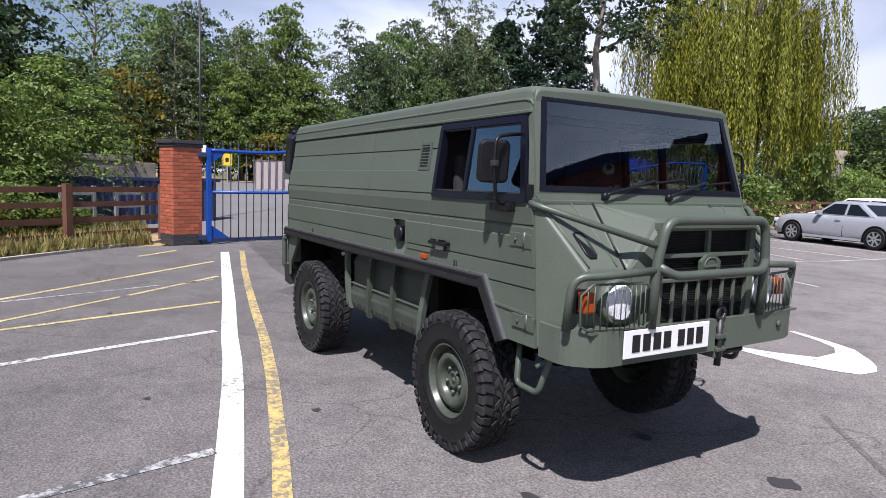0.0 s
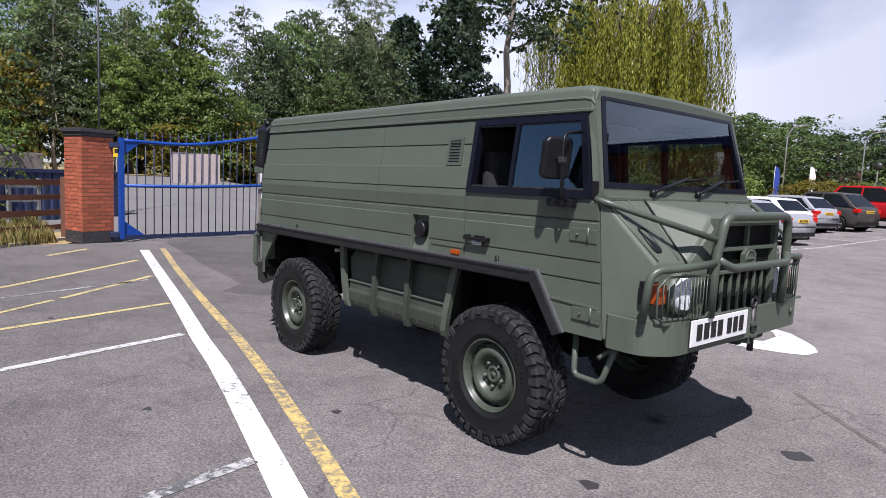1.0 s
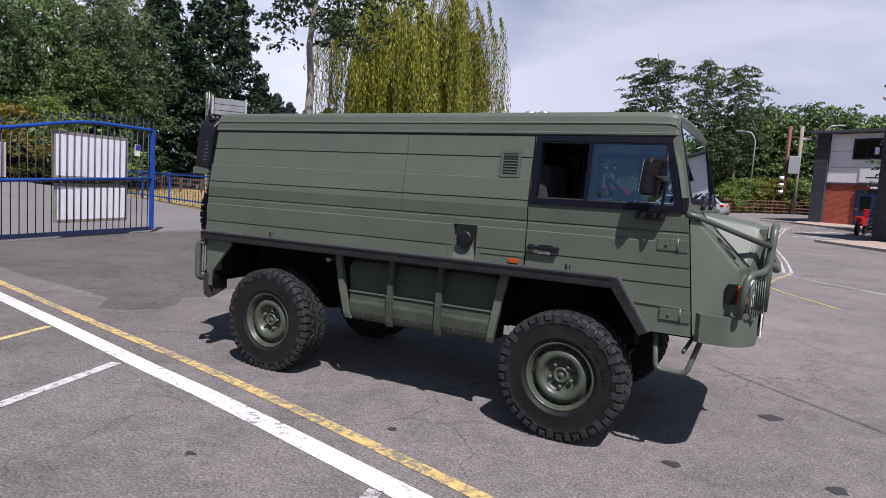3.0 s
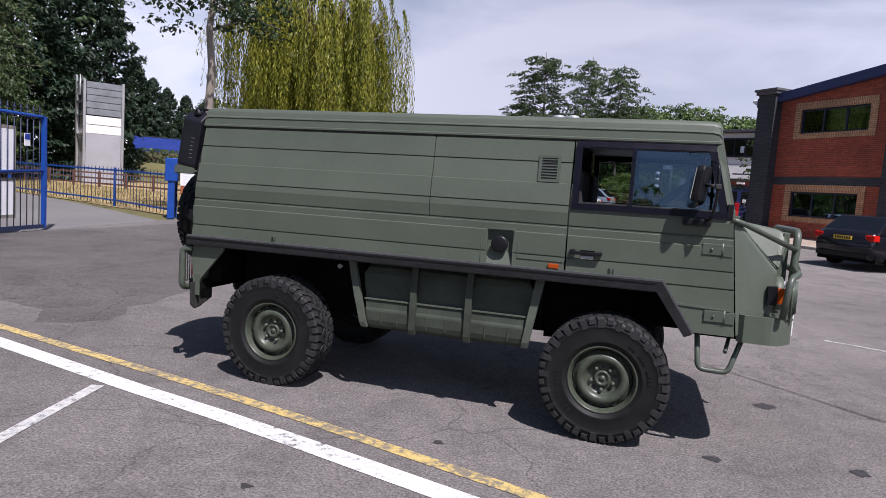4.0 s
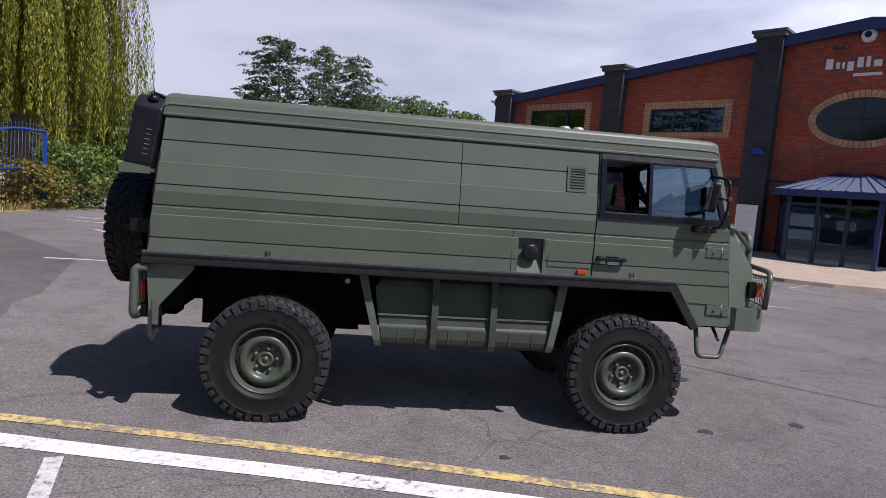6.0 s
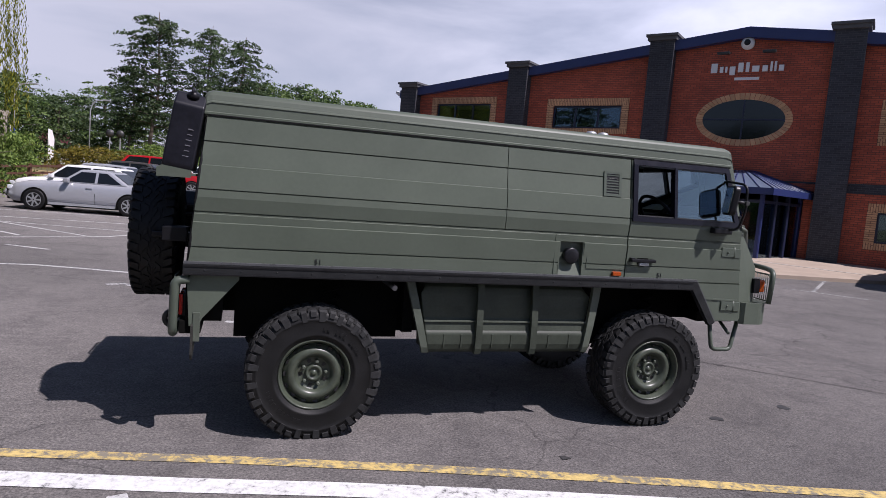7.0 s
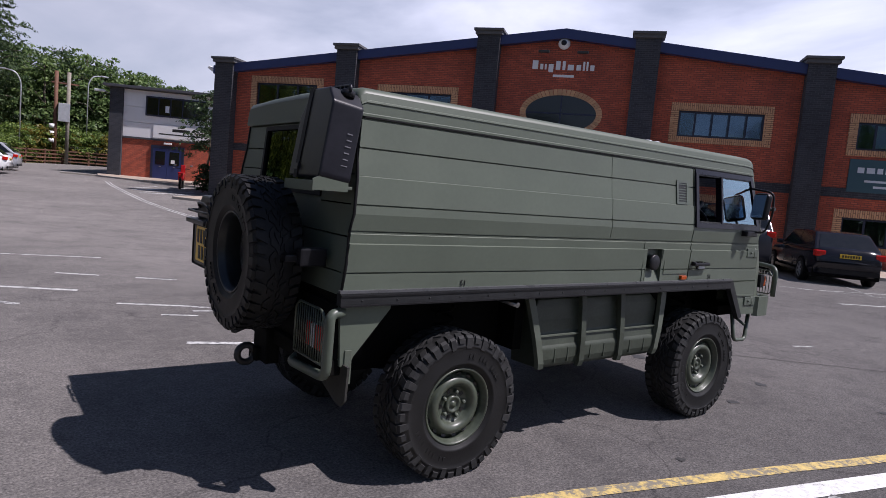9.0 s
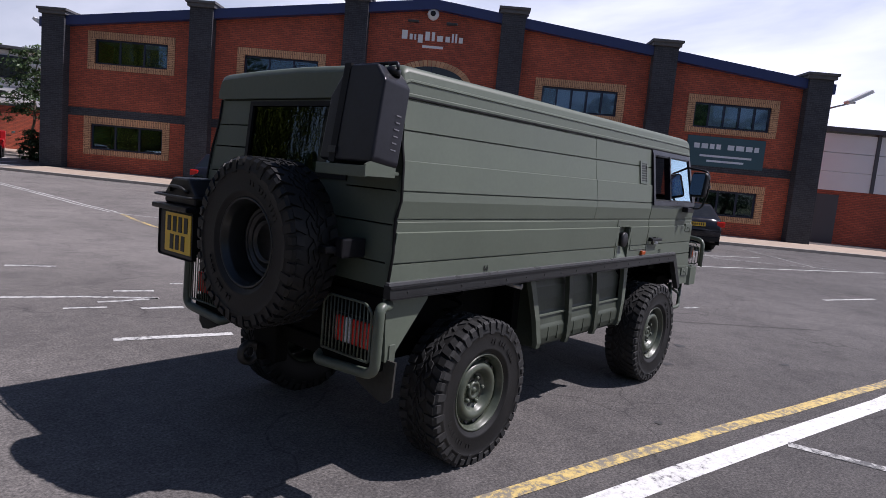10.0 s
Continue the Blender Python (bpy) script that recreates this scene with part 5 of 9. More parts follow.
rear_plate(0.412, 0.44, 1.50, 1.882, -0.010, 0.04)
rear_plate(-0.412, 0.412, 1.50, 1.525, -0.010, 0.04)
rear_plate(-0.412, 0.412, 1.858, 1.882, -0.010, 0.04)
bmesh.ops.recalc_face_normals(bm, faces=bm.faces[:])
rw = part("rear_window_frame", bm, RUBBER, truck, "black rubber window seal")
bm = bmesh.new()
bm.faces.new([bm.verts.new((rear_x(z) + 0.005, y, z)) for y, z in ((-0.415, 1.862), (0.415, 1.862), (0.415, 1.52), (-0.415, 1.52))])
part("rear_glass", bm, GLASS_REAR, rw)
for sg in (-1, 1):
    bm = bmesh.new()
    pts = [(rear_x(z) - 0.001, sg * (side_w(z) - 0.003), z) for z in (1.045, 1.2, 1.35, 1.435, 1.6, 1.75, 1.893)]
    tube(bm, pts, 0.008, 6, 0)
    part("corner_strip", bm, RUBBER, truck, "thin black strip down the rear body corner")

# the black rubbing rail and wheel-arch trims along each side
for sg in (-1, 1):
    bm = bmesh.new()
    y0, y1 = sg * 0.80, sg * 0.842
    prism(bm, [(-1.965, 0.995), (1.475, 0.995), (1.655, 0.735), (1.700, 0.755), (1.505, 1.056), (-1.965, 1.056)], y0, y1)
    rl = part("rubbing_rail", bm, RAIL, truck, "black rubber rubbing rail")
    bm = bmesh.new()
    prism(bm, [(-1.965, 1.056), (1.505, 1.056), (1.700, 0.757), (1.712, 0.762), (1.512, 1.068), (-1.965, 1.068)], sg * 0.806, sg * 0.832)
    part("rail_lip", boxes((-1.965, 1.47, sg * 0.838 - 0.008, sg * 0.838 + 0.008, 1.040, 1.048), (-1.965, 1.475, sg * 0.838 - 0.009, sg * 0.838 + 0.009, 0.992, 1.000)), RUBBER, rl, "black rib along the rail")
    part("rail_edge", bm, mat("rail_edge_grey", (0.085, 0.088, 0.092), 0.30, vary=0.2), rl)
    for i in range(17):
        x = -1.85 + i * 0.2
        part("rail_bolt", disc_lathe([(0.005, 0), (0.005, 0.003), (0.002, 0.004)], "y", 8), RAIL, rl).matrix_basis = Matrix.Translation((x, sg * 0.842, 1.02)) @ Matrix.Diagonal((1, sg, 1, 1))

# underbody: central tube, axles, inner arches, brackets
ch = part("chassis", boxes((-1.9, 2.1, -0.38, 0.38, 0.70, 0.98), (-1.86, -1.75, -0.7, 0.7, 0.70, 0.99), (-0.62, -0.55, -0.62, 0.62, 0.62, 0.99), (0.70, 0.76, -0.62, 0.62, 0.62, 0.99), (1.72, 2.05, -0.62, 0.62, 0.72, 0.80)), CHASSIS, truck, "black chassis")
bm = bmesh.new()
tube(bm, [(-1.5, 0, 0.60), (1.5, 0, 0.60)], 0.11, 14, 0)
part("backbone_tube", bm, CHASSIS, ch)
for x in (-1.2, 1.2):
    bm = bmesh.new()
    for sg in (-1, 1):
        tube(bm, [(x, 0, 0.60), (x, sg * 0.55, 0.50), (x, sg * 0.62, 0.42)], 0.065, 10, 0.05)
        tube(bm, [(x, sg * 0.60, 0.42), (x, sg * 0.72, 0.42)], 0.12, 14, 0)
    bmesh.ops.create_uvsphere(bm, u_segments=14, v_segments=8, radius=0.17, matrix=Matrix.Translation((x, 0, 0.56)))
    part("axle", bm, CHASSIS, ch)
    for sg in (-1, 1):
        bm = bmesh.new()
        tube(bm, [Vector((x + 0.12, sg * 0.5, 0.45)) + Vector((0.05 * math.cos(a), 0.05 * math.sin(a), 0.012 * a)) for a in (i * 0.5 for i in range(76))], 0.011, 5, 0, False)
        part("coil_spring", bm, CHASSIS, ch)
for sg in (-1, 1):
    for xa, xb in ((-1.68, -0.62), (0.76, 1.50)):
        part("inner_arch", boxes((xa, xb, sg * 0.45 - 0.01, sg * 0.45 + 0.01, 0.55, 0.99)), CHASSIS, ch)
    bm = bmesh.new()
    prism(bm, [(-1.945, 0.99), (-1.66, 0.99), (-1.66, 0.965), (-1.855, 0.735), (-1.875, 0.69), (-1.925, 0.69)], sg * 0.80, sg * 0.775)
    sk = part("rear_skirt", bm, OLIVE, truck, "olive skirt behind the wheel arch")
    part("rear_box", boxes((-1.93, -1.875, sg * 0.50, sg * 0.775, 0.69, 0.99) if sg > 0 else (-1.93, -1.875, -0.775, -0.50, 0.69, 0.99)), OLIVE_WORN, sk)
    part("step_plate", boxes((-1.905, -1.865, sg * 0.80 - 0.006, sg * 0.80 + 0.006, 0.60, 0.77), bevel=0.003), OLIVE_WORN, sk)
    bm = bmesh.new()
    prism(bm, [(sg * 0.60, 0.70), (sg * 0.60, 0.555), (sg * 0.74, 0.50), (sg * 0.80, 0.49), (sg * 0.845, 0.53), (sg * 0.855, 0.70)], -1.912, -1.900, "x")
    part("mud_flap", bm, FLAP, truck, "dusty black rubber mud flap")

# storage lockers between the wheels, slanted end struts and ribs
for sg in (-1, 1):
    bm = bmesh.new()
    prof = [(sg * 0.655, 0.985), (sg * 0.688, 0.945), (sg * 0.700, 0.90), (sg * 0.707, 0.82), (sg * 0.708, 0.735), (sg * 0.722, 0.722), (sg * 0.732, 0.66), (sg * 0.744, 0.640), (sg * 0.742, 0.57), (sg * 0.728, 0.525), (sg * 0.695, 0.503), (sg * 0.45, 0.498), (sg * 0.45, 0.985)]
    prism(bm, prof, -0.545, 0.735, "x")
    for v in bm.verts:
        k = (0.985 - v.co.z) / 0.46
        v.co.x += 0.075 * k if v.co.x < 0 else -0.070 * k
        if v.co.z > 0.93:
            v.co.x += 0.05 if v.co.x < 0 else -0.07
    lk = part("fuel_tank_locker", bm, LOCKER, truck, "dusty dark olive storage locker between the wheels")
    bv = lk.modifiers.new("bevel", "BEVEL")
    bv.width, bv.segments, bv.limit_method, bv.angle_limit = 0.016, 3, "ANGLE", radians(30)
    for x0, x1, k0, k1 in ((-0.64, -0.585, -0.51, -0.465), (-0.145, -0.10, -0.145, -0.10), (0.255, 0.30, 0.255, 0.30), (0.725, 0.785, 0.655, 0.70)):
        bm = bmesh.new()
        v = []
        for off in (0.0, 0.034):
            for t in (0.0, 0.2, 0.6, 0.92, 1.0):
                z = 0.99 - t * (0.475 if abs(x0) > 0.5 else 0.488)
                yy = 0.722 + (0.028 * math.sin(min(1, t * 1.35) * math.pi * 0.55)) - (0.012 if t > 0.95 else 0)
                v.append([(x0 + (k0 - x0) * t, sg * (yy + off - 0.02), z), (x1 + (k1 - x1) * t, sg * (yy + off - 0.02), z)])
        a, b = [[tuple(bm.verts.new(c) for c in pr) for pr in v[i:i + 5]] for i in (0, 5)]
        for i in range(4):
            bm.faces.new((b[i][0], b[i][1], b[i + 1][1], b[i + 1][0]))
            bm.faces.new((a[i][0], a[i + 1][0], a[i + 1][1], a[i][1]))
            bm.faces.new((a[i][0], b[i][0], b[i + 1][0], a[i + 1][0]))
            bm.faces.new((a[i][1], a[i + 1][1], b[i + 1][1], b[i][1]))
        bmesh.ops.recalc_face_normals(bm, faces=bm.faces[:])
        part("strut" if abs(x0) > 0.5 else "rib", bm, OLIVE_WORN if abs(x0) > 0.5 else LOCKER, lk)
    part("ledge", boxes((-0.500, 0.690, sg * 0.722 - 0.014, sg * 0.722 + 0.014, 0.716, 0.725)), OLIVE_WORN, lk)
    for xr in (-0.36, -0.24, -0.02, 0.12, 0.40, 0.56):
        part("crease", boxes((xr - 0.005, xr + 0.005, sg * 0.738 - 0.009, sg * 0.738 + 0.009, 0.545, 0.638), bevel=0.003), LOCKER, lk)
    bm = bmesh.new()
    tube(bm, [(-0.74, sg * 0.52, 0.95), (-0.71, sg * 0.73, 0.93)], 0.017, 10, 0)
    part("exhaust_tip", bm, STEEL, ch)

# filler recess on the driver's side with its cap
rec = part("filler_recess", boxes((0.385, 0.572, -0.775, -0.76, 1.04, 1.302), (0.385, 0.392, -0.812, -0.775, 1.04, 1.302), (0.565, 0.572, -0.812, -0.775, 1.04, 1.302), (0.392, 0.565, -0.812, -0.775, 1.295, 1.302)), OLIVE, truck)
bm = bmesh.new()
prism(bm, [(-0.812, 1.045), (-0.775, 1.045), (-0.775, 1.15)], 0.392, 0.565, "x")
part("recess_slope", bm, OLIVE, rec)
cap = part("filler_cap", disc_lathe([(0.05, 0.0), (0.05, -0.03), (0.056, -0.032), (0.056, -0.05), (0.045, -0.056), (0.012, -0.056)], "y", 24), PLASTIC, rec, "black filler cap")
cap.location = (0.478, -0.772, 1.20)
for a, b, c, d in ((0.600, 0.897, 1.283, 1.287), (0.600, 0.897, 1.118, 1.122), (0.600, 0.604, 1.122, 1.283)):
    part("pressed_outline", boxes((a, b, -0.8150, -0.811, c, d)), OLIVE, truck)
part("recess_outline", boxes((0.352, 0.357, -0.8145, -0.811, 1.06, 1.345)), OLIVE, truck)
# side indicator, ventilation grille, number marks
part("side_indicator", boxes((0.805, 0.872, -0.832, -0.806, 1.074, 1.104), bevel=0.006), AMBER, truck, "amber side indicator")
part("side_indicator", boxes((0.805, 0.872, 0.806, 0.832, 1.074, 1.104), bevel=0.006), AMBER, truck, "amber side indicator")
for sg in (-1, 1):
    vg = bmesh.new()
    def vy(z, o=0.0):
        return sg * (side_w(z) + o)
    for z0, z1, x0, x1 in [(1.622, 1.640, 0.692, 0.832), (1.775, 1.79, 0.692, 0.832), (1.640, 1.775, 0.692, 0.712), (1.640, 1.775, 0.812, 0.832)] + [(1.650 + 0.0185 * k, 1.657 + 0.0185 * k, 0.712, 0.812) for k in range(7)]:
        v = []
        for o in (0.008, -0.006):
            v += [vg.verts.new(c) for c in ((x0, vy(z0, o), z0), (x1, vy(z0, o), z0), (x1, vy(z1, o), z1), (x0, vy(z1, o), z1))]
        for q in ((0, 1, 2, 3), (7, 6, 5, 4), (0, 4, 5, 1), (1, 5, 6, 2), (2, 6, 7, 3), (3, 7, 4, 0)):
            vg.faces.new([v[i] for i in q])
    bmesh.ops.recalc_face_normals(vg, faces=vg.faces[:])
    vgr = part("vent_grille", vg, OLIVE_TUBE, truck, "slatted olive vent")
    bm = bmesh.new()
    v = [bm.verts.new(c) for c in ((0.71, vy(1.64, 0.0035), 1.64), (0.815, vy(1.64, 0.0035), 1.64), (0.815, vy(1.777, 0.0035), 1.777), (0.71, vy(1.777, 0.0035), 1.777))]
    bm.faces.new(v)
    part("vent_opening", bm, INK, vgr)


def text_mesh(body, size, material, parent, m, name="marking"):
    cu = bpy.data.curves.new("t", "FONT")
    cu.body, cu.size, cu.align_x, cu.align_y, cu.extrude = body, size, "CENTER", "CENTER", 0.001
    ob = bpy.data.objects.new("t", cu)
    scene.collection.objects.link(ob)
    me = bpy.data.meshes.new_from_object(ob.evaluated_get(bpy.context.evaluated_depsgraph_get()))
    bpy.data.objects.remove(ob)
    me.materials.clear()
    me.materials.append(material)
    o = new(name, me)
    o.parent, o.matrix_basis = parent, m
    return o


for x in (-1.215, 1.198):
    text_mesh("51", 0.045, INK, truck, Matrix.Translation((x, -0.8135, 1.088)) @ Matrix.Rotation(radians(90), 4, "X"), "stencilled_number")

# ---- nose ----
def mirrored(bm, polys, sgs=(-1, 1)):
    for sg in sgs:
        for poly in polys:
            bm.faces.new([bm.verts.new((x, sg * y, z)) for x, y, z in poly])


nose = bmesh.new()
FT, FB = (1.872, 0.800, 1.475), (2.150, 0.705, 1.165)       # top and foot of the wing's sloping edge
polys = [
    [(1.872, 0.800, 1.475), (1.945, 0.805, 0.765), (2.135, 0.735, 0.80), (2.150, 0.705, 1.165)],          # wing side
    [(1.872, 0.800, 1.475), (2.150, 0.705, 1.165), (2.185, 0.49, 1.165), (1.885, 0.46, 1.465)],           # wing slope
    [(2.150, 0.705, 1.165), (2.135, 0.735, 0.80), (2.190, 0.40, 0.80), (2.185, 0.49, 1.165)],             # wing front
    [(1.885, 0.46, 1.465), (2.185, 0.49, 1.165), (2.215, 0.36, 1.372), (1.885, 0.43, 1.462)],             # bonnet side
    [(2.185, 0.49, 1.165), (2.190, 0.40, 0.80), (2.225, 0.375, 0.80), (2.235, 0.375, 1.165)],             # beside the grille
    [(2.185, 0.49, 1.165), (2.235, 0.375, 1.165), (2.238, 0.35, 1.385), (2.215, 0.36, 1.372)],
]
mirrored(nose, polys)
for poly in ([(1.885, -0.43, 1.462), (1.885, 0.43, 1.462), (2.19, 0.345, 1.412), (2.19, -0.345, 1.412)],
             [(2.19, -0.345, 1.412), (2.19, 0.345, 1.412), (2.238, 0.35, 1.385), (2.238, -0.35, 1.385)],
             [(1.945, -0.805, 0.765), (1.945, 0.805, 0.765), (2.135, 0.735, 0.80), (2.19, 0.40, 0.80), (2.19, -0.40, 0.80), (2.135, -0.735, 0.80)]):
    nose.faces.new([nose.verts.new(p) for p in poly])
mirrored(nose, [[(2.19, 0.345, 1.412), (2.238, 0.35, 1.385), (2.215, 0.36, 1.372)], [(1.885, 0.43, 1.462), (2.215, 0.36, 1.372), (2.19, 0.345, 1.412)]])
bmesh.ops.remove_doubles(nose, verts=nose.verts[:], dist=0.0005)
bmesh.ops.recalc_face_normals(nose, faces=nose.faces[:])
nose_ob = part("bonnet", nose, OLIVE, truck, "olive bonnet with sloping wings")
bv = nose_ob.modifiers.new("bevel", "BEVEL")
bv.width, bv.segments, bv.limit_method, bv.angle_limit = 0.016, 3, "ANGLE", radians(20)
for sg in (-1, 1):
    bm = bmesh.new()
    tube(bm, [(1.90, sg * 0.452, 1.466), (2.19, sg * 0.500, 1.168)], 0.005, 6, 0)
    part("bonnet_seam", bm, INK, nose_ob)
for sg in (-1, 1):
    # raised edge line and black air slot on the wing slope
    def wing(u, v, o=0.0):
        a = Vector((1.872, sg * 0.80, 1.475)).lerp(Vector((2.150, sg * 0.705, 1.165)), u)
        b = Vector((1.885, sg * 0.46, 1.465)).lerp(Vector((2.185, sg * 0.49, 1.165)), u)
        n = (Vector((0.278, -sg * 0.095, -0.31)).cross(Vector((0, -sg * 1.0, 0)))).normalized()
        if n.z < 0:
            n = -n
        return a.lerp(b, v) + n * o
    bm = bmesh.new()
    ring = [(0.50, 0.26), (0.79, 0.25), (0.83, 0.29), (0.83, 0.41), (0.79, 0.46), (0.54, 0.46), (0.48, 0.42), (0.48, 0.30)]
    tube(bm, [wing(u, v, 0.004) for u, v in ring + ring[:1]], 0.007, 6, 0)
    bm.faces.new([bm.verts.new(wing(u, v, 0.004)) for u, v in ring])
    part("air_slot", bm, PLASTIC, nose_ob, "black air slot")
    bm = bmesh.new()
    tube(bm, [wing(0.0, 0.06, 0.002), wing(0.96, 0.10, 0.002)], 0.006, 5, 0)
    tube(bm, [wing(0.0, 0.62, 0.002), wing(0.5, 0.75, 0.002), wing(0.95, 0.80, 0.002)], 0.005, 5, 0)
    part("wing_ridge", bm, OLIVE, nose_ob)
# cowl below the windscreen
part("cowl", boxes((1.80, 1.893, -0.798, 0.798, 1.455, 1.478), (1.80, 1.874, -0.796, 0.796, 1.478, 1.520), bevel=0.006), OLIVE, truck)
part("cowl_panel", boxes((1.76, 1.80, -0.79, 0.79, 1.04, 1.50)), CHASSIS, truck)

# windscreen
bm = bmesh.new()
def ws(y, z, o=0.0):
    return (1.872 - (z - 1.49) * 0.235 + o, y, z)
def ws_bar(quad, o0=0.012, o1=-0.03):
    v = [bm.verts.new(ws(y, z, o0)) for y, z in quad] + [bm.verts.new(ws(y, z, o1)) for y, z in quad]
    for q in ((0, 1, 2, 3), (7, 6, 5, 4), (0, 4, 5, 1), (1, 5, 6, 2), (2, 6, 7, 3), (3, 7, 4, 0)):
        bm.faces.new([v[i] for i in q])
ws_bar([(-0.775, 1.520), (0.775, 1.520), (0.77, 1.548), (-0.77, 1.548)])
ws_bar([(-0.705, 1.965), (0.705, 1.965), (0.700, 1.995), (-0.700, 1.995)])
for sg in (-1, 1):
    ws_bar([(sg * 0.770, 1.548), (sg * 0.735, 1.548), (sg * 0.672, 1.965), (sg * 0.705, 1.965)])
bmesh.ops.recalc_face_normals(bm, faces=bm.faces[:])
wsf = part("windscreen_frame", bm, FRAME_BLACK, truck, "black windscreen seal")
bm = bmesh.new()
bm.faces.new([bm.verts.new(ws(y, z, -0.012 + 0.047 * (z - 1.545))) for y, z in ((-0.74, 1.545), (0.74, 1.545), (0.68, 1.97), (-0.68, 1.97))])
part("windscreen_glass", bm, GLASS_TINT, wsf)
bm = bmesh.new()
for sg in (-1, 1):
    quad = [(sg * 0.795, 1.49), (sg * 0.77, 1.49), (sg * 0.700, 2.0), (sg * 0.745, 2.0)]
    ws_bar(quad, 0.006, -0.05)
ws_bar([(-0.745, 1.990), (0.745, 1.990), (0.735, 2.015), (-0.735, 2.015)], 0.008, -0.04)
ws_bar([(-0.79, 1.478), (0.79, 1.478), (0.785, 1.522), (-0.785, 1.522)], 0.006, -0.04)
bmesh.ops.recalc_face_normals(bm, faces=bm.faces[:])
part("windscreen_surround", bm, OLIVE, truck)
for y0, y1 in ((-0.36, 0.08), (0.12, 0.50)):
    bm = bmesh.new()
    tube(bm, [(1.895, y0, 1.505), (1.905, y0 + 0.02, 1.515), Vector(ws(y1 - 0.06, 1.590, 0.025))], 0.009, 6, 0)
    wp = part("wiper", bm, PLASTIC, truck, "black wiper")
    bm = bmesh.new()
    tube(bm, [ws(y1 - 0.22, 1.562, 0.018), ws(y1 + 0.18, 1.60, 0.018)], 0.007, 6, 0)
    part("blade", bm, RUBBER, wp)
    part("spindle", disc_lathe([(0.005, -0.01), (0.02, -0.01), (0.02, 0.012), (0.005, 0.015)], "x", 12), PLASTIC, wp).location = (1.893, y0, 1.502)

# cab inside: dash, steering wheel, seats
dash = part("dashboard", boxes((1.50, 1.79, -0.74, 0.74, 1.20, 1.48), bevel=0.03), PLASTIC, truck)
bm = bmesh.new()
tm = Matrix.Translation((1.42, -0.42, 1.50)) @ Matrix.Rotation(radians(-38), 4, "Y")
tube(bm, [tm @ Vector((0, 0.19 * math.cos(a), 0.19 * math.sin(a))) for a in (2 * math.pi * k / 28 for k in range(29))], 0.013, 7, 0)
tube(bm, [tm @ Vector((0, -0.19, 0)), tm @ Vector((0.04, 0, 0)), tm @ Vector((0, 0.19, 0))], 0.012, 6, 0)
tube(bm, [tm @ Vector((0.02, 0, 0)), tm @ Vector((0.25, 0, 0))], 0.025, 8, 0)
part("steering_wheel", bm, PLASTIC, truck, "black steering wheel")
for sg in (-1, 1):
    part("seat_cushion", boxes((0.92, 1.40, sg * 0.42 - 0.24, sg * 0.42 + 0.24, 1.15, 1.27), bevel=0.04), CLOTH, truck)
    part("seat_back", boxes((0.86, 0.97, sg * 0.42 - 0.23, sg * 0.42 + 0.23, 1.25, 1.72), bevel=0.04), CLOTH, truck)
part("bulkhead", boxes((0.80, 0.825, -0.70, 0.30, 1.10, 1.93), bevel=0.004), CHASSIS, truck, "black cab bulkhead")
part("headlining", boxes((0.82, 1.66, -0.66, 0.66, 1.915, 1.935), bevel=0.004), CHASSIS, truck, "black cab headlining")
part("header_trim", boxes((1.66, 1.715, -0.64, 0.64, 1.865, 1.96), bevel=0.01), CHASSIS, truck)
part("centre_post", boxes((0.90, 0.93, 0.30, 0.33, 1.10, 1.92), bevel=0.006), PLASTIC, truck)
part("rear_view_mirror", boxes((1.62, 1.645, -0.13, 0.13, 1.86, 1.93), bevel=0.01), PLASTIC, truck)

# grille
gr = part("grille_frame", boxes((2.225, 2.262, -0.365, 0.365, 1.352, 1.392), (2.225, 2.262, -0.365, 0.365, 0.86, 0.90), (2.225, 2.262, -0.365, -0.325, 0.90, 1.352), (2.225, 2.262, 0.325, 0.365, 0.90, 1.352),
                               (2.235, 2.258, -0.325, 0.325, 1.222, 1.245), (2.235, 2.258, -0.012, 0.012, 1.245, 1.352), (2.235, 2.258, -0.325, 0.325, 1.105, 1.122), bevel=0.004), OLIVE, truck, "olive grille frame")
for k in range(1, 7):
    part("grille_bar", boxes((2.236, 2.250, -0.325 + 0.093 * k - 0.009, -0.325 + 0.093 * k + 0.009, 0.90, 1.110), bevel=0.003), OLIVE, gr)
bm = bmesh.new()
for k in range(38):
    z = 0.905 + k * 0.0118
    box(bm, 2.222, 2.234, -0.325, 0.325, z, z + 0.0065)
part("grille_mesh", bm, GRILLE, gr, "black louvred mesh")
part("grille_backing", boxes((2.20, 2.212, -0.34, 0.34, 0.88, 1.37)), INK, gr)
bm = bmesh.new()
prism(bm, [(0.075 * math.cos(a) * (1.0 if abs(math.cos(a)) < 0.9 else 1.05), 1.178 + 0.062 * math.sin(a)) for a in (2 * math.pi * (k + 0.5) / 8 for k in range(8))], 2.255, 2.275, "x")
bdg = part("badge", bm, OLIVE_TUBE, gr, "eight-sided olive badge")
bm = bmesh.new()
tube(bm, [Vector((2.276, 0.050 * math.cos(a), 1.178 + 0.042 * math.sin(a))) for a in (2 * math.pi * k / 24 for k in range(25))], 0.004, 5, 0)
part("badge_ring", bm, OLIVE, bdg)
part("badge_bar", boxes((2.273, 2.280, -0.058, 0.058, 1.172, 1.184), bevel=0.002), OLIVE, bdg)

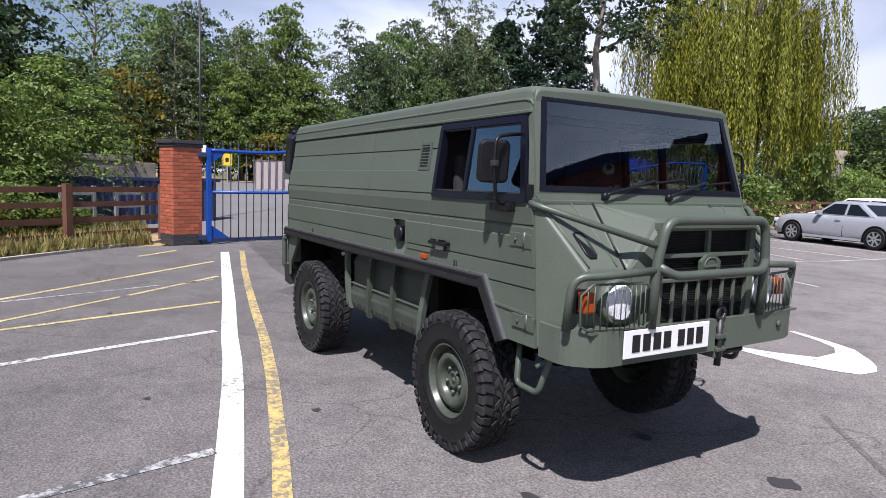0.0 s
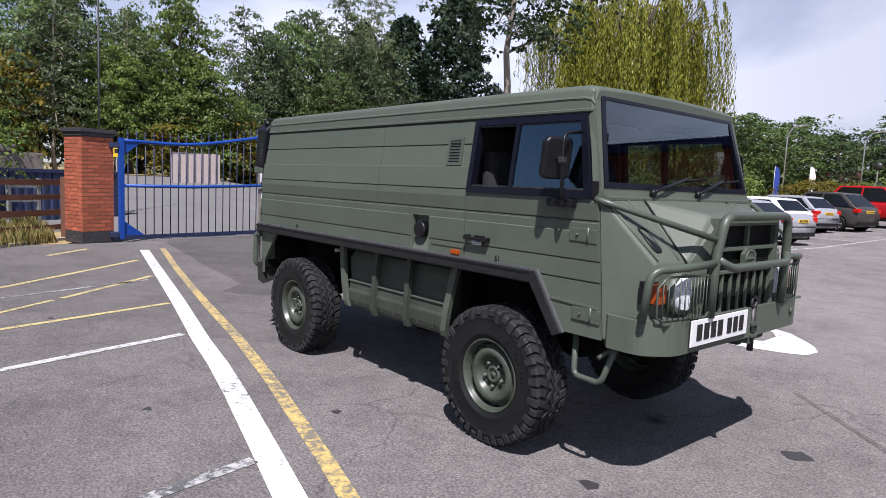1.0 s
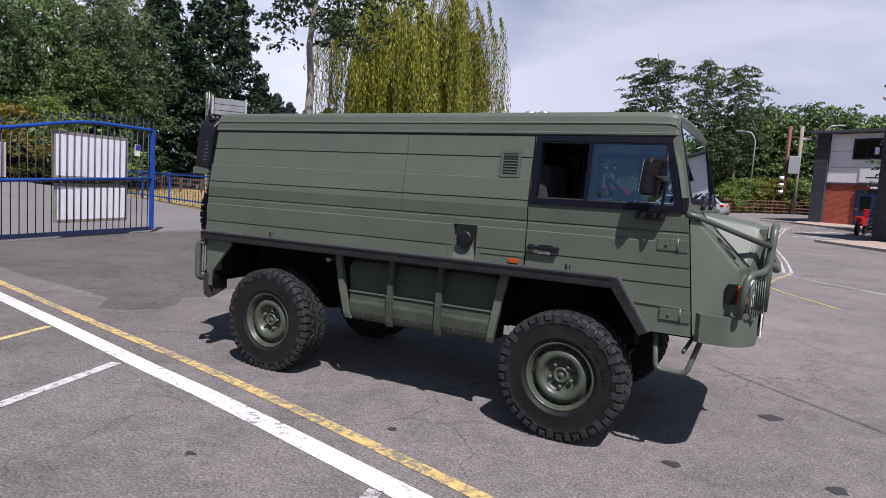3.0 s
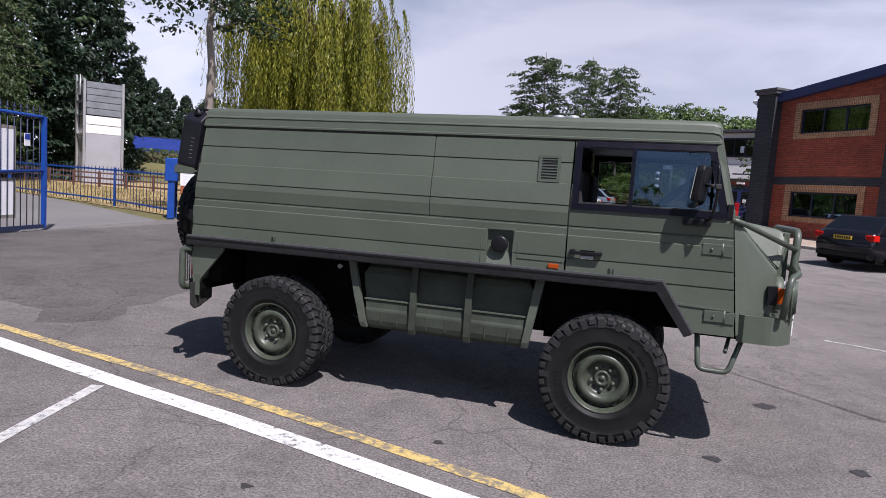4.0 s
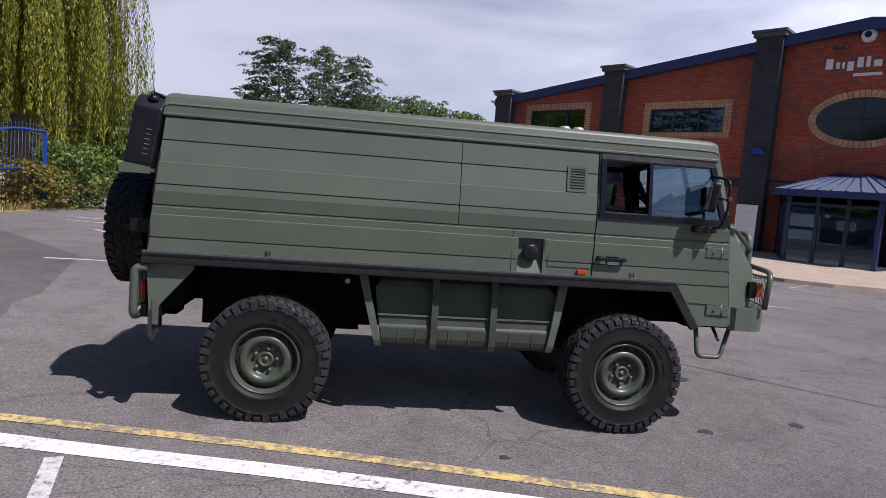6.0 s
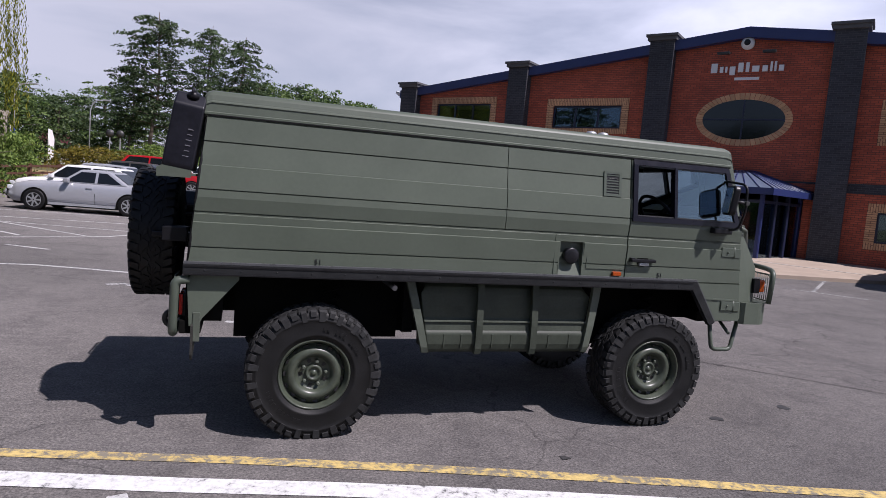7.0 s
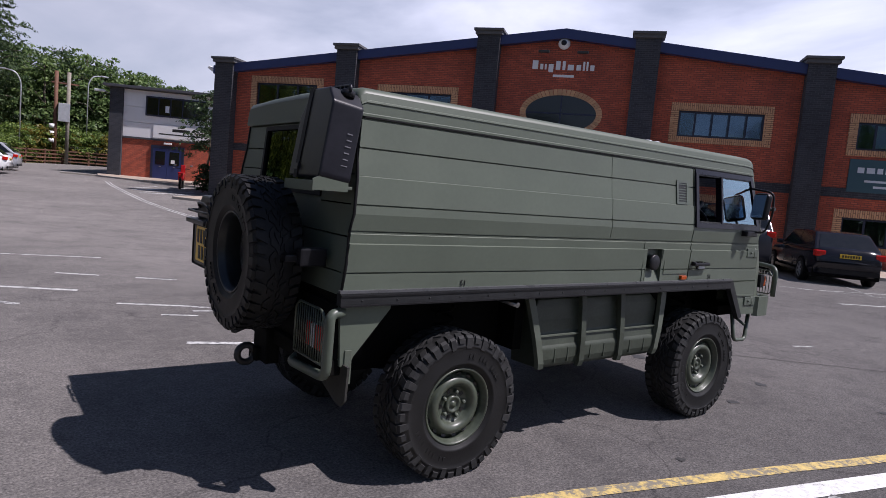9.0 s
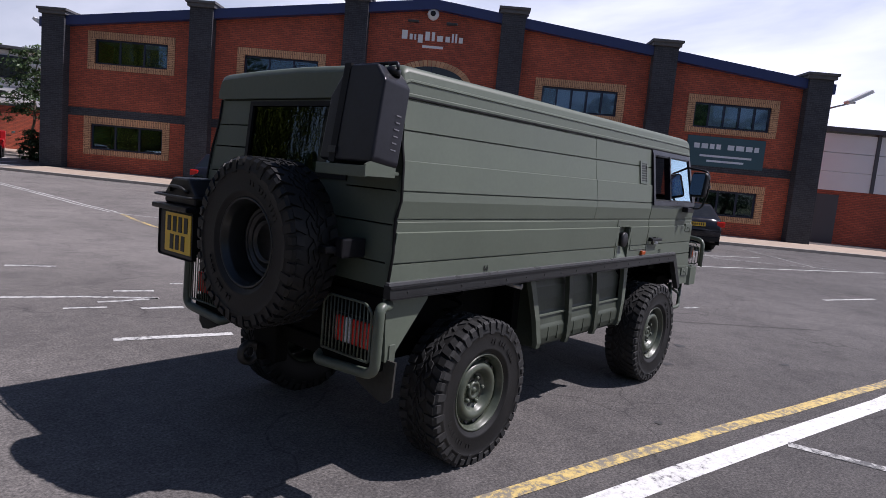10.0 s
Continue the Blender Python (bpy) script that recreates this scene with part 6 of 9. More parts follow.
# bumper halves and plate
def bumper_half(pts, z0, z1, t=0.045):
    bm = bmesh.new()
    out = smooth_path([(x, y, 0) for x, y in pts], 0.06, 4)
    o = [(p.x, p.y) for p in out]
    vs = []
    for x, y in o:
        n = Vector((x - 1.7, y * 0.35)).normalized()
        vs.append([bm.verts.new(c) for c in ((x, y, z0), (x, y, z1), (x - n.x * t, y - n.y * t, z1), (x - n.x * t, y - n.y * t, z0))])
    for a, b in zip(vs, vs[1:]):
        for k in range(4):
            bm.faces.new((a[k], a[(k + 1) % 4], b[(k + 1) % 4], b[k]))
    bm.faces.new(vs[0])
    bm.faces.new(vs[-1][::-1])
    bmesh.ops.recalc_face_normals(bm, faces=bm.faces[:])
    return bm
bp = part("front_bumper", bumper_half([(1.98, -0.825), (2.16, -0.83), (2.265, -0.70), (2.275, 0.075)], 0.742, 0.905), OLIVE, truck, "olive steel bumper")
part("bumper_top", boxes((2.04, 2.25, -0.76, 0.075, 0.893, 0.904)), OLIVE, bp)
bp2 = part("front_bumper", bumper_half([(2.275, 0.165), (2.265, 0.70), (2.20, 0.86), (1.98, 0.87)], 0.742, 0.905), OLIVE, truck, "olive steel bumper")
part("bumper_top", boxes((2.04, 2.25, 0.165, 0.82, 0.893, 0.904)), OLIVE, bp2)
part("bumper_bolt", disc_lathe([(0.02, 0.0), (0.02, 0.006), (0.006, 0.010)], "x", 14), OLIVE_TUBE, bp2).location = (2.272, 0.62, 0.835)
pl = part("number_plate", boxes((2.280, 2.288, -0.585, 0.005, 0.775, 0.905), bevel=0.003), PLATE_W, bp, "white number plate with plain bars")
for y0, y1, n in ((-0.545, -0.265, 4), (-0.235, -0.035, 3)):
    for i in range(n):
        w = (y1 - y0) / n
        part("plate_bar", boxes((2.287, 2.291, y0 + w * (i + 0.14), y0 + w * (i + 0.84), 0.802, 0.882)), INK, pl)
tow = part("tow_hitch", boxes((2.12, 2.27, 0.085, 0.155, 0.70, 0.76), (2.14, 2.285, 0.085, 0.155, 0.80, 0.825), (2.14, 2.285, 0.085, 0.155, 0.735, 0.755), bevel=0.006), OLIVE_TUBE, truck, "olive tow hitch with pin")
bm = bmesh.new()
tube(bm, [(2.265, 0.12, 0.66), (2.265, 0.12, 0.90)], 0.017, 10, 0)
tube(bm, [Vector((2.265, 0.12 + 0.03 * math.cos(a), 0.93 + 0.032 * math.sin(a))) for a in (2 * math.pi * k / 16 for k in range(17))], 0.010, 6, 0)
part("tow_pin", bm, DARK_STEEL, tow)
bm = bmesh.new()
tube(bm, [(2.10, 0.19, 0.74), (2.20, 0.19, 0.70), (2.20, 0.42, 0.70), (2.10, 0.42, 0.74)], 0.014, 8, 0.03)
part("tow_loop", bm, DARK_STEEL, tow)

# bull bar
bm = bmesh.new()
tube(bm, [(2.285, -0.415, 0.905), (2.292, -0.415, 1.19), (2.305, -0.372, 1.405), (2.305, 0.372, 1.405), (2.292, 0.415, 1.19), (2.285, 0.415, 0.905)], 0.0235, 12, 0.07)
bb = part("bull_bar", bm, OLIVE_TUBE, truck, "olive tubular bull bar")
bm = bmesh.new()
tube(bm, [(2.298, -0.410, 1.195), (2.335, -0.33, 1.150), (2.335, 0.33, 1.150), (2.298, 0.410, 1.195)], 0.0215, 12, 0.07)
part("cross_tube", bm, OLIVE_TUBE, bb)
for sg in (-1, 1):
    bm = bmesh.new()
    tube(bm, [(2.293, sg * 0.415, 1.175), (2.270, sg * 0.69, 1.160), (2.20, sg * 0.835, 1.150), (2.175, sg * 0.84, 0.905)], 0.0190, 12, 0.07)
    part("lamp_guard_tube", bm, OLIVE_TUBE, bb)
    bm = bmesh.new()
    tube(bm, [(1.855, sg * 0.815, 1.462), (1.92, sg * 0.80, 1.445), (2.292, sg * 0.420, 1.290)], 0.0160, 12, 0.05)
    part("brace_tube", bm, OLIVE_TUBE, bb)
    part("brace_plate", boxes((1.84, 1.90, sg * 0.80 - 0.012, sg * 0.80 + 0.012, 1.43, 1.485), bevel=0.004), OLIVE_TUBE, bb)
    # wire cage before the lamp
    bm = bmesh.new()
    y0, y1 = 0.435, 0.80
    cage = [(y0, 0.935), (y0, 1.095), (y0 + 0.03, 1.118), (y1 - 0.05, 1.118), (y1, 1.07), (y1, 0.935), (y1 - 0.03, 0.915), (y0 + 0.03, 0.915), (y0, 0.935)]
    cx = lambda y: 2.285 - max(0.0, y - 0.62) * 0.35
    tube(bm, [(cx(y), sg * y, z) for y, z in cage], 0.006, 6, 0)
    part("cage_frame", bm, OLIVE_TUBE, bb)
    for k in range(1, 12):
        y = y0 + (y1 - y0) * k / 12
        bm = bmesh.new()
        tube(bm, [(cx(y), sg * y, 0.918), (cx(y), sg * y, 1.112)], 0.0030, 5, 0)
        part("cage_wire", bm, OLIVE_TUBE, bb)
    # headlamp and indicator
    hl = part("headlamp", disc_lathe([(0.06, -0.05), (0.105, -0.05), (0.105, 0.012), (0.096, 0.016), (0.090, 0.010), (0.085, 0.010)], "x", 36), OLIVE, truck, "round headlamp in an olive ring")
    hl.matrix_basis = Matrix.Translation((2.195, sg * 0.545, 1.022))
    gl = bmesh.new()
    lathe(gl, [(0.088, 0.006), (0.075, 0.022), (0.05, 0.032), (0.02, 0.036), (0.001, 0.0365)], "x", 30)
    part("lens", gl, WHITE_LENS, hl, "clear fluted lens", True)
    gl = bmesh.new()
    for k in range(-5, 6):
        hgt = 0.078 * math.sqrt(max(0.01, 1 - (k / 5.8) ** 2))
        box(gl, 0.016, 0.0385 - 0.0008 * k * k, k * 0.0135 - 0.0014, k * 0.0135 + 0.0014, -hgt, hgt)
    part("lens_flute", gl, WHITE_LENS, hl)
    ind = part("indicator", boxes((2.150, 2.205, sg * 0.722 - 0.034, sg * 0.722 + 0.034, 0.980, 1.075), bevel=0.010), AMBER, truck, "amber front indicator")
    part("indicator_base", boxes((2.10, 2.152, sg * 0.722 - 0.040, sg * 0.722 + 0.040, 0.972, 1.083)), PLASTIC, ind)
    # foot step below the cab
    bm = bmesh.new()
    tube(bm, [(1.735, sg * 0.74, 0.77), (1.755, sg * 0.77, 0.54), (1.925, sg * 0.77, 0.535), (2.00, sg * 0.74, 0.78)], 0.016, 10, 0.04)
    st = part("foot_step", bm, OLIVE_TUBE, truck, "olive tubular foot step")
    bm = bmesh.new()
    tube(bm, [(1.90, sg * 0.77, 0.66), (1.95, sg * 0.55, 0.76)], 0.012, 8, 0)
    part("step_stay", bm, OLIVE_TUBE, st)
    # mirror on its black arm
    bm = bmesh.new()
    tube(bm, [(1.70, sg * 0.83, 1.452), (1.735, sg * 0.925, 1.45), (1.752, sg * 0.962, 1.60), (1.748, sg * 0.955, 1.775), (1.720, sg * 0.765, 1.800)], 0.009, 8, 0.05)
    mi = part("door_mirror", bm, PLASTIC, truck, "black mirror on a tubular arm")
    mm = Matrix.Translation((1.668, sg * 0.908, 1.656)) @ Matrix.Rotation(radians(sg * 21), 4, "Z") @ Matrix.Rotation(radians(7), 4, "Y")
    bm = bmesh.new()
    prism(bm, [(-0.062, -0.104), (0.060, -0.104), (0.078, -0.085), (0.080, 0.085), (0.062, 0.108), (-0.056, 0.108), (-0.078, 0.085), (-0.080, -0.085)], -0.026, 0.022, "x")
    bmesh.ops.transform(bm, matrix=mm, verts=bm.verts[:])
    mc = part("mirror_case", bm, PLASTIC, mi)
    bv = mc.modifiers.new("bevel", "BEVEL")
    bv.width, bv.segments, bv.limit_method, bv.angle_limit = 0.014, 3, "ANGLE", radians(25)
    bm = bmesh.new()
    tube(bm, [mm @ Vector((0.02, 0, 0)), (1.750, sg * 0.960, 1.645)], 0.011, 8, 0)
    part("mirror_stalk", bm, DARK_STEEL, mi)
    bm = bmesh.new()
    box(bm, -0.031, -0.0265, -0.064, 0.064, -0.09, 0.09, mm)
    part("mirror_face", bm, MIRROR, mi)
    part("arm_foot", boxes((1.585, 1.745, sg * 0.838 - 0.03, sg * 0.838 + 0.03, 1.412, 1.455), bevel=0.01), PLASTIC, mi)
    part("arm_clamp", boxes((1.735, 1.767, sg * 0.960 - 0.016, sg * 0.960 + 0.016, 1.630, 1.660), bevel=0.006), DARK_STEEL, mi)
    part("quarter_bracket", boxes((1.828, 1.862, sg * 0.812 - 0.012, sg * 0.812 + 0.012, 1.46, 1.55), bevel=0.005), PLASTIC, truck)

# ---- wheels ----
TR = 0.410     # tyre radius


def tyre_bm():
    bm = bmesh.new()
    prof = [(0.205, -0.095), (0.222, -0.108), (0.240, -0.117), (0.246, -0.123), (0.253, -0.120), (0.315, -0.129), (0.338, -0.128), (0.343, -0.132), (0.349, -0.127), (0.360, -0.126), (0.382, -0.119), (0.395, -0.100), (0.401, -0.075), (0.402, 0.0), (0.401, 0.075), (0.395, 0.100), (0.382, 0.119), (0.360, 0.126), (0.315, 0.129), (0.253, 0.120), (0.222, 0.108), (0.205, 0.095), (0.198, 0.0)]
    lathe(bm, prof + prof[:1], "y", 72)
    bmesh.ops.remove_doubles(bm, verts=bm.verts[:], dist=0.0004)
    bmesh.ops.recalc_face_normals(bm, faces=bm.faces[:])
    return bm


def lug(bm, a, y, wa, wy, skew, r0, r1, sgy=1):
    """One tread block at angle a: wa radians wide, wy metres across."""
    vs = []
    for r, k in ((r0, 1.0), (r1, 0.86)):
        for da, dy in ((-1, -1), (1, -1), (1, 1), (-1, 1)):
            yy = y + dy * wy * 0.5 * k
            aa = a + da * wa * 0.5 * k + skew * dy
            vs.append(bm.verts.new((r * math.cos(aa), yy, r * math.sin(aa))))
    for q in ((4, 5, 6, 7), (0, 1, 5, 4), (1, 2, 6, 5), (2, 3, 7, 6), (3, 0, 4, 7)):
        bm.faces.new([vs[i] for i in q])


def tread_bm():
    """Chunky shoulder blocks that run down the sidewall, and two interlocking middle rows."""
    bm = bmesh.new()
    n = 42
    st = math.pi / n
    rt = random.Random(5)
    for k in range(n):
        a = 2 * math.pi * k / n
        for sg in (-1, 1):
            o = a + (st if sg > 0 else 0)
            long = k % 2 == 0
            lug(bm, o, sg * (0.088 if long else 0.092), 0.114, 0.066 if long else 0.050, sg * 0.022 + rt.uniform(-0.012, 0.012), 0.388, TR - rt.uniform(0, 0.002))
            low = (0.338 if long else 0.364) + rt.uniform(-0.004, 0.004)
            wid = rt.uniform(0.040, 0.054)
            vs = []
            for r, y in ((TR - 0.005, 0.116), (0.392, 0.1295), (low, 0.1330)):
                for da in (-wid, wid):
                    vs.append(bm.verts.new((r * math.cos(o + da), sg * y, r * math.sin(o + da))))
            for r, y in ((0.394, 0.098), (0.380, 0.114), (low - 0.004, 0.122)):
                for da in (-wid - 0.006, wid + 0.006):
                    vs.append(bm.verts.new((r * math.cos(o + da), sg * y, r * math.sin(o + da))))
            for q in ((0, 1, 3, 2), (2, 3, 5, 4), (0, 2, 8, 6), (2, 4, 10, 8), (1, 7, 9, 3), (3, 9, 11, 5), (4, 5, 11, 10), (0, 6, 7, 1)):
                bm.faces.new([vs[i] for i in q])
            lug(bm, o + st * 0.9, sg * (0.036 if long else 0.030), 0.088, 0.034, -sg * 0.040 * (1 if long else -0.6), 0.388, TR - 0.001)
            lug(bm, o + st * 1.9, sg * 0.014, 0.060, 0.022, sg * 0.05, 0.388, TR - 0.001)
    bmesh.ops.recalc_face_normals(bm, faces=bm.faces[:])
    return bm


def make_wheel(spare=False):
    """Wheel whose outer face looks to -y."""
    root = new("wheel")
    t = part("tyre", tyre_bm(), TYRE, root, "knobbly black all-terrain tyre")
    part("tread", tread_bm(), TYRE if spare else TREAD, t, "chunky tread blocks" if spare else "dusty chunky tread blocks")
    bar = None
    for a0 in (0.5, 3.5):
        for k in (0, 1, 2, 3, 5, 6, 7, 9, 10):
            m = Matrix.Rotation(-(a0 + 0.092 * k), 4, "Y") @ Matrix.Translation((0.292, -0.1268, 0))
            if bar is None:
                bar = part("writing_bar", boxes((-0.013, 0.013, -0.002, 0.004, -0.008, 0.008)), TYRE, t)
                bar.matrix_basis = m
            else:
                share("writing_bar", bar, t, m)
    rim_prof = [(0.214, -0.096), (0.219, -0.106), (0.212, -0.111), (0.205, -0.106), (0.203, -0.092), (0.193, -0.082), (0.190, -0.066), (0.188, -0.045), (0.187, -0.034)]
    bm = bmesh.new()
    lathe(bm, rim_prof, "y", 64)
    lathe(bm, [(0.214, 0.10), (0.19, 0.09), (0.187, 0.0), (0.187, -0.034)], "y", 64)
    bmesh.ops.recalc_face_normals(bm, faces=bm.faces[:])
    part("rim", bm, SPARE_RIM if spare else WHEEL_OLIVE, root, "black steel rim" if spare else "olive steel rim")
    if spare:
        # dark disc added in the open hub, the hollow's shade put into its colour
        part("hollow_disc", disc_lathe([(0.001, 0.02), (0.178, 0.02), (0.178, 0.05), (0.001, 0.05)], "y", 28), SPARE_RIM, root)
        for r in (0.10, 0.145, 0.168):
            part("rim_ring", disc_lathe([(r - 0.012, 0.02), (r - 0.006, 0.004), (r + 0.006, 0.004), (r + 0.012, 0.02)], "y", 40), SPARE_RIM, root)
        return root
    bm = bmesh.new()
    lathe(bm, [(0.187, -0.034), (0.185, -0.046), (0.168, -0.052), (0.163, -0.064), (0.154, -0.075), (0.140, -0.080), (0.124, -0.077), (0.111, -0.064), (0.104, -0.044), (0.097, -0.036), (0.050, -0.036)], "y", 64)
    bmesh.ops.recalc_face_normals(bm, faces=bm.faces[:])
    dc = part("wheel_disc", bm, WHEEL_OLIVE, root, "olive wheel disc")
    dc.location = (0, -0.014, 0)
    part("hub", disc_lathe([(0.052, -0.030), (0.052, -0.050), (0.046, -0.056), (0.036, -0.056), (0.032, -0.046), (0.018, -0.046), (0.016, -0.054), (0.004, -0.056)], "y", 28), WHEEL_OLIVE, dc)
    for k in range(15):
        a = 2 * math.pi * (k + 0.5) / 15
        bm = bmesh.new()
        m = Matrix.Rotation(-a, 4, "Y") @ Matrix.Translation((0.1750, -0.0508, 0)) @ Matrix.Rotation(radians(-19), 4, "Z")
        prism(bm, [(0.0105 * math.cos(b), 0.0165 * math.sin(b)) for b in (2 * math.pi * j / 12 for j in range(12))], -0.0030, 0.003)
        bmesh.ops.transform(bm, matrix=m, verts=bm.verts[:])
        part("disc_hole", bm, INK, dc)
    for k in range(5):
        a = 2 * math.pi * k / 5 + 0.09
        nut = part("wheel_nut", disc_lathe([(0.012, -0.030), (0.012, -0.056), (0.007, -0.062)], "y", 6), OLIVE_WORN, dc)
        nut.location = (0.072 * math.cos(a), 0, 0.072 * math.sin(a))
        b2_ = bmesh.new()
        m = Matrix.Rotation(-(a + 0.63), 4, "Y") @ Matrix.Translation((0.078, -0.0365, 0))
        prism(b2_, [(-0.012, -0.008), (0.012, -0.013), (0.012, 0.013), (-0.012, 0.008)], -0.002, 0.002)
        bmesh.ops.transform(b2_, matrix=m, verts=b2_.verts[:])
        part("hub_notch", b2_, INK, dc)
    return root


def join_to(root, parent, m):
    root.parent = parent
    root.matrix_basis = m


w0 = make_wheel()
join_to(w0, truck, Matrix.Translation((-1.2, -0.735, 0.404)))
for x, y, turn, zz in ((1.2, -0.735, 25, 0.400), (-1.2, 0.735, 180, 0.404), (1.2, 0.735, 180, 0.400)):
    c = copy_thing(w0, Matrix.Translation((x, y, zz)) @ Matrix.Rotation(radians(turn), 4, "Z" if turn == 180 else "Y"))
sp = make_wheel(True)
join_to(sp, truck, Matrix.Translation((-2.165, -0.165, 1.170)) @ Matrix.Rotation(radians(-90), 4, "Z"))
sp.name = "spare_wheel"
bk = part("spare_bracket", boxes((-2.14, -1.93, -0.20, -0.11, 1.14, 1.21), (-2.14, -2.115, -0.30, 0.0, 1.03, 1.33), bevel=0.008), CHASSIS, truck, "black spare wheel carrier")
part("catch_arm", boxes((-2.16, -1.94, -0.62, -0.55, 1.178, 1.212), bevel=0.008), PLASTIC, bk)
part("catch", boxes((-2.10, -1.96, -0.66, -0.60, 1.16, 1.25), bevel=0.01), PLASTIC, bk)

# rear lamps in wire cages, guard tubes, hitch, plate
for sg in (-1, 1):
    bm = bmesh.new()
    tube(bm, [(-1.93, sg * 0.805, 0.962), (-2.005, sg * 0.825, 0.958), (-2.010, sg * 0.825, 0.652), (-2.010, sg * 0.42, 0.628), (-1.95, sg * 0.40, 0.66)], 0.025, 12, 0.06)
    gt = part("rear_guard_tube", bm, OLIVE_TUBE, truck, "olive rear guard tube")
    la = part("rear_lamp", boxes((-1.965, -1.925, sg * 0.62 - 0.135, sg * 0.62 + 0.135, 0.735, 0.875), bevel=0.008), PLASTIC, truck, "rear lamp cluster")
    for yy, c in ((0.720, RED_LENS), (0.656, RED_LENS), (0.600, WHITE_LENS), (0.545, RED_LENS)):
        part("lens", boxes((-1.985, -1.965, sg * yy - (0.03 if c is not WHITE_LENS else 0.018), sg * yy + (0.03 if c is not WHITE_LENS else 0.018), 0.745, 0.865), bevel=0.004), c, la)
    bm = bmesh.new()
    y0, y1 = 0.455, 0.785
    tube(bm, [(-2.012, sg * y, z) for y, z in ((y0, 0.70), (y0, 0.93), (y0 + 0.04, 0.965), (y1 - 0.04, 0.965), (y1, 0.93), (y1, 0.70), (y0, 0.70))], 0.0065, 6, 0.02)
    part("cage_frame", bm, OLIVE_TUBE, gt)
    for k in range(1, 13):
        y = y0 + (y1 - y0) * k / 13
        bm = bmesh.new()
        tube(bm, [(-2.012, sg * y, 0.70), (-2.012, sg * y, 0.96)], 0.0038, 5, 0)
        part("cage_wire", bm, OLIVE_TUBE, gt)
part("rear_crossmember", boxes((-1.98, -1.86, -0.78, 0.78, 0.64, 0.72), (-1.95, -1.90, -0.78, 0.78, 0.72, 0.99), bevel=0.008), CHASSIS, truck)
hk = part("tow_hook", boxes((-2.02, -1.94, -0.10, 0.10, 0.52, 0.72), (-2.05, -1.98, -0.02, 0.09, 0.52, 0.60), bevel=0.01), CHASSIS, truck, "black tow hitch")
bm = bmesh.new()
tube(bm, [Vector((-2.085 + 0.050 * math.cos(a), 0.035, 0.556 + 0.050 * math.sin(a))) for a in (2 * math.pi * k / 18 for k in range(19))], 0.02, 8, 0)
part("hook_ring", bm, DARK_STEEL, hk)
rp = part("rear_number_plate", boxes((-2.176, -2.160, 0.475, 0.865, 0.968, 1.240), bevel=0.022), PLASTIC, truck, "yellow square number plate with plain bars on black backing")
part("plate_face", boxes((-2.181, -2.176, 0.500, 0.785, 1.000, 1.222)), PLATE_Y, rp)
for y0, y1, n, za, zb in ((0.520, 0.768, 4, 1.118, 1.205), (0.550, 0.735, 3, 1.016, 1.100)):
    for i in range(n):
        w = (y1 - y0) / n
        part("plate_bar", boxes((-2.184, -2.180, y0 + w * (i + 0.2), y0 + w * (i + 0.8), za, zb)), INK, rp)
part("plate_lamp_hood", boxes((-2.235, -1.98, 0.46, 0.850, 1.242, 1.272), bevel=0.010), PLASTIC, rp, "black hood over the plate")
part("carrier_stem", boxes((-2.16, -1.94, 0.60, 0.68, 0.99, 1.24), bevel=0.006), PLASTIC, rp)
bm = bmesh.new()
tube(bm, [(-1.96, 0.44, 1.322), (-2.225, 0.46, 1.322), (-2.225, 0.85, 1.322), (-1.96, 0.87, 1.322)], 0.008, 7, 0.04)
part("shelf_rim", bm, DARK_STEEL, rp, "bent dark steel rim")
bm = bmesh.new()
prism(bm, [(0.48, 1.272), (0.83, 1.272), (0.83, 1.335), (0.74, 1.425), (0.57, 1.425), (0.48, 1.335)], -2.17, -1.97, "x")
tr = part("tool_roll", bm, PLASTIC, rp, "black moulded case on the rear shelf")
bv = tr.modifiers.new("bevel", "BEVEL")
bv.width, bv.segments = 0.014, 2
bm = bmesh.new()
tube(bm, [(-2.175, 0.56, 1.345), (-2.20, 0.60, 1.375), (-2.20, 0.71, 1.375), (-2.175, 0.75, 1.345)], 0.009, 7, 0.03)
part("grip", bm, DARK_STEEL, rp)

# jerry can strapped in its holder, a thing of its own that rides on the truck
jc = thing("jerry_can", "scuffed black jerry can strapped to the truck's rear corner", "jerry can", at=Matrix.Translation((-2.025, -0.615, 1.565)) @ Matrix.Rotation(radians(8), 4, "Y"))
bm = bmesh.new()
prism(bm, [(-0.165, 0.0), (0.165, 0.0), (0.172, 0.02), (0.166, 0.29), (0.085, 0.43), (-0.10, 0.43), (-0.168, 0.36), (-0.174, 0.02)], -0.090, 0.075, "x")
jb = part("body", bm, JERRY, jc)
bv = jb.modifiers.new("bevel", "BEVEL")
bv.width, bv.segments, bv.limit_method, bv.angle_limit = 0.036, 4, "ANGLE", radians(25)
for yy in (-0.045, 0.0, 0.045):
    bm = bmesh.new()
    tube(bm, [(-0.005, yy - 0.10, 0.425), (-0.005, yy - 0.095, 0.455), (-0.005, yy + 0.06, 0.455), (-0.005, yy + 0.065, 0.425)], 0.009, 6, 0.02)
    part("handle", bm, JERRY, jc)
part("cap", disc_lathe([(0.03, 0), (0.034, 0.0), (0.034, 0.03), (0.02, 0.038)], "z", 14), PLASTIC, jc).location = (0, -0.115, 0.40)
strap = bmesh.new()
box(strap, -0.094, -0.087, 0.06, 0.10, -0.01, 0.43)
box(strap, -0.094, 0.08, 0.06, 0.10, 0.428, 0.435)
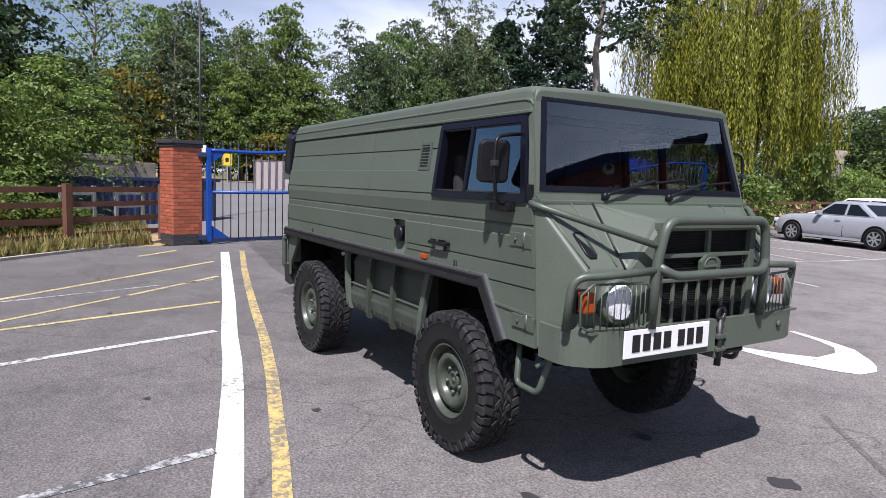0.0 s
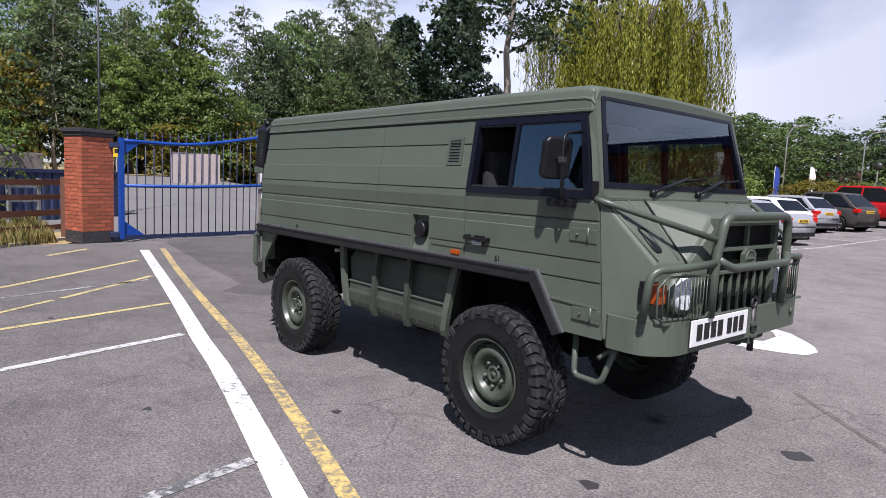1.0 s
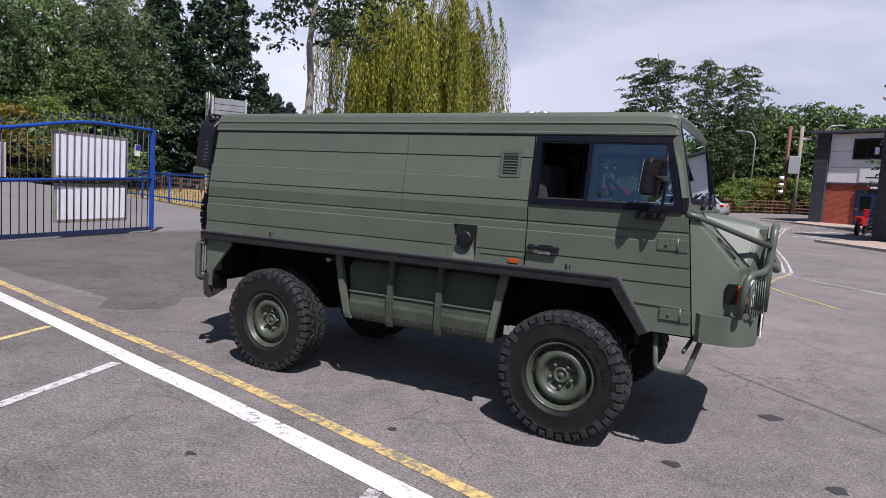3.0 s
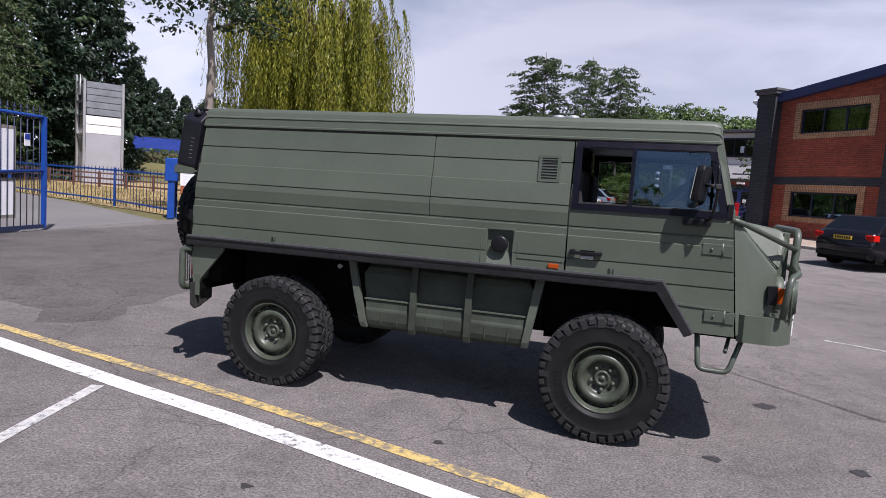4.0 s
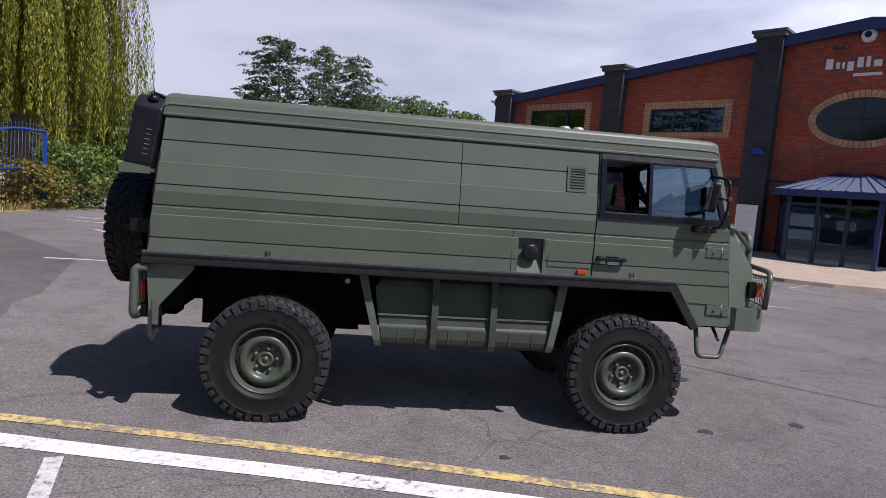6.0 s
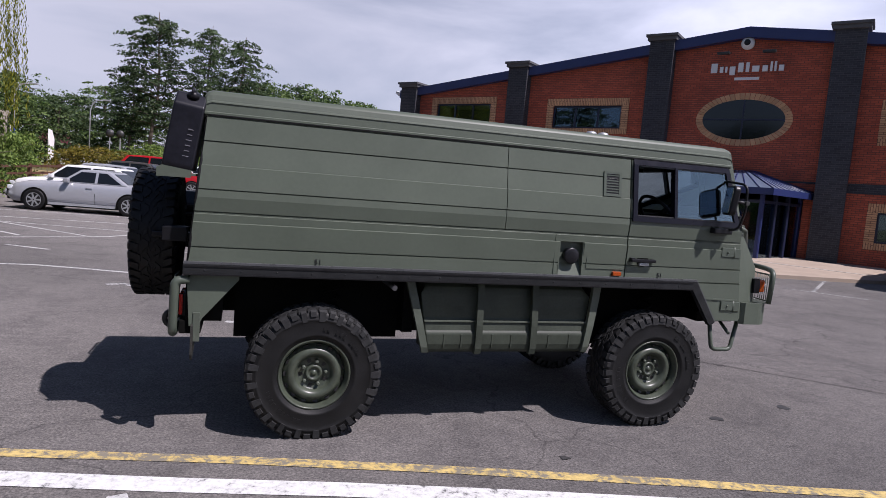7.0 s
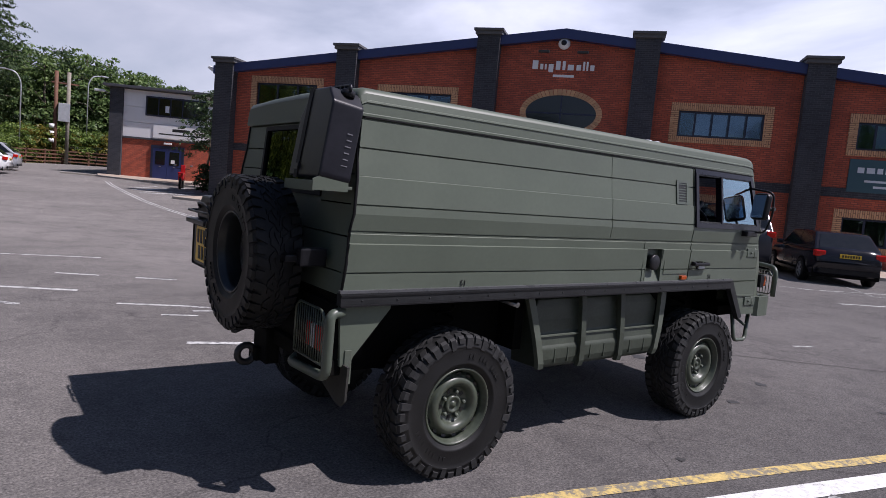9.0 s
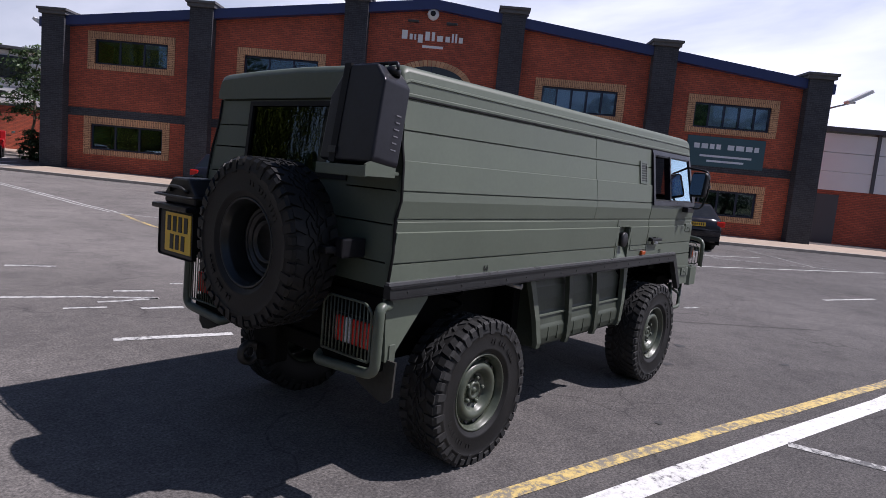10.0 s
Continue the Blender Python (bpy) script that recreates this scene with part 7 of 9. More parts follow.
part("strap", strap, RUBBER, jc, "black webbing strap")
part("buckle", boxes((-0.102, -0.094, 0.055, 0.105, 0.03, 0.06)), DARK_STEEL, jc)
FAINT = mat("faint_ink", (0.16, 0.16, 0.18), 0.6, vary=0.4, scale=60)
for k, hgt in enumerate((0.020, 0.014, 0.014, 0.018, 0.012, 0.016)):
    part("writing_bar", boxes((0.018 - hgt * 0.5, 0.034 + hgt * 0.3, -0.1755, -0.1735, 0.075 + 0.030 * k, 0.080 + 0.030 * k)), FAINT, jc, "faint pale writing as a plain bar")
hb = part("can_holder", boxes((-2.118, -1.92, -0.795, -0.465, 1.545, 1.560), (-2.122, -2.115, -0.795, -0.465, 1.530, 1.578), bevel=0.003), OLIVE, truck, "olive jerry can tray")
bm = bmesh.new()
prism(bm, [(-2.125, 1.535), (-1.945, 1.535), (-1.94, 1.68), (-2.125, 1.585)], -0.797, -0.787)
part("tray_cheek", bm, OLIVE, hb)

# ---- gates, posts and fences ----
def frame_at(p0, p1):
    p0, p1 = Vector(p0), Vector(p1)
    d = p1 - p0
    return Matrix.Translation((p0.x, p0.y, 0)) @ Matrix.Rotation(math.atan2(d.y, d.x), 4, "Z"), d.length


def gate_top(x):
    """Height of the swept top rail along a gate leaf."""
    t = min(1.0, max(0.0, (x - 1.0) / 3.6))
    return 2.03 + 0.44 * (t * t * (3 - 2 * t))


def gate_leaf(p0, p1, label):
    m, L = frame_at(p0, p1)
    g = thing("metal_gate", label, "gate", "blue site gates", at=m)
    part("hinge_stile", boxes((0, 0.09, -0.045, 0.045, 0.06, 2.05), bevel=0.006), GATE_BLUE, g)
    part("free_stile", boxes((L - 0.08, L, -0.04, 0.04, 0.06, gate_top(L) - 0.02), bevel=0.006), GATE_BLUE, g)
    bm = bmesh.new()
    tube(bm, [(0.04 + (L - 0.08) * k / 24, 0, gate_top((L) * k / 24) - 0.03) for k in range(25)], 0.036, 8, 0)
    part("top_rail", bm, GATE_BLUE, g)
    bm = bmesh.new()
    tube(bm, [(0.05, 0, 1.12), (1.6, 0, 1.12), (L - 0.05, 0, 1.29)], 0.034, 8, 0)
    part("middle_rail", bm, GATE_BLUE, g)
    part("bottom_rail", boxes((0.09, L - 0.08, -0.035, 0.035, 0.05, 0.13)), GATE_DARK, g)
    bm = bmesh.new()
    prism(bm, [(0.09, 0.13), (0.50, 0.13), (0.09, 0.42)], -0.012, 0.012)
    part("gusset", bm, GATE_BLUE, g)
    bm = bmesh.new()
    prism(bm, [(0.09, 1.99), (0.45, 1.99), (0.09, 1.72)], -0.012, 0.012)
    part("gusset", bm, GATE_BLUE, g)
    bar_src = None
    n = int(L / 0.175)
    for k in range(1, n):
        x = L * k / n
        bm = bmesh.new()
        top = gate_top(x)
        tube(bm, [(x, 0, 0.12), (x, 0, top + 0.10)], 0.011, 6, 0)
        part("bar", bm, GATE_DARK, g)
        if bar_src is None:
            bm = bmesh.new()
            lathe(bm, [(0.011, 0.0), (0.028, 0.03), (0.020, 0.055), (0.012, 0.09), (0.001, 0.15)], "z", 6)
            bar_src = part("spike", bm, GATE_DARK, g)
            bar_src.location = (x, 0, top + 0.06)
        else:
            share("spike", bar_src, g, Matrix.Translation((x, 0, top + 0.06)))
    return g, L


gA, LA = gate_leaf((-9.97, -0.05), (-11.18, 5.87), "blue-painted steel gate with spikes and notice boards")
gB, LB = gate_leaf((-11.25, 11.55), (-10.75, 17.2), "blue-painted steel gate standing open beside ivy")


def board(g, x0, x1, z0, z1, material, rim, label, lean=0.0):
    b = thing("notice_board", label, "notice board", at=g.matrix_world)
    part("panel", boxes((x0 + 0.03, x1 - 0.03, 0.03, 0.05, z0 + 0.03, z1 - 0.03)), material, b)
    if rim:
        part("batten", boxes((x0, x1, 0.028, 0.06, z1 - 0.07, z1), (x0, x1, 0.028, 0.06, z0, z0 + 0.07), (x0, x0 + 0.05, 0.028, 0.06, z0 + 0.07, z1 - 0.07), (x1 - 0.05, x1, 0.028, 0.06, z0 + 0.07, z1 - 0.07)), WOOD_OLD, b, "weathered grey timber batten")
    return b


board(gA, 1.08, 2.28, 1.17, 1.88, BOARD_PINK, False, "faded pinkish board fixed behind the gate bars")
board(gA, 3.27, 5.24, 1.20, 2.18, BOARD_WHITE, True, "white board in grey timber frame behind gate bars")
board(gA, 3.30, 5.24, 0.30, 1.12, BOARD_WHITE, True, "white lower board in grey timber frame behind gate bars")
bsign = thing("small_sign", "small blue and white notice on the gate", "sign", at=gA.matrix_world)
part("panel", boxes((5.40, 5.56, -0.03, -0.02, 1.80, 2.06)), SIGN_WHITE, bsign)
part("blue_field", boxes((5.41, 5.55, -0.035, -0.03, 1.93, 2.05)), BLUE_CURTAIN, bsign)
ys = thing("road_sign", "small square yellow sign on a thin post beyond the gate", "road sign", at=Matrix.Translation((-28.5, 4.42, 0.95)) @ Matrix.Rotation(radians(70), 4, "Z"))
part("post", boxes((-0.03, 0.03, 0.0, 0.06, 0, 1.45)), GALV, ys)
part("plate", boxes((-0.24, 0.24, -0.025, 0.0, 0.90, 1.48), bevel=0.008), YELLOW_PAINT, ys)
part("symbol", boxes((-0.08, 0.08, -0.029, -0.025, 1.08, 1.28)), INK, ys)


def brick_post(cx, cy, rot, w, d, h, label, plinth=0.2):
    """A gate post of single bricks with a dark plinth and capping courses."""
    m = Matrix.Translation((cx, cy, 0)) @ Matrix.Rotation(rot, 4, "Z")
    p = thing("gate_post", label, "gate post", "brick gate posts", at=m)
    part("core", boxes((-w / 2 + 0.008, w / 2 - 0.008, -d / 2 + 0.008, d / 2 - 0.008, 0, h - 0.12)), MORTAR, p, "mortar core")
    def brick_src(L, material):
        b = bmesh.new()
        box(b, -L / 2, L / 2, -0.051, 0.051, -0.0325, 0.0325)
        return part("brick", b, material, p)
    srcs = {}
    course = 0.075
    n = int((h - 0.22) / course)
    for c in range(n):
        z = 0.04 + course * c
        dark = z < plinth
        for face in range(4):
            L = (w if face % 2 == 0 else d) - (0.0 if face % 2 == 0 else 0.204)
            off = 0.1125 if c % 2 else 0.0
            x = -L / 2
            while x < L / 2 - 0.02:
                e = min(L / 2, x + (0.215 if x > -L / 2 or not off else 0.1025))
                bl = round(e - x, 3)
                key = (bl, dark)
                mid = (x + e) / 2
                fm = Matrix.Rotation(face * math.pi / 2, 4, "Z") @ Matrix.Translation((mid, -(d if face % 2 == 0 else w) / 2 + 0.051, z))
                if key not in srcs:
                    srcs[key] = brick_src(bl, BRICK_BLUE if dark else BRICK_POST)
                    srcs[key].matrix_basis = fm
                else:
                    share("brick", srcs[key], p, fm)
                x = e + 0.010
    z = 0.04 + course * n - 0.03
    part("cap", boxes((-w / 2 - 0.02, w / 2 + 0.02, -d / 2 - 0.02, d / 2 + 0.02, z, z + 0.07), (-w / 2 - 0.05, w / 2 + 0.05, -d / 2 - 0.05, d / 2 + 0.05, z + 0.07, z + 0.145), bevel=0.008), BRICK_BLUE, p, "dark brick capping")
    return p


brick_post(-10.22, -0.52, radians(108), 0.62, 0.60, 2.26, "red brick gate post with dark base and cap")
p2 = brick_post(-11.76, 11.28, radians(25), 0.45, 0.45, 2.05, "slim red brick gate post with a notice")
ntc = thing("notice_sheet", "weathered white notice fixed to a brick post", "sign", at=p2.matrix_world)
part("sheet", boxes((-0.24, 0.24, -0.245, -0.228, 1.05, 1.72)), SIGN_WHITE, ntc)
for k in range(6):
    part("writing_bar", boxes((-0.17, 0.14 - 0.05 * (k % 2), -0.248, -0.245, 1.12 + 0.09 * k, 1.15 + 0.09 * k)), BLIND, ntc)
hb1 = thing("hinge_block", "dark blue steel gate hinge on the post", "hinge", at=Matrix.Translation((-10.05, -0.12, 0)))
for hz in (0.10, 1.85):
    part("plate", boxes((-0.06, 0.12, -0.1, 0.1, hz, hz + 0.10), bevel=0.01), GATE_DARK, hb1)
box_post = thing("control_post", "blue steel gate control box on a post", "control box", at=Matrix.Translation((-12.60, 11.45, 0)) @ Matrix.Rotation(radians(-55), 4, "Z"))
part("post", boxes((-0.12, 0.12, -0.1, 0.1, 0, 1.5), bevel=0.01), GATE_BLUE, box_post)
part("box", boxes((-0.58, 0.16, -0.18, 0.18, 1.15, 1.85), bevel=0.02), GATE_BLUE, box_post)


def railing(p0, p1, h, label, step=0.28, mid=None):
    m, L = frame_at(p0, p1)
    r = thing("railing", label, "railing", "blue railings", at=m)
    for z in (0.18, h - 0.16) + ((mid,) if mid else ()):
        part("rail", boxes((0, L, -0.025, 0.025, z, z + 0.06)), GATE_BLUE, r)
    src = None
    for k in range(int(L / step) + 1):
        x = k * step
        if src is None:
            b = bmesh.new()
            tube(b, [(0, 0, 0.06), (0, 0, h - 0.08)], 0.012, 5, 0)
            lathe(b, [(0.022, h - 0.10), (0.012, h - 0.05), (0.001, h)], "z", 5)
            src = part("bar", b, GATE_DARK, r)
            src.location = (x, 0, 0)
        else:
            share("bar", src, r, Matrix.Translation((x, 0, 0)))
    for k in range(int(L / 5.6) + 1):
        part("post", boxes((k * 5.6 - 0.03, k * 5.6 + 0.03, -0.04, 0.04, 0, h - 0.03)), GATE_BLUE, r)
    return r


railing((-12.9, 12.0), (-17.5, 14.2), 1.45, "blue-painted steel railing beside dry grass")
railing((-17.5, 14.2), (-26.0, 16.8), 1.45, "blue-painted steel railing beside dry grass")
railing((-26.0, 16.8), (-40.0, 16.5), 1.45, "blue-painted steel railing across the road")


def timber_fence(points, h, rails, label, spacing=1.85, material=TIMBER):
    f = thing("timber_fence", label, "fence", "brown timber fences")
    psrc = None
    for a, b in zip(points, points[1:]):
        m, L = frame_at(a, b)
        n = max(1, round(L / spacing))
        for k in range(n + (1 if b == points[-1] else 0)):
            pm = m @ Matrix.Translation((L * k / n, 0, 0))
            pm.translation.z = rise(pm.translation.x, pm.translation.y)
            if psrc is None:
                bm = bmesh.new()
                box(bm, -0.07, 0.07, -0.06, 0.06, -0.02, h + 0.05, None, 0.008)
                psrc = part("post", bm, material, f)
                psrc.matrix_basis = pm
            else:
                share("post", psrc, f, pm)
        for k in range(n):
            for j in range(rails):
                z = 0.22 + (h - 0.28) * j / (rails - 1)
                bm = bmesh.new()
                rs = random.Random(k * 7 + j)
                box(bm, L * k / n - 0.03, L * (k + 1) / n + 0.03, -0.095, -0.062, z - 0.05 + rs.uniform(-0.01, 0.01), z + 0.05 + rs.uniform(-0.01, 0.01))
                bmesh.ops.transform(bm, matrix=m, verts=bm.verts[:])
                for v in bm.verts:
                    v.co.z += rise(v.co.x, v.co.y)
                part("rail", bm, material, f)
    return f


timber_fence([(-11.05, -0.78), (-9.78, -2.60), (-8.6, -4.3), (-6.2, -7.8)], 1.18, 4, "brown-stained four-rail timber fence", 2.2)
timber_fence([(-12.6, 13.6), (-11.4, 22.0), (-9.3, 32.0), (-4.8, 47.0), (-1.2, 54.9), (3.0, 59.4), (9.0, 60.2)], 1.15, 4, "brown timber rail fence beside the parking bays", 2.4)
timber_fence([(-19.0, 27.5), (-42.0, 29.0)], 0.95, 3, "brown timber rail fence on dry grass", 2.4)
flat("kerb_edge", [quad_line((-10.7, -0.85), (-8.0, -3.75), 0.10), quad_line((-8.0, -3.75), (-4.5, -8.2), 0.10)], 0.05, KERB, "pale kerb stones under the fence", "kerb", thick=0.06)
flat("verge", [[(-10.0, -0.95), (-11.9, 0.2), (-40, -9), (-25, -40), (-4, -10)]], -0.006, GRASS_DRY, "dry grass verge behind the timber fence", "verge")
flat("verge", [[(-12.2, 12.0), (-12.0, 24), (-5.0, 47), (-30, 60), (-60, 60), (-60, 18), (-26, 17.2)]], -0.008, GRASS_DRY, "dry grassland beyond the railings", "verge")
flat("verge", [[(-11.9, 11.3), (-11.1, 11.2), (-10.6, 12.5), (-10.4, 17.2), (-9.3, 19.5), (-12.6, 19.6)]], 0.012, GRASS_DRY, "dry earth strip beside the parking bays", "verge", thick=0.03)

# low blue wall and turnstile rails behind the first fence
lw = thing("low_wall", "low grey-blue wall with stone coping behind the fence", "wall", at=frame_at((-13.4, -3.2), (-15.2, 1.6))[0])
part("wall", boxes((0, 4.6, -0.1, 0.1, 0, 1.25)), mat("blue_grey_render", (0.055, 0.075, 0.16), 0.8, vary=0.3, scale=3), lw)
part("coping", boxes((0, 4.7, -0.16, 0.16, 1.25, 1.33)), GATE_DARK, lw)
for k in range(23):
    part("rib", boxes((0.08 + 0.2 * k, 0.14 + 0.2 * k, -0.135, -0.1, 0.05, 1.24)), GATE_DARK, lw)
st = thing("stone_wall", "rough grey stone wall beyond the fence", "wall", at=frame_at((-17.5, -3.6), (-18.4, 0.2))[0])
part("wall", boxes((0, 3.6, -0.2, 0.2, 0, 1.75), (0.3, 2.9, -0.25, 0.25, 1.75, 1.95), bevel=0.03), mat("old_stone", (0.17, 0.15, 0.13), 0.9, vary=0.4, scale=4, fine=25, bump=0.5, dist=0.02), st)
tg = thing("kissing_gate", "pale metal wicket gate behind the timber fence", "gate", at=frame_at((-11.4, -2.7), (-12.6, -0.9))[0])
for x in (0, 0.75, 1.3, 2.0):
    part("post", boxes((x - 0.035, x + 0.035, -0.035, 0.035, 0, 1.15)), GALV, tg)
for z in (0.35, 0.65, 0.95):
    part("rail", boxes((0, 0.75, -0.02, 0.02, z, z + 0.05)), GALV, tg)
    part("rail", boxes((1.3, 2.0, -0.02, 0.02, z, z + 0.05)), GALV, tg)

# tall steel tower cabinet on the grass
tw = thing("steel_tower", "tall pale grey steel cabinet tower on dry grass", "tower", at=Matrix.Translation((-37.5, 33.0, 0)) @ Matrix.Rotation(radians(-35), 4, "Z"))
PALE_STEEL = mat("pale_steel", (0.36, 0.37, 0.40), 0.5, vary=0.14, scale=0.8, fine=12)
SHEET = mat("weathered_sheet", (0.20, 0.22, 0.24), 0.6, vary=0.3, scale=1.5, fine=10)
part("base_cabinet", boxes((-1.35, 1.35, -1.15, 1.2, 0, 3.6)), PALE_STEEL, tw)
for x0, x1 in ((-1.22, -0.02), (0.02, 1.22)):
    d = part("door", boxes((x0, x1, -1.19, -1.15, 0.15, 3.4), bevel=0.01), PALE_STEEL, tw)
    part("hinge", boxes((x0 - 0.02 if x0 < 0 else x1 - 0.04, x0 + 0.04 if x0 < 0 else x1 + 0.02, -1.23, -1.19, 2.9, 3.05)), DARK_STEEL, d)
    part("hinge", boxes((x0 - 0.02 if x0 < 0 else x1 - 0.04, x0 + 0.04 if x0 < 0 else x1 + 0.02, -1.23, -1.19, 0.5, 0.65)), DARK_STEEL, d)
for z in (3.62, 4.26):
    part("white_band", boxes((-1.30, 1.30, -1.22, 1.2, z, z + 0.60), bevel=0.02), SIGN_WHITE, tw)
for k in range(5):
    part("sheet", boxes((-1.28, 1.28, -1.10 - 0.02 * (k % 2), 1.15, 4.95 + 0.47 * k, 5.38 + 0.47 * k), bevel=0.01), SHEET, tw)
for x in (-1.5, 1.5):
    for y in (-1.28, 1.2):
        part("corner_leg", boxes((x - 0.11, x + 0.11, y - 0.08, y + 0.08, 0, 7.35)), GALV, tw)
for z in (3.48, 4.9, 5.85, 6.8, 7.28):
    part("cross_beam", boxes((-1.5, 1.5, -1.36, -1.24, z, z + 0.13)), GALV, tw)
for z in (3.5, 5.2, 6.9):
    part("side_beam", boxes((-1.56, -1.44, -1.3, 1.2, z, z + 0.12)), GALV, tw)
bm = bmesh.new()
tube(bm, [(1.2, -1.40, 6.7), (0.0, -1.40, 4.0)], 0.02, 5, 0)
part("cable", bm, RUBBER, tw)
bm = bmesh.new()
tube(bm, [(-1.9, -1.3, 0), (-1.9, -1.3, 7.9), (-3.2, -1.3, 7.95)], 0.08, 6, 0.1)
part("lamp_arm", bm, GALV, tw)
bm = bmesh.new()
tube(bm, [(-1.3, -1.42, 6.55), (0.55, -1.42, 6.3), (0.55, -1.42, 7.75)], 0.04, 6, 0.05)
part("hoist_arm", bm, GALV, tw)
# grass embankment that carries the far lorry
emb = Matrix.Translation((-50.8, 56.0, 0)) @ Matrix.Rotation(radians(40.3), 4, "Z")
bm = bmesh.new()
prism(bm, [(-16, -0.2), (-11, 1.9), (26, 1.9), (32, -0.2)], -24, 20, "x")
bmesh.ops.transform(bm, matrix=emb, verts=bm.verts[:])
tagged(mesh_ob("embankment", bm, GRASS_MAT), "grass embankment carrying a road", "bank", kind="structure")
# far lorry trailer with a blue curtain side and a yellow machine
tl = thing("lorry_trailer", "lorry trailer with blue curtain sides far off", "lorry", at=Matrix.Translation((-50.8, 56.0, 1.9)) @ Matrix.Rotation(radians(40), 4, "Z"))
part("body", boxes((-3.9, 3.9, -1.2, 1.2, 1.0, 2.95), bevel=0.03), BLUE_CURTAIN, tl)
part("roof_rail", boxes((-3.92, 3.92, -1.23, 1.23, 2.91, 2.99)), DARK_STEEL, tl)
part("chassis", boxes((-3.9, 3.9, -1.0, 1.0, 0.7, 1.0)), CHASSIS, tl)
for x in (-3.4, -2.3, 3.0):
    part("wheel", disc_lathe([(0.2, -1.2), (0.48, -1.2), (0.48, 1.2), (0.2, 1.2)], "y", 16), TYRE, tl).location = (x, 0, 0.48)
cab = thing("lorry_cab", "small white lorry cab far off", "lorry", at=Matrix.Translation((-55.0, 52.4, 1.9)) @ Matrix.Rotation(radians(40), 4, "Z"))
part("body", boxes((-1.1, 1.1, -1.0, 1.0, 0.8, 2.4), bevel=0.15), CAR_WHITE, cab)
part("window", boxes((-0.7, 0.8, -1.02, 1.02, 1.6, 2.2)), CAR_GLASS, cab)
part("wheel", disc_lathe([(0.1, -1.0), (0.42, -1.0), (0.42, 1.0), (0.1, 1.0)], "y", 14), TYRE, cab).location = (0, 0, 0.42)
ym = thing("yellow_machine", "yellow machine cabin far off", "machine", at=Matrix.Translation((-57.6, 50.6, 1.9)) @ Matrix.Rotation(radians(40), 4, "Z"))
part("body", boxes((-1.5, 1.5, -1, 1, 0.0, 2.7), bevel=0.1), YELLOW_PAINT, ym)


# ---- trees ----
def leaf_mesh(name, pts, nrm, size, material, rng, stretch=1.0, hang=False, loose=0.55, width=0.55):
    """One small bent leaf clump at each point; all islands of one mesh."""
    n = len(pts)
    d = rng.normal(size=(n, 3))
    nrm = nrm + rng.normal(size=(n, 3)) * loose
    nrm = nrm / (np.linalg.norm(nrm, axis=1)[:, None] + 1e-6)
    if hang:
        d = d * 0.25 + np.array([0, 0, -1.0])
    else:
        d = d - nrm * (d * nrm).sum(1)[:, None]
    d /= np.linalg.norm(d, axis=1)[:, None]
    s = np.cross(d, nrm)
    s /= np.linalg.norm(s, axis=1)[:, None] + 1e-6
    up = np.cross(s, d)
    sz = size * rng.uniform(0.55, 1.35, size=(n, 1))
    a = pts - d * sz * stretch
    b = pts + s * sz * width + up * sz * 0.18
    c = pts + d * sz * stretch
    e = pts - s * sz * width + up * sz * 0.18
    v = np.stack([a, b, c, e], 1).reshape(-1, 3)
    me = bpy.data.meshes.new(name)
    me.vertices.add(4 * n)
    me.vertices.foreach_set("co", v.astype(np.float32).ravel())
    me.loops.add(4 * n)
    me.loops.foreach_set("vertex_index", np.arange(4 * n, dtype=np.int32))
    me.polygons.add(n)
    me.polygons.foreach_set("loop_start", np.arange(0, 4 * n, 4, dtype=np.int32))
    me.materials.append(material)
    me.update(calc_edges=True)
    return me


def stem_points(h, bend, rng, k=9):
    return [Vector((bend * math.sin(2.2 * i / k) + rng.normal() * 0.006 * h, bend * 0.6 * math.sin(3.1 * i / k + 1) + rng.normal() * 0.006 * h, h * i / k)) for i in range(k + 1)]


def on_stem(pts, t):
    f = min(len(pts) - 1.001, max(0.0, t * (len(pts) - 1)))
    i = int(f)
    return pts[i].lerp(pts[i + 1], f - i)


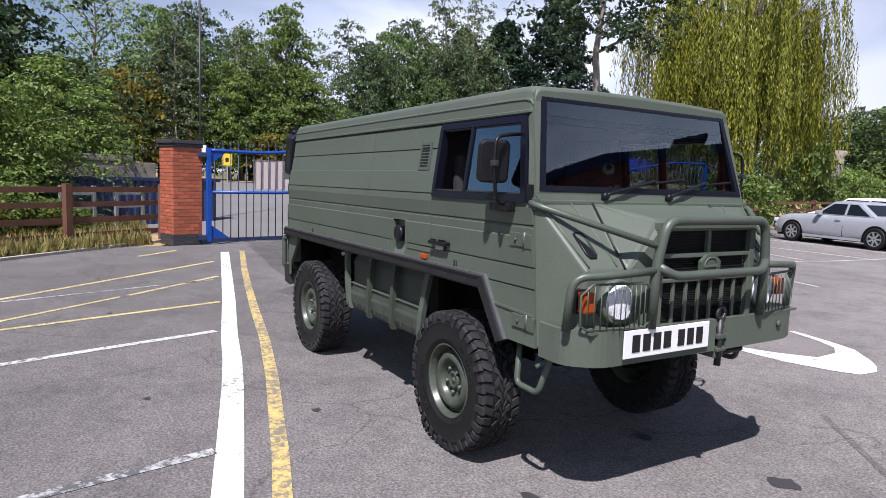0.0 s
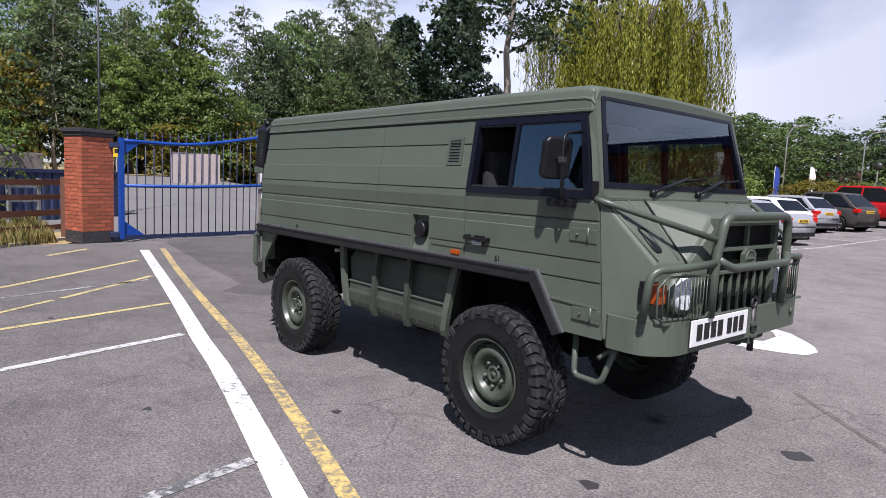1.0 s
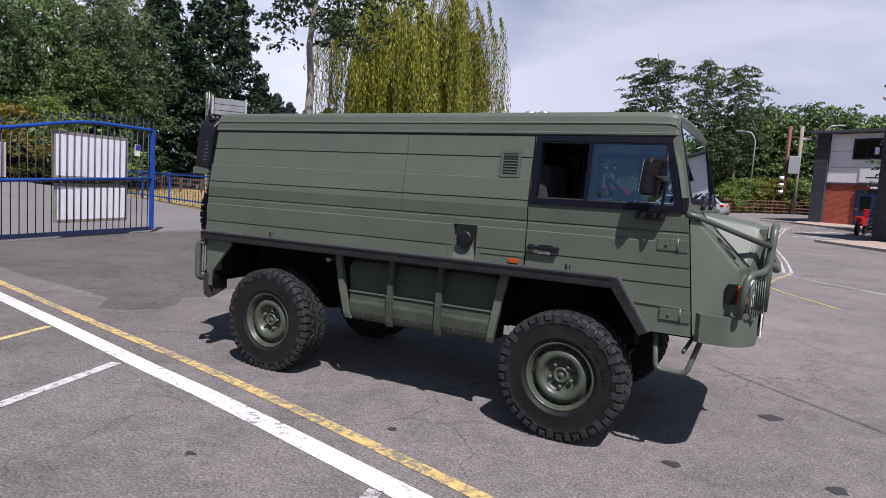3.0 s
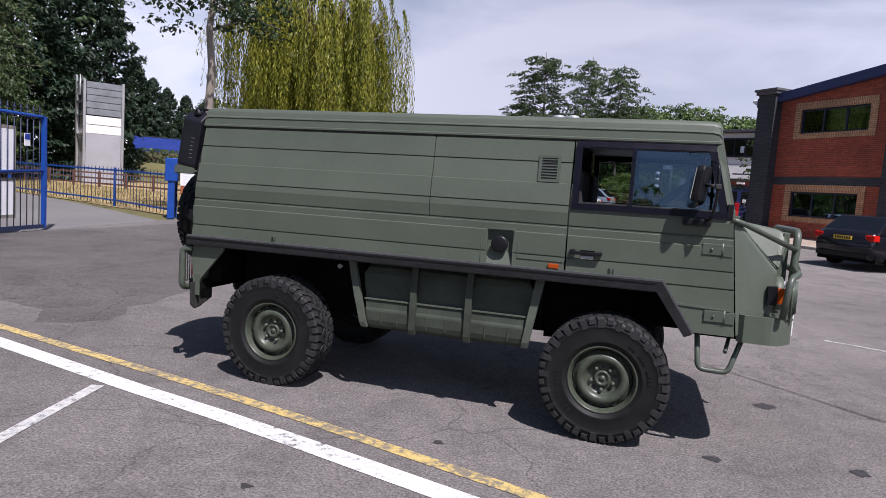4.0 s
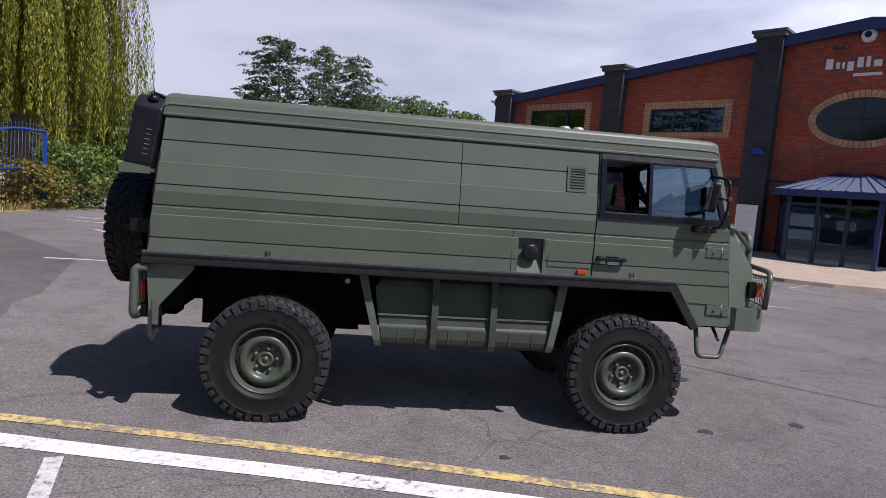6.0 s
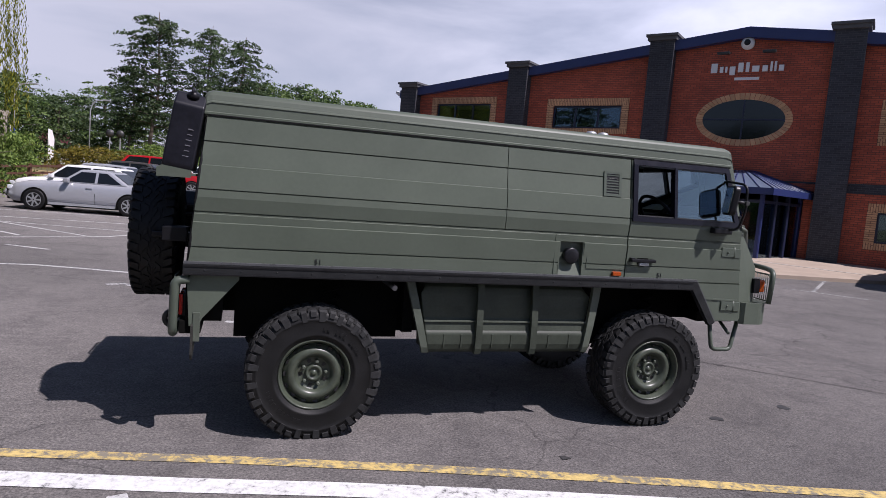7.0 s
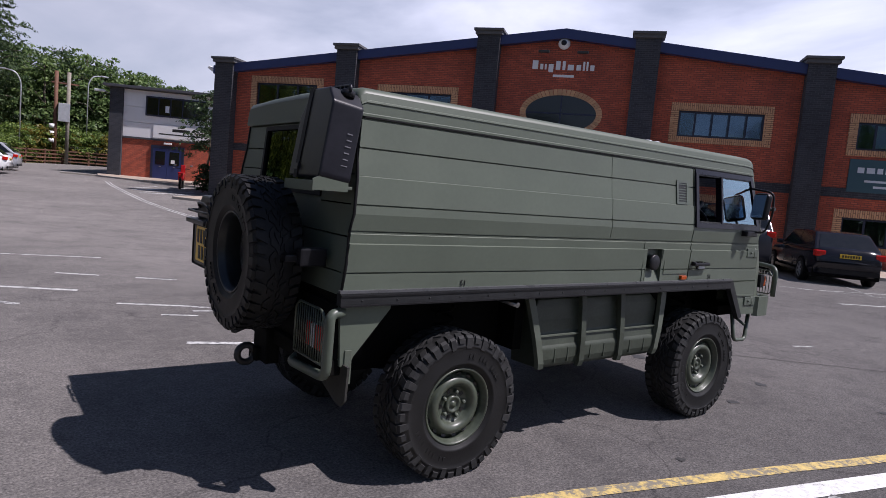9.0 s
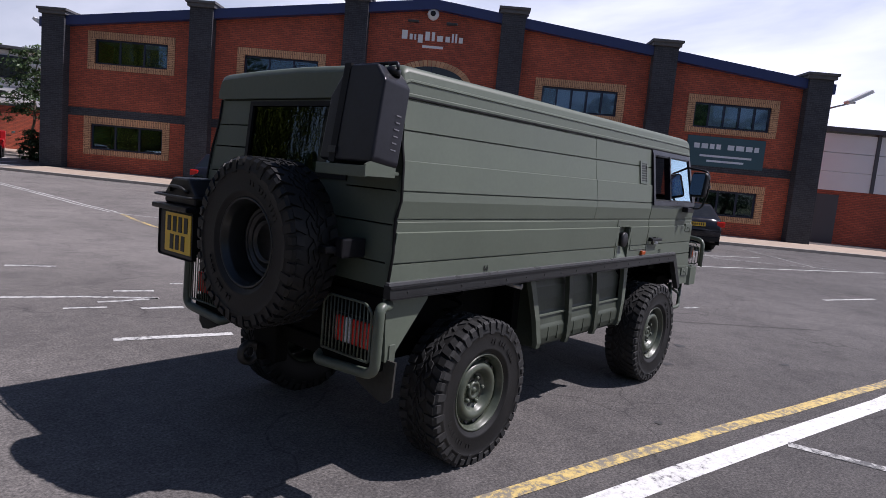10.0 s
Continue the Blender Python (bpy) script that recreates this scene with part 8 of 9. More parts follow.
def make_tree(name, seed, h, spread, material, leaves=9000, size=0.24, base=0.25, lumps=40, bark=BARK, trunk_r=0.22, label="", category="tree", rise=0.55, spray=0.42, full=0.62, droop=0.10, shown=12, flat_=0.62):
    """Trunk, limbs that reach a domed outline, and flattened sprays of leaves along the limbs' outer halves."""
    rng = np.random.default_rng(seed)
    root = thing(name, label, category, "trees round the car park")
    stem = stem_points(h * 0.93, 0.025 * h, rng)
    bm = bmesh.new()
    k = len(stem) - 1
    tube(bm, stem, [trunk_r * (1 - 0.88 * i / k) * (1.35 if i == 0 else 1) for i in range(k + 1)], 9, 0)
    cen, axis = [], []
    for j in range(lumps):
        u = (j + 0.5) / lumps
        t0 = base * 0.85 + (0.97 - base * 0.85) * u
        a = j * 2.399 + rng.uniform(-0.5, 0.5)
        env = spread * (math.sin(math.pi * min(1.0, 0.20 + 0.78 * u)) ** full) * rng.uniform(0.62, 1.12)
        p = on_stem(stem, t0 * 0.97)
        e = rise * (0.35 + 0.9 * u) + rng.uniform(-0.18, 0.18)
        side = Vector((math.cos(a), math.sin(a), 0))
        q = p + side * env * 0.55 + Vector((0, 0, env * 0.55 * e))
        r = p + side * env + Vector((0, 0, env * (e * 0.8 - droop)))
        if r.z > h:
            r.z = h - rng.uniform(0, 0.05) * h
        if j % max(1, lumps // shown) == 0:
            rr = trunk_r * (1 - 0.85 * t0) * 0.5 + 0.008
            tube(bm, [p, q, r], [rr, rr * 0.6, rr * 0.2], 6, 0)
        n_s = max(3, int(env / spray * 2.6))
        for s in range(n_s):
            w = 0.30 + 0.72 * (s + rng.uniform()) / n_s
            c = p.lerp(q, w / 0.55) if w < 0.55 else q.lerp(r, (w - 0.55) / 0.45)
            off = rng.normal(size=3) * env * (0.13 + 0.10 * w)
            cen.append((c.x + off[0], c.y + off[1], min(h, c.z + off[2] * 0.8)))
            axis.append((side.x, side.y, e))
    part("trunk", bm, bark, root)
    cen, axis = np.array(cen), np.array(axis)
    per = max(4, leaves // len(cen))
    rad = spray * rng.uniform(0.55, 1.30, size=(len(cen), 1, 1))
    d = rng.normal(size=(len(cen), per, 3))
    d /= np.linalg.norm(d, axis=2)[:, :, None]
    d[:, :, 2] = np.where(d[:, :, 2] < -0.25, -0.6 * d[:, :, 2], d[:, :, 2])
    loc = d * rad * rng.uniform(0.55, 1.10, size=(len(cen), per, 1)) * np.array([1.0, 1.0, flat_])
    # each clump sags outwards
    along = (loc * axis[:, None, :]).sum(2)
    loc[:, :, 2] -= 0.22 * along + 0.22 * (loc[:, :, 0] ** 2 + loc[:, :, 1] ** 2)
    p = (cen[:, None, :] + loc).reshape(-1, 3)
    nr = d.reshape(-1, 3) * 0.9 + np.repeat(axis * np.array([0.25, 0.25, 0.0]) + np.array([0, 0, 0.35]), per, axis=0)
    keep = p[:, 2] > 0.12
    ob = new("crown", leaf_mesh("crown", p[keep], nr[keep], size, material, rng))
    ob.parent = root
    return root


def make_conifer(seed, h, spread, leaves=26000, label="broad dark green conifer with feathery boughs"):
    rng = np.random.default_rng(seed)
    root = thing("conifer", label, "tree", "trees round the car park")
    stem = stem_points(h, 0.01 * h, rng)
    bm = bmesh.new()
    tube(bm, stem, [0.24 * (1 - 0.9 * i / 9) for i in range(10)], 8, 0)
    part("trunk", bm, BARK, root)
    boughs = 150
    P, N = [], []
    for j in range(boughs):
        u = (j + rng.uniform()) / boughs
        a = j * 2.399 + rng.uniform(-0.4, 0.4)
        reach = spread * min(1.0, (1 - u) * 1.75) ** 0.75 * rng.uniform(0.68, 1.12) + 0.25
        side = np.array([math.cos(a), math.sin(a), 0.0])
        k = int(leaves / boughs * (0.35 + reach / spread))
        w = rng.uniform(0.15, 1.0, k) ** 0.7
        wid = reach * 0.20 * (1.15 - w)
        cross = np.array([-side[1], side[0], 0.0])
        lift = 0.12 + 0.50 * u
        z = h * (0.04 + 0.93 * u) + reach * (lift * w - 0.30 * w ** 2 + 0.20 * np.maximum(0, w - 0.75))
        pos = side[None, :] * (reach * w)[:, None] + cross[None, :] * (rng.normal(size=k) * wid)[:, None]
        pos[:, 2] = z + rng.normal(size=k) * 0.10 - np.abs(rng.normal(size=k)) * 0.10
        P.append(pos)
        N.append(np.tile(side * 0.45 + np.array([0, 0, 0.9]), (k, 1)))
    p, n = np.concatenate(P), np.concatenate(N)
    ob = new("crown", leaf_mesh("crown", p, n, 0.15, LEAF_CONIFER, rng, 1.25, loose=0.5, width=0.42))
    ob.parent = root
    return root


def make_willow(seed, h, spread):
    rng = np.random.default_rng(seed)
    root = thing("weeping_willow", "large weeping willow with yellow-green hanging strands", "tree", "trees round the car park")
    bm = bmesh.new()
    tube(bm, [(0, 0, 0), (0.1, 0.1, 2), (0.0, 0.2, 4.5), (0.3, 0, 6.5), (0.2, 0.1, h * 0.86)], [0.50, 0.42, 0.34, 0.25, 0.05], 10, 0)
    tips = []
    for j in range(52):
        a = j * 2.399 + rng.uniform(-0.3, 0.3)
        r = spread * (0.15 + 0.80 * ((j + 0.5) / 52) ** 0.55)
        z = h * (0.99 - 0.26 * (r / spread) ** 1.6) - rng.uniform(0, 1.1)
        q = Vector((r * math.cos(a), r * math.sin(a), z))
        s = Vector((0.1, 0.1, 3.6 + 2.6 * ((j * 0.37) % 1)))
        m = s.lerp(q, 0.5) + Vector((0, 0, 0.9))
        rr = 0.13 if j % 3 == 0 else 0.06
        tube(bm, [s, m, q], [rr, rr * 0.6, 0.015], 6, 0)
        tips.append((s, m, q))
    part("trunk", bm, BARK, root)
    P, N = [], []
    for s, m, q in tips:
        for c in range(6):
            # a bunch of strands falling from one side shoot
            w = rng.uniform(0.25, 1.12)
            o = m.lerp(q, (w - 0.5) * 2) if w > 0.5 else s.lerp(m, w * 2)
            bx, by = o.x + rng.normal() * 0.45, o.y + rng.normal() * 0.45
            top = o.z + rng.uniform(-0.2, 0.5)
            ra = math.hypot(bx, by) + 1e-3
            ox, oy = bx / ra, by / ra
            length = rng.uniform(2.4, 8.4) if ra > 0.45 * spread else rng.uniform(1.5, 4.6)
            tone = rng.uniform(0.7, 1.0)
            for t in range(int(17 * tone)):
                ln = length * rng.uniform(0.55, 1.0)
                zb = max(1.0 + 1.5 * rng.uniform(), top - ln)
                k = max(5, int((top - zb) * 10.0))
                u = np.linspace(0, 1, k)
                sx, sy = rng.normal(size=2) * 0.26
                fall = 1 - (1 - u) ** 1.6
                x = bx + sx * np.sqrt(u) + ox * 0.45 * np.minimum(1, u * 3) + rng.normal(size=k) * 0.035
                y = by + sy * np.sqrt(u) + oy * 0.45 * np.minimum(1, u * 3) + rng.normal(size=k) * 0.035
                P.append(np.stack([x, y, top + 0.25 * np.sin(np.minimum(1, u * 4) * 3.1) - (top - zb) * fall], 1))
                N.append(np.tile([ox, oy, 0.5], (k, 1)))
    p, n = np.concatenate(P), np.concatenate(N)
    ob = new("crown", leaf_mesh("crown", p, n, 0.062, LEAF_WILLOW, rng, 1.6, hang=True, width=0.40))
    ob.parent = root
    return root


def put(src, x, y, rot, s=1.0, sz=None, z=-0.1, label=""):
    c = copy_thing(src, Matrix.Translation((x, y, z + hill(x, y) + rise(x, y))) @ Matrix.Rotation(rot, 4, "Z"))
    c.scale = (s, s, sz or s)
    if label:
        c["label"] = label
    return c


def place(src, x, y, rot=0.0, s=1.0, sz=None, z=-0.1):
    src.matrix_world = Matrix.Translation((x, y, z + hill(x, y) + rise(x, y))) @ Matrix.Rotation(rot, 4, "Z") @ Matrix.Diagonal((s, s, sz or s, 1))


oak = make_tree("broadleaf_tree", 1, 10.0, 3.5, LEAF_MID, 15000, 0.100, 0.10, 46, label="mid-green broadleaf tree in the woodland edge", spray=0.58, shown=20)
ash = make_tree("broadleaf_tree", 2, 10.0, 3.1, LEAF_BRIGHT, 15000, 0.100, 0.12, 44, label="bright green broadleaf tree in the woodland edge", spray=0.58, shown=20)
dark = make_tree("broadleaf_tree", 3, 10.0, 3.5, LEAF_DARK, 14500, 0.104, 0.08, 46, label="dark green broadleaf tree in the woodland edge", spray=0.58, shown=20)
birch = make_tree("birch_tree", 4, 11.0, 2.3, LEAF_PALE, 8000, 0.080, 0.25, 34, bark=BARK_PALE, trunk_r=0.12, label="pale airy birch tree with slim trunk", droop=0.45, spray=0.36, shown=24)
far_oak = make_tree("broadleaf_tree", 11, 10.0, 3.5, LEAF_MID, 5600, 0.150, 0.06, 30, label="mid-green tree in the far tree belt", spray=0.75)
far_dark = make_tree("broadleaf_tree", 13, 10.0, 3.5, LEAF_DARK, 5600, 0.150, 0.06, 30, label="dark green tree in the far tree belt", spray=0.75)
airy_ash = make_tree("ash_tree", 21, 13.2, 4.2, LEAF_BRIGHT, 5200, 0.100, 0.22, 36, bark=BARK, trunk_r=0.18, label="airy light green ash tree with sky showing through", spray=0.45, rise=0.9, flat_=0.8, shown=36)
fir = make_conifer(5, 11.0, 3.0, 19000)
shrub = make_tree("shrub", 6, 2.6, 1.7, LEAF_BRIGHT, 4200, 0.078, 0.04, 24, trunk_r=0.05, label="bright green leafy shrub by the fence", category="shrub", spray=0.36, rise=0.9)
shrub2 = make_tree("shrub", 7, 2.2, 1.8, LEAF_AUTUMN, 3600, 0.078, 0.03, 22, trunk_r=0.05, label="yellowing leafy shrub by the fence", category="shrub", spray=0.36, rise=0.8)
alder = make_tree("alder_tree", 8, 15.3, 3.2, LEAF_DARK, 13000, 0.115, 0.36, 44, trunk_r=0.20, label="tall slim dark alder tree", spray=0.55, rise=0.55, full=0.55, flat_=0.45, shown=36)
road_tree = make_tree("plane_tree", 9, 12.5, 3.4, LEAF_SHADE, 7500, 0.095, 0.66, 24, bark=BARK_PALE, trunk_r=0.22, label="tall tree with bare pale trunk and dark crown", spray=0.50, rise=0.95, droop=0.20, shown=8)
tall_shrub = make_tree("shrub", 17, 2.85, 1.0, LEAF_BRIGHT, 4200, 0.065, 0.52, 24, trunk_r=0.05, label="bright yellow-green bush rising behind the gate", category="shrub", spray=0.28, rise=0.8)
willow = make_willow(10, 12.9, 4.7)
bank_shrub = make_tree("shrub", 31, 2.6, 1.7, LEAF_BRIGHT, 12500, 0.041, 0.04, 30, trunk_r=0.05, label="bright green leafy bush behind the timber fence", category="shrub", spray=0.34, rise=0.9)

FIRS = [(-46.0, 33.6, 1.52), (-46.6, 40.6, 1.74), (-48.5, 30.6, 1.25), (-61.7, 65.0, 1.00), (-64.2, 70.6, 0.96), (-64.5, 74.8, 0.92), (-62.6, 77.6, 0.96), (-63.8, 64.0, 1.17)]
place(oak, -33.0, 1.9, 0.3, 0.74, 0.97)
place(ash, -32.0, 8.2, 1.1, 0.80, 1.08)
place(dark, -21.5, -6.0, 0.4, 1.15)
place(far_oak, -62, 32, 0.4, 1.2)
place(far_dark, -60, -28, 0.4, 1.2)
place(airy_ash, -36.0, -0.9, 0.2, 0.86, 0.82)
place(birch, -40.0, 15.3, 0.2, 1.1, 1.25)
place(fir, FIRS[0][0], FIRS[0][1], 0.1, FIRS[0][2])
place(shrub, -7.4, 43.5, 0.5, 1.0)
place(shrub2, -11.2, -5.4, 0.2, 0.62)
place(bank_shrub, -12.6, -4.2, 0.5, 1.25)
for x, y, s, sz in ((-13.9, -3.3, 1.0, 1.05), (-13.6, -5.6, 1.3, 1.5), (-11.4, -3.0, 0.5, 0.36), (-11.1, -3.9, 0.55, 0.40), (-12.0, -2.6, 0.5, 0.30)):
    put(bank_shrub, x, y, x * 3, s, sz)
place(tall_shrub, -12.0, 12.75, 0.3, 1.0)
place(alder, -9.9, 60.6, 0.2, 1.15, 1.04)
place(road_tree, -13.45, 14.0, 1.2)
place(willow, -15.1, 24.3, 0.6)
k = 0
# woodland edge: plan, width and height of each tree
for src, lst in ((oak, [(-36.0, 6.9, .74, .84), (-40.0, 18.7, .86, 1.14), (-25.5, -1.8, .55, .47), (-34.5, 12.6, .62, .50), (-36.5, 20.5, .72, .80), (-60, -22, 1.3, 1.3), (-52, 12, 1.0, .92)]),
                 (ash, [(-19.0, -3.0, .58, .42), (-17.8, -6.3, .58, .52), (-31.0, 9.2, .66, .62), (-31.8, 5.2, .55, .60), (-33.2, 16.2, .50, .46), (-44.0, 24.6, .8, 1.2)]),
                 (dark, [(-35.0, 4.1, .66, .92), (-33.5, 0.6, .62, .58), (-33.8, 6.9, .58, .64), (-38.0, 16.4, .72, 1.0), (-42.0, 21.5, .85, 1.27), (-38.0, 22.6, .86, 1.02), (-43.0, 28.2, 1.0, 1.22), (-27, -7.0, 1.05, 1.05), (-36.5, 11.2, .72, .52), (-41.0, 26.0, .9, .9)]),
                 (birch, [(-31.0, 2.5, .72, .73), (-33.0, 6.2, .75, .74), (-40.5, 23.5, 1.15, 1.40), (-42, 27.3, 1.05, 1.42), (-42, -6, 1.0, 1.0)]),
                 (fir, [(x, y, s * 0.78, s) for x, y, s in FIRS[1:]])):
    for x, y, s, sz in lst:
        k += 1
        put(src, x, y, k * 1.7, s * 1.12, sz * 1.17)
put(shrub2, -31.0, 0.2, 0.4, 1.5, 2.2)
for i, (x, y, sc) in enumerate([(-30.8, 7.8, 1.15), (-31.0, 9.4, 1.25), (-31.4, 11.0, 1.3), (-31.6, 12.8, 1.3), (-32.0, 14.4, 1.25), (-32.6, 16.2, 1.2), (-33.0, 18.0, 1.2), (-33.4, 20.0, 1.1), (-32.8, 10.2, 1.6), (-33.4, 13.6, 1.7), (-34.0, 17.0, 1.6)]):
    put((shrub2, shrub, shrub2)[i % 3], x, y, i * 1.3, sc * 1.1, sc)
# alders beyond the parking bays
put(alder, -5.2, 61.6, 1.5, 0.80, 1.02)
put(alder, -1.9, 62.2, 2.6, 0.80, 0.98)
put(alder, -12.5, 66, 0.6, 0.8, 0.75)
snag = thing("broken_trunk", "bare pale broken tree trunk beside the willow", "tree trunk", at=Matrix.Translation((-11.7, 27.4, 0)))
bm = bmesh.new()
tube(bm, [(0, 0, -0.1), (0.05, 0, 0.6), (0.0, 0.03, 1.6), (0.08, 0, 2.6), (0.16, 0.02, 3.5)], [0.42, 0.33, 0.29, 0.27, 0.20], 12, 0)
part("trunk", bm, BARK_PALE, snag)
bm = bmesh.new()
tube(bm, [(0.05, 0, 2.9), (0.30, 0.05, 3.3), (0.42, 0.05, 3.45)], [0.16, 0.12, 0.07], 9, 0)
part("limb_stub", bm, BARK_PALE, snag)
for i, (x, y, sc) in enumerate([(-24.0, 57.0, 0.95), (-27.5, 60.5, 1.0), (-21.0, 60.0, 0.85), (-31.0, 56.0, 0.95), (-34.5, 53.5, 0.9), (-18.0, 63.5, 0.8), (-29.0, 50.0, 0.6)]):
    put((far_oak, far_dark)[i % 2], x, y, i * 1.7, sc * 1.15, sc - 0.07)
put(far_dark, -53.4, 65.7, 1.0, 1.1, 1.12)
put(far_oak, -49.5, 68.0, 2.0, 1.1, 1.05)
# far belts of trees on the car park's other sides
far_rng = random.Random(12)
for i in range(28):
    t = i / 27
    x = -38 + 62 * t + far_rng.uniform(-1.5, 1.5)
    y = 70 + 14 * math.sin(t * 3.0) + far_rng.uniform(-3, 3)
    s = (0.80 + 0.12 * t if t > 0.45 else 0.86) * far_rng.uniform(0.8, 1.25)
    put((far_dark, far_oak, far_dark, far_oak)[i % 4], x, y, i * 2.1, s * 1.25, s)
# wood on the rise behind the far fence
for i, (x, y, hh) in enumerate([(-3.4, 68.0, 8.6), (-0.8, 68.4, 9.9), (0.9, 69.6, 9.8), (2.3, 66.2, 8.8), (3.6, 68.8, 10.1), (5.4, 68.0, 9.9), (6.6, 66.0, 8.6), (7.8, 68.4, 9.3), (9.4, 66.8, 8.6), (10.9, 68.0, 8.9), (13.4, 67.0, 8.2), (16.0, 68.0, 8.0)]):
    put((far_oak, far_dark, far_oak)[i % 3], x, y, i * 1.3, 1.05, hh / 10.2 + 0.19 - 0.004 * x)
for i in range(14):
    t = i / 13
    x = -7.4 + 14.4 * t
    y = (47.8 + 1.62 * (x + 4.8) + 2.2 if x < -1.2 else 56.6 + 1.05 * (min(x, 3.0) + 1.2)) + far_rng.uniform(0, 1.6)
    put((shrub, shrub2, shrub)[i % 3], x, y, i * 1.9, (0.62 if x < -2.6 else 1.05) * far_rng.uniform(0.8, 1.3))
for x, y, s, sc in ((-10.1, 18.4, 0, 0.85), (-10.9, 16.8, 1, 0.7), (-14.2, 25.5, 0, 0.8), (-9.9, 34.5, 1, 0.5),
                    (-8.9, 40.5, 0, 0.8), (-10.2, -4.6, 1, 0.6), (-11.4, -3.3, 1, 0.40), (-9.4, -5.2, 1, 0.7)):
    k += 1
    put((shrub, shrub2)[s], x, y, k * 1.1, sc)
put(tall_shrub, -12.35, 13.6, 0.7, 0.9, 0.95)
# bushes behind the fence of the parking bays
for src, x, y, sc, sz in ((shrub, -11.9, 25.8, 0.75, 1.35), (shrub, -11.2, 27.4, 0.7, 0.95), (shrub2, -10.3, 34.9, 0.95, 0.95), (shrub2, -9.1, 36.6, 0.9, 0.9), (shrub, -12.0, 30.0, 0.8, 1.0)):
    k += 1
    put(src, x, y, k * 1.1, sc, sz)
small_tree = make_tree("small_tree", 41, 6.3, 1.7, LEAF_SHADE, 4200, 0.085, 0.42, 26, trunk_r=0.09, label="small dark-leaved tree before the small block", spray=0.34, shown=12)
place(small_tree, 7.95, 35.3, 0.4)
dark_bush = make_tree("shrub", 42, 1.6, 0.55, LEAF_SHADE, 1800, 0.060, 0.05, 16, trunk_r=0.03, label="dark leafy bush beside the brick pier", category="shrub", spray=0.22, rise=0.9)
place(dark_bush, 6.45, 30.9, 0.4)
put(dark_bush, 7.0, 31.2, 1.4, 0.9, 0.8)
# trees on the side behind the camera, which the glass reflects
for i in range(12):
    put((far_oak, far_dark)[i % 2], -30 + 5.0 * i, -46 + 3.0 * math.sin(i * 1.7), i * 0.9, 1.45 + 0.25 * math.sin(i * 2.3))
hedge = thing("hedge", "low green hedge along the embankment", "hedge", at=Matrix.Translation((-44.6, 48.8, 1.8)) @ Matrix.Rotation(radians(40.3), 4, "Z"))
rg = np.random.default_rng(77)
hp = np.stack([rg.uniform(-10, 10, 5000), rg.uniform(-0.7, 0.7, 5000), rg.uniform(0.1, 1.5, 5000)], 1)
ho = new("leaves", leaf_mesh("leaves", hp, rg.normal(size=(5000, 3)), 0.14, LEAF_MID, rg))
ho.parent = hedge
part("stems", boxes((-10, 10, -0.35, 0.35, 0, 1.2)), BARK, hedge)
# ivy on the open gate leaf
ivy = thing("ivy", "dense dark ivy climbing over the gate and post", "climbing plant", at=gB.matrix_world)
ip = np.stack([np.abs(rg.normal(0, 0.9, 2600)), rg.normal(0, 0.10, 2600), rg.uniform(0.1, 2.1, 2600)], 1)
ip[:, 0] = np.where(ip[:, 0] > 1.6, ip[:, 0] * 0.4, ip[:, 0])
ib = new("leaves", leaf_mesh("leaves", ip, np.tile([0.0, 1.0, 0.2], (2600, 1)), 0.075, LEAF_DARK, rg))
ib.parent = ivy
# rough grass tufts, countless
def tufts(name, area, n, size, label):
    r = np.random.default_rng(len(name) + n)
    pts = np.array([area(r.uniform(), r.uniform()) for _ in range(n)])
    p = np.concatenate([pts, r.uniform(0.02, size * 1.1, (n, 1))], 1)
    ob = new(name, leaf_mesh(name, p, r.normal(size=(n, 3)) * [1, 1, 0.2], size, LEAF_GRASS, r, 1.1, hang=True, width=0.13))
    return tagged(ob, label, "grass", kind="stuff")
tufts("grass", lambda u, v: (-10.2 - 4.5 * u + 4.6 * v - 0.4 * u, -1.1 - 0.9 * u - 6.0 * v + 0.6 * u * 2), 16000, 0.15, "dry straggling grass under the fence")
tufts("grass", lambda u, v: (-12.4 - 26 * u, 13.0 + 3.4 * u + 0.6 + 12 * v), 6000, 0.08, "dry yellow grass beyond the railings")
tufts("grass", lambda u, v: (-11.9 + 1.3 * u + 0.2 * v, 12.0 + 7.0 * v), 2600, 0.10, "dry grass along the parking edge")


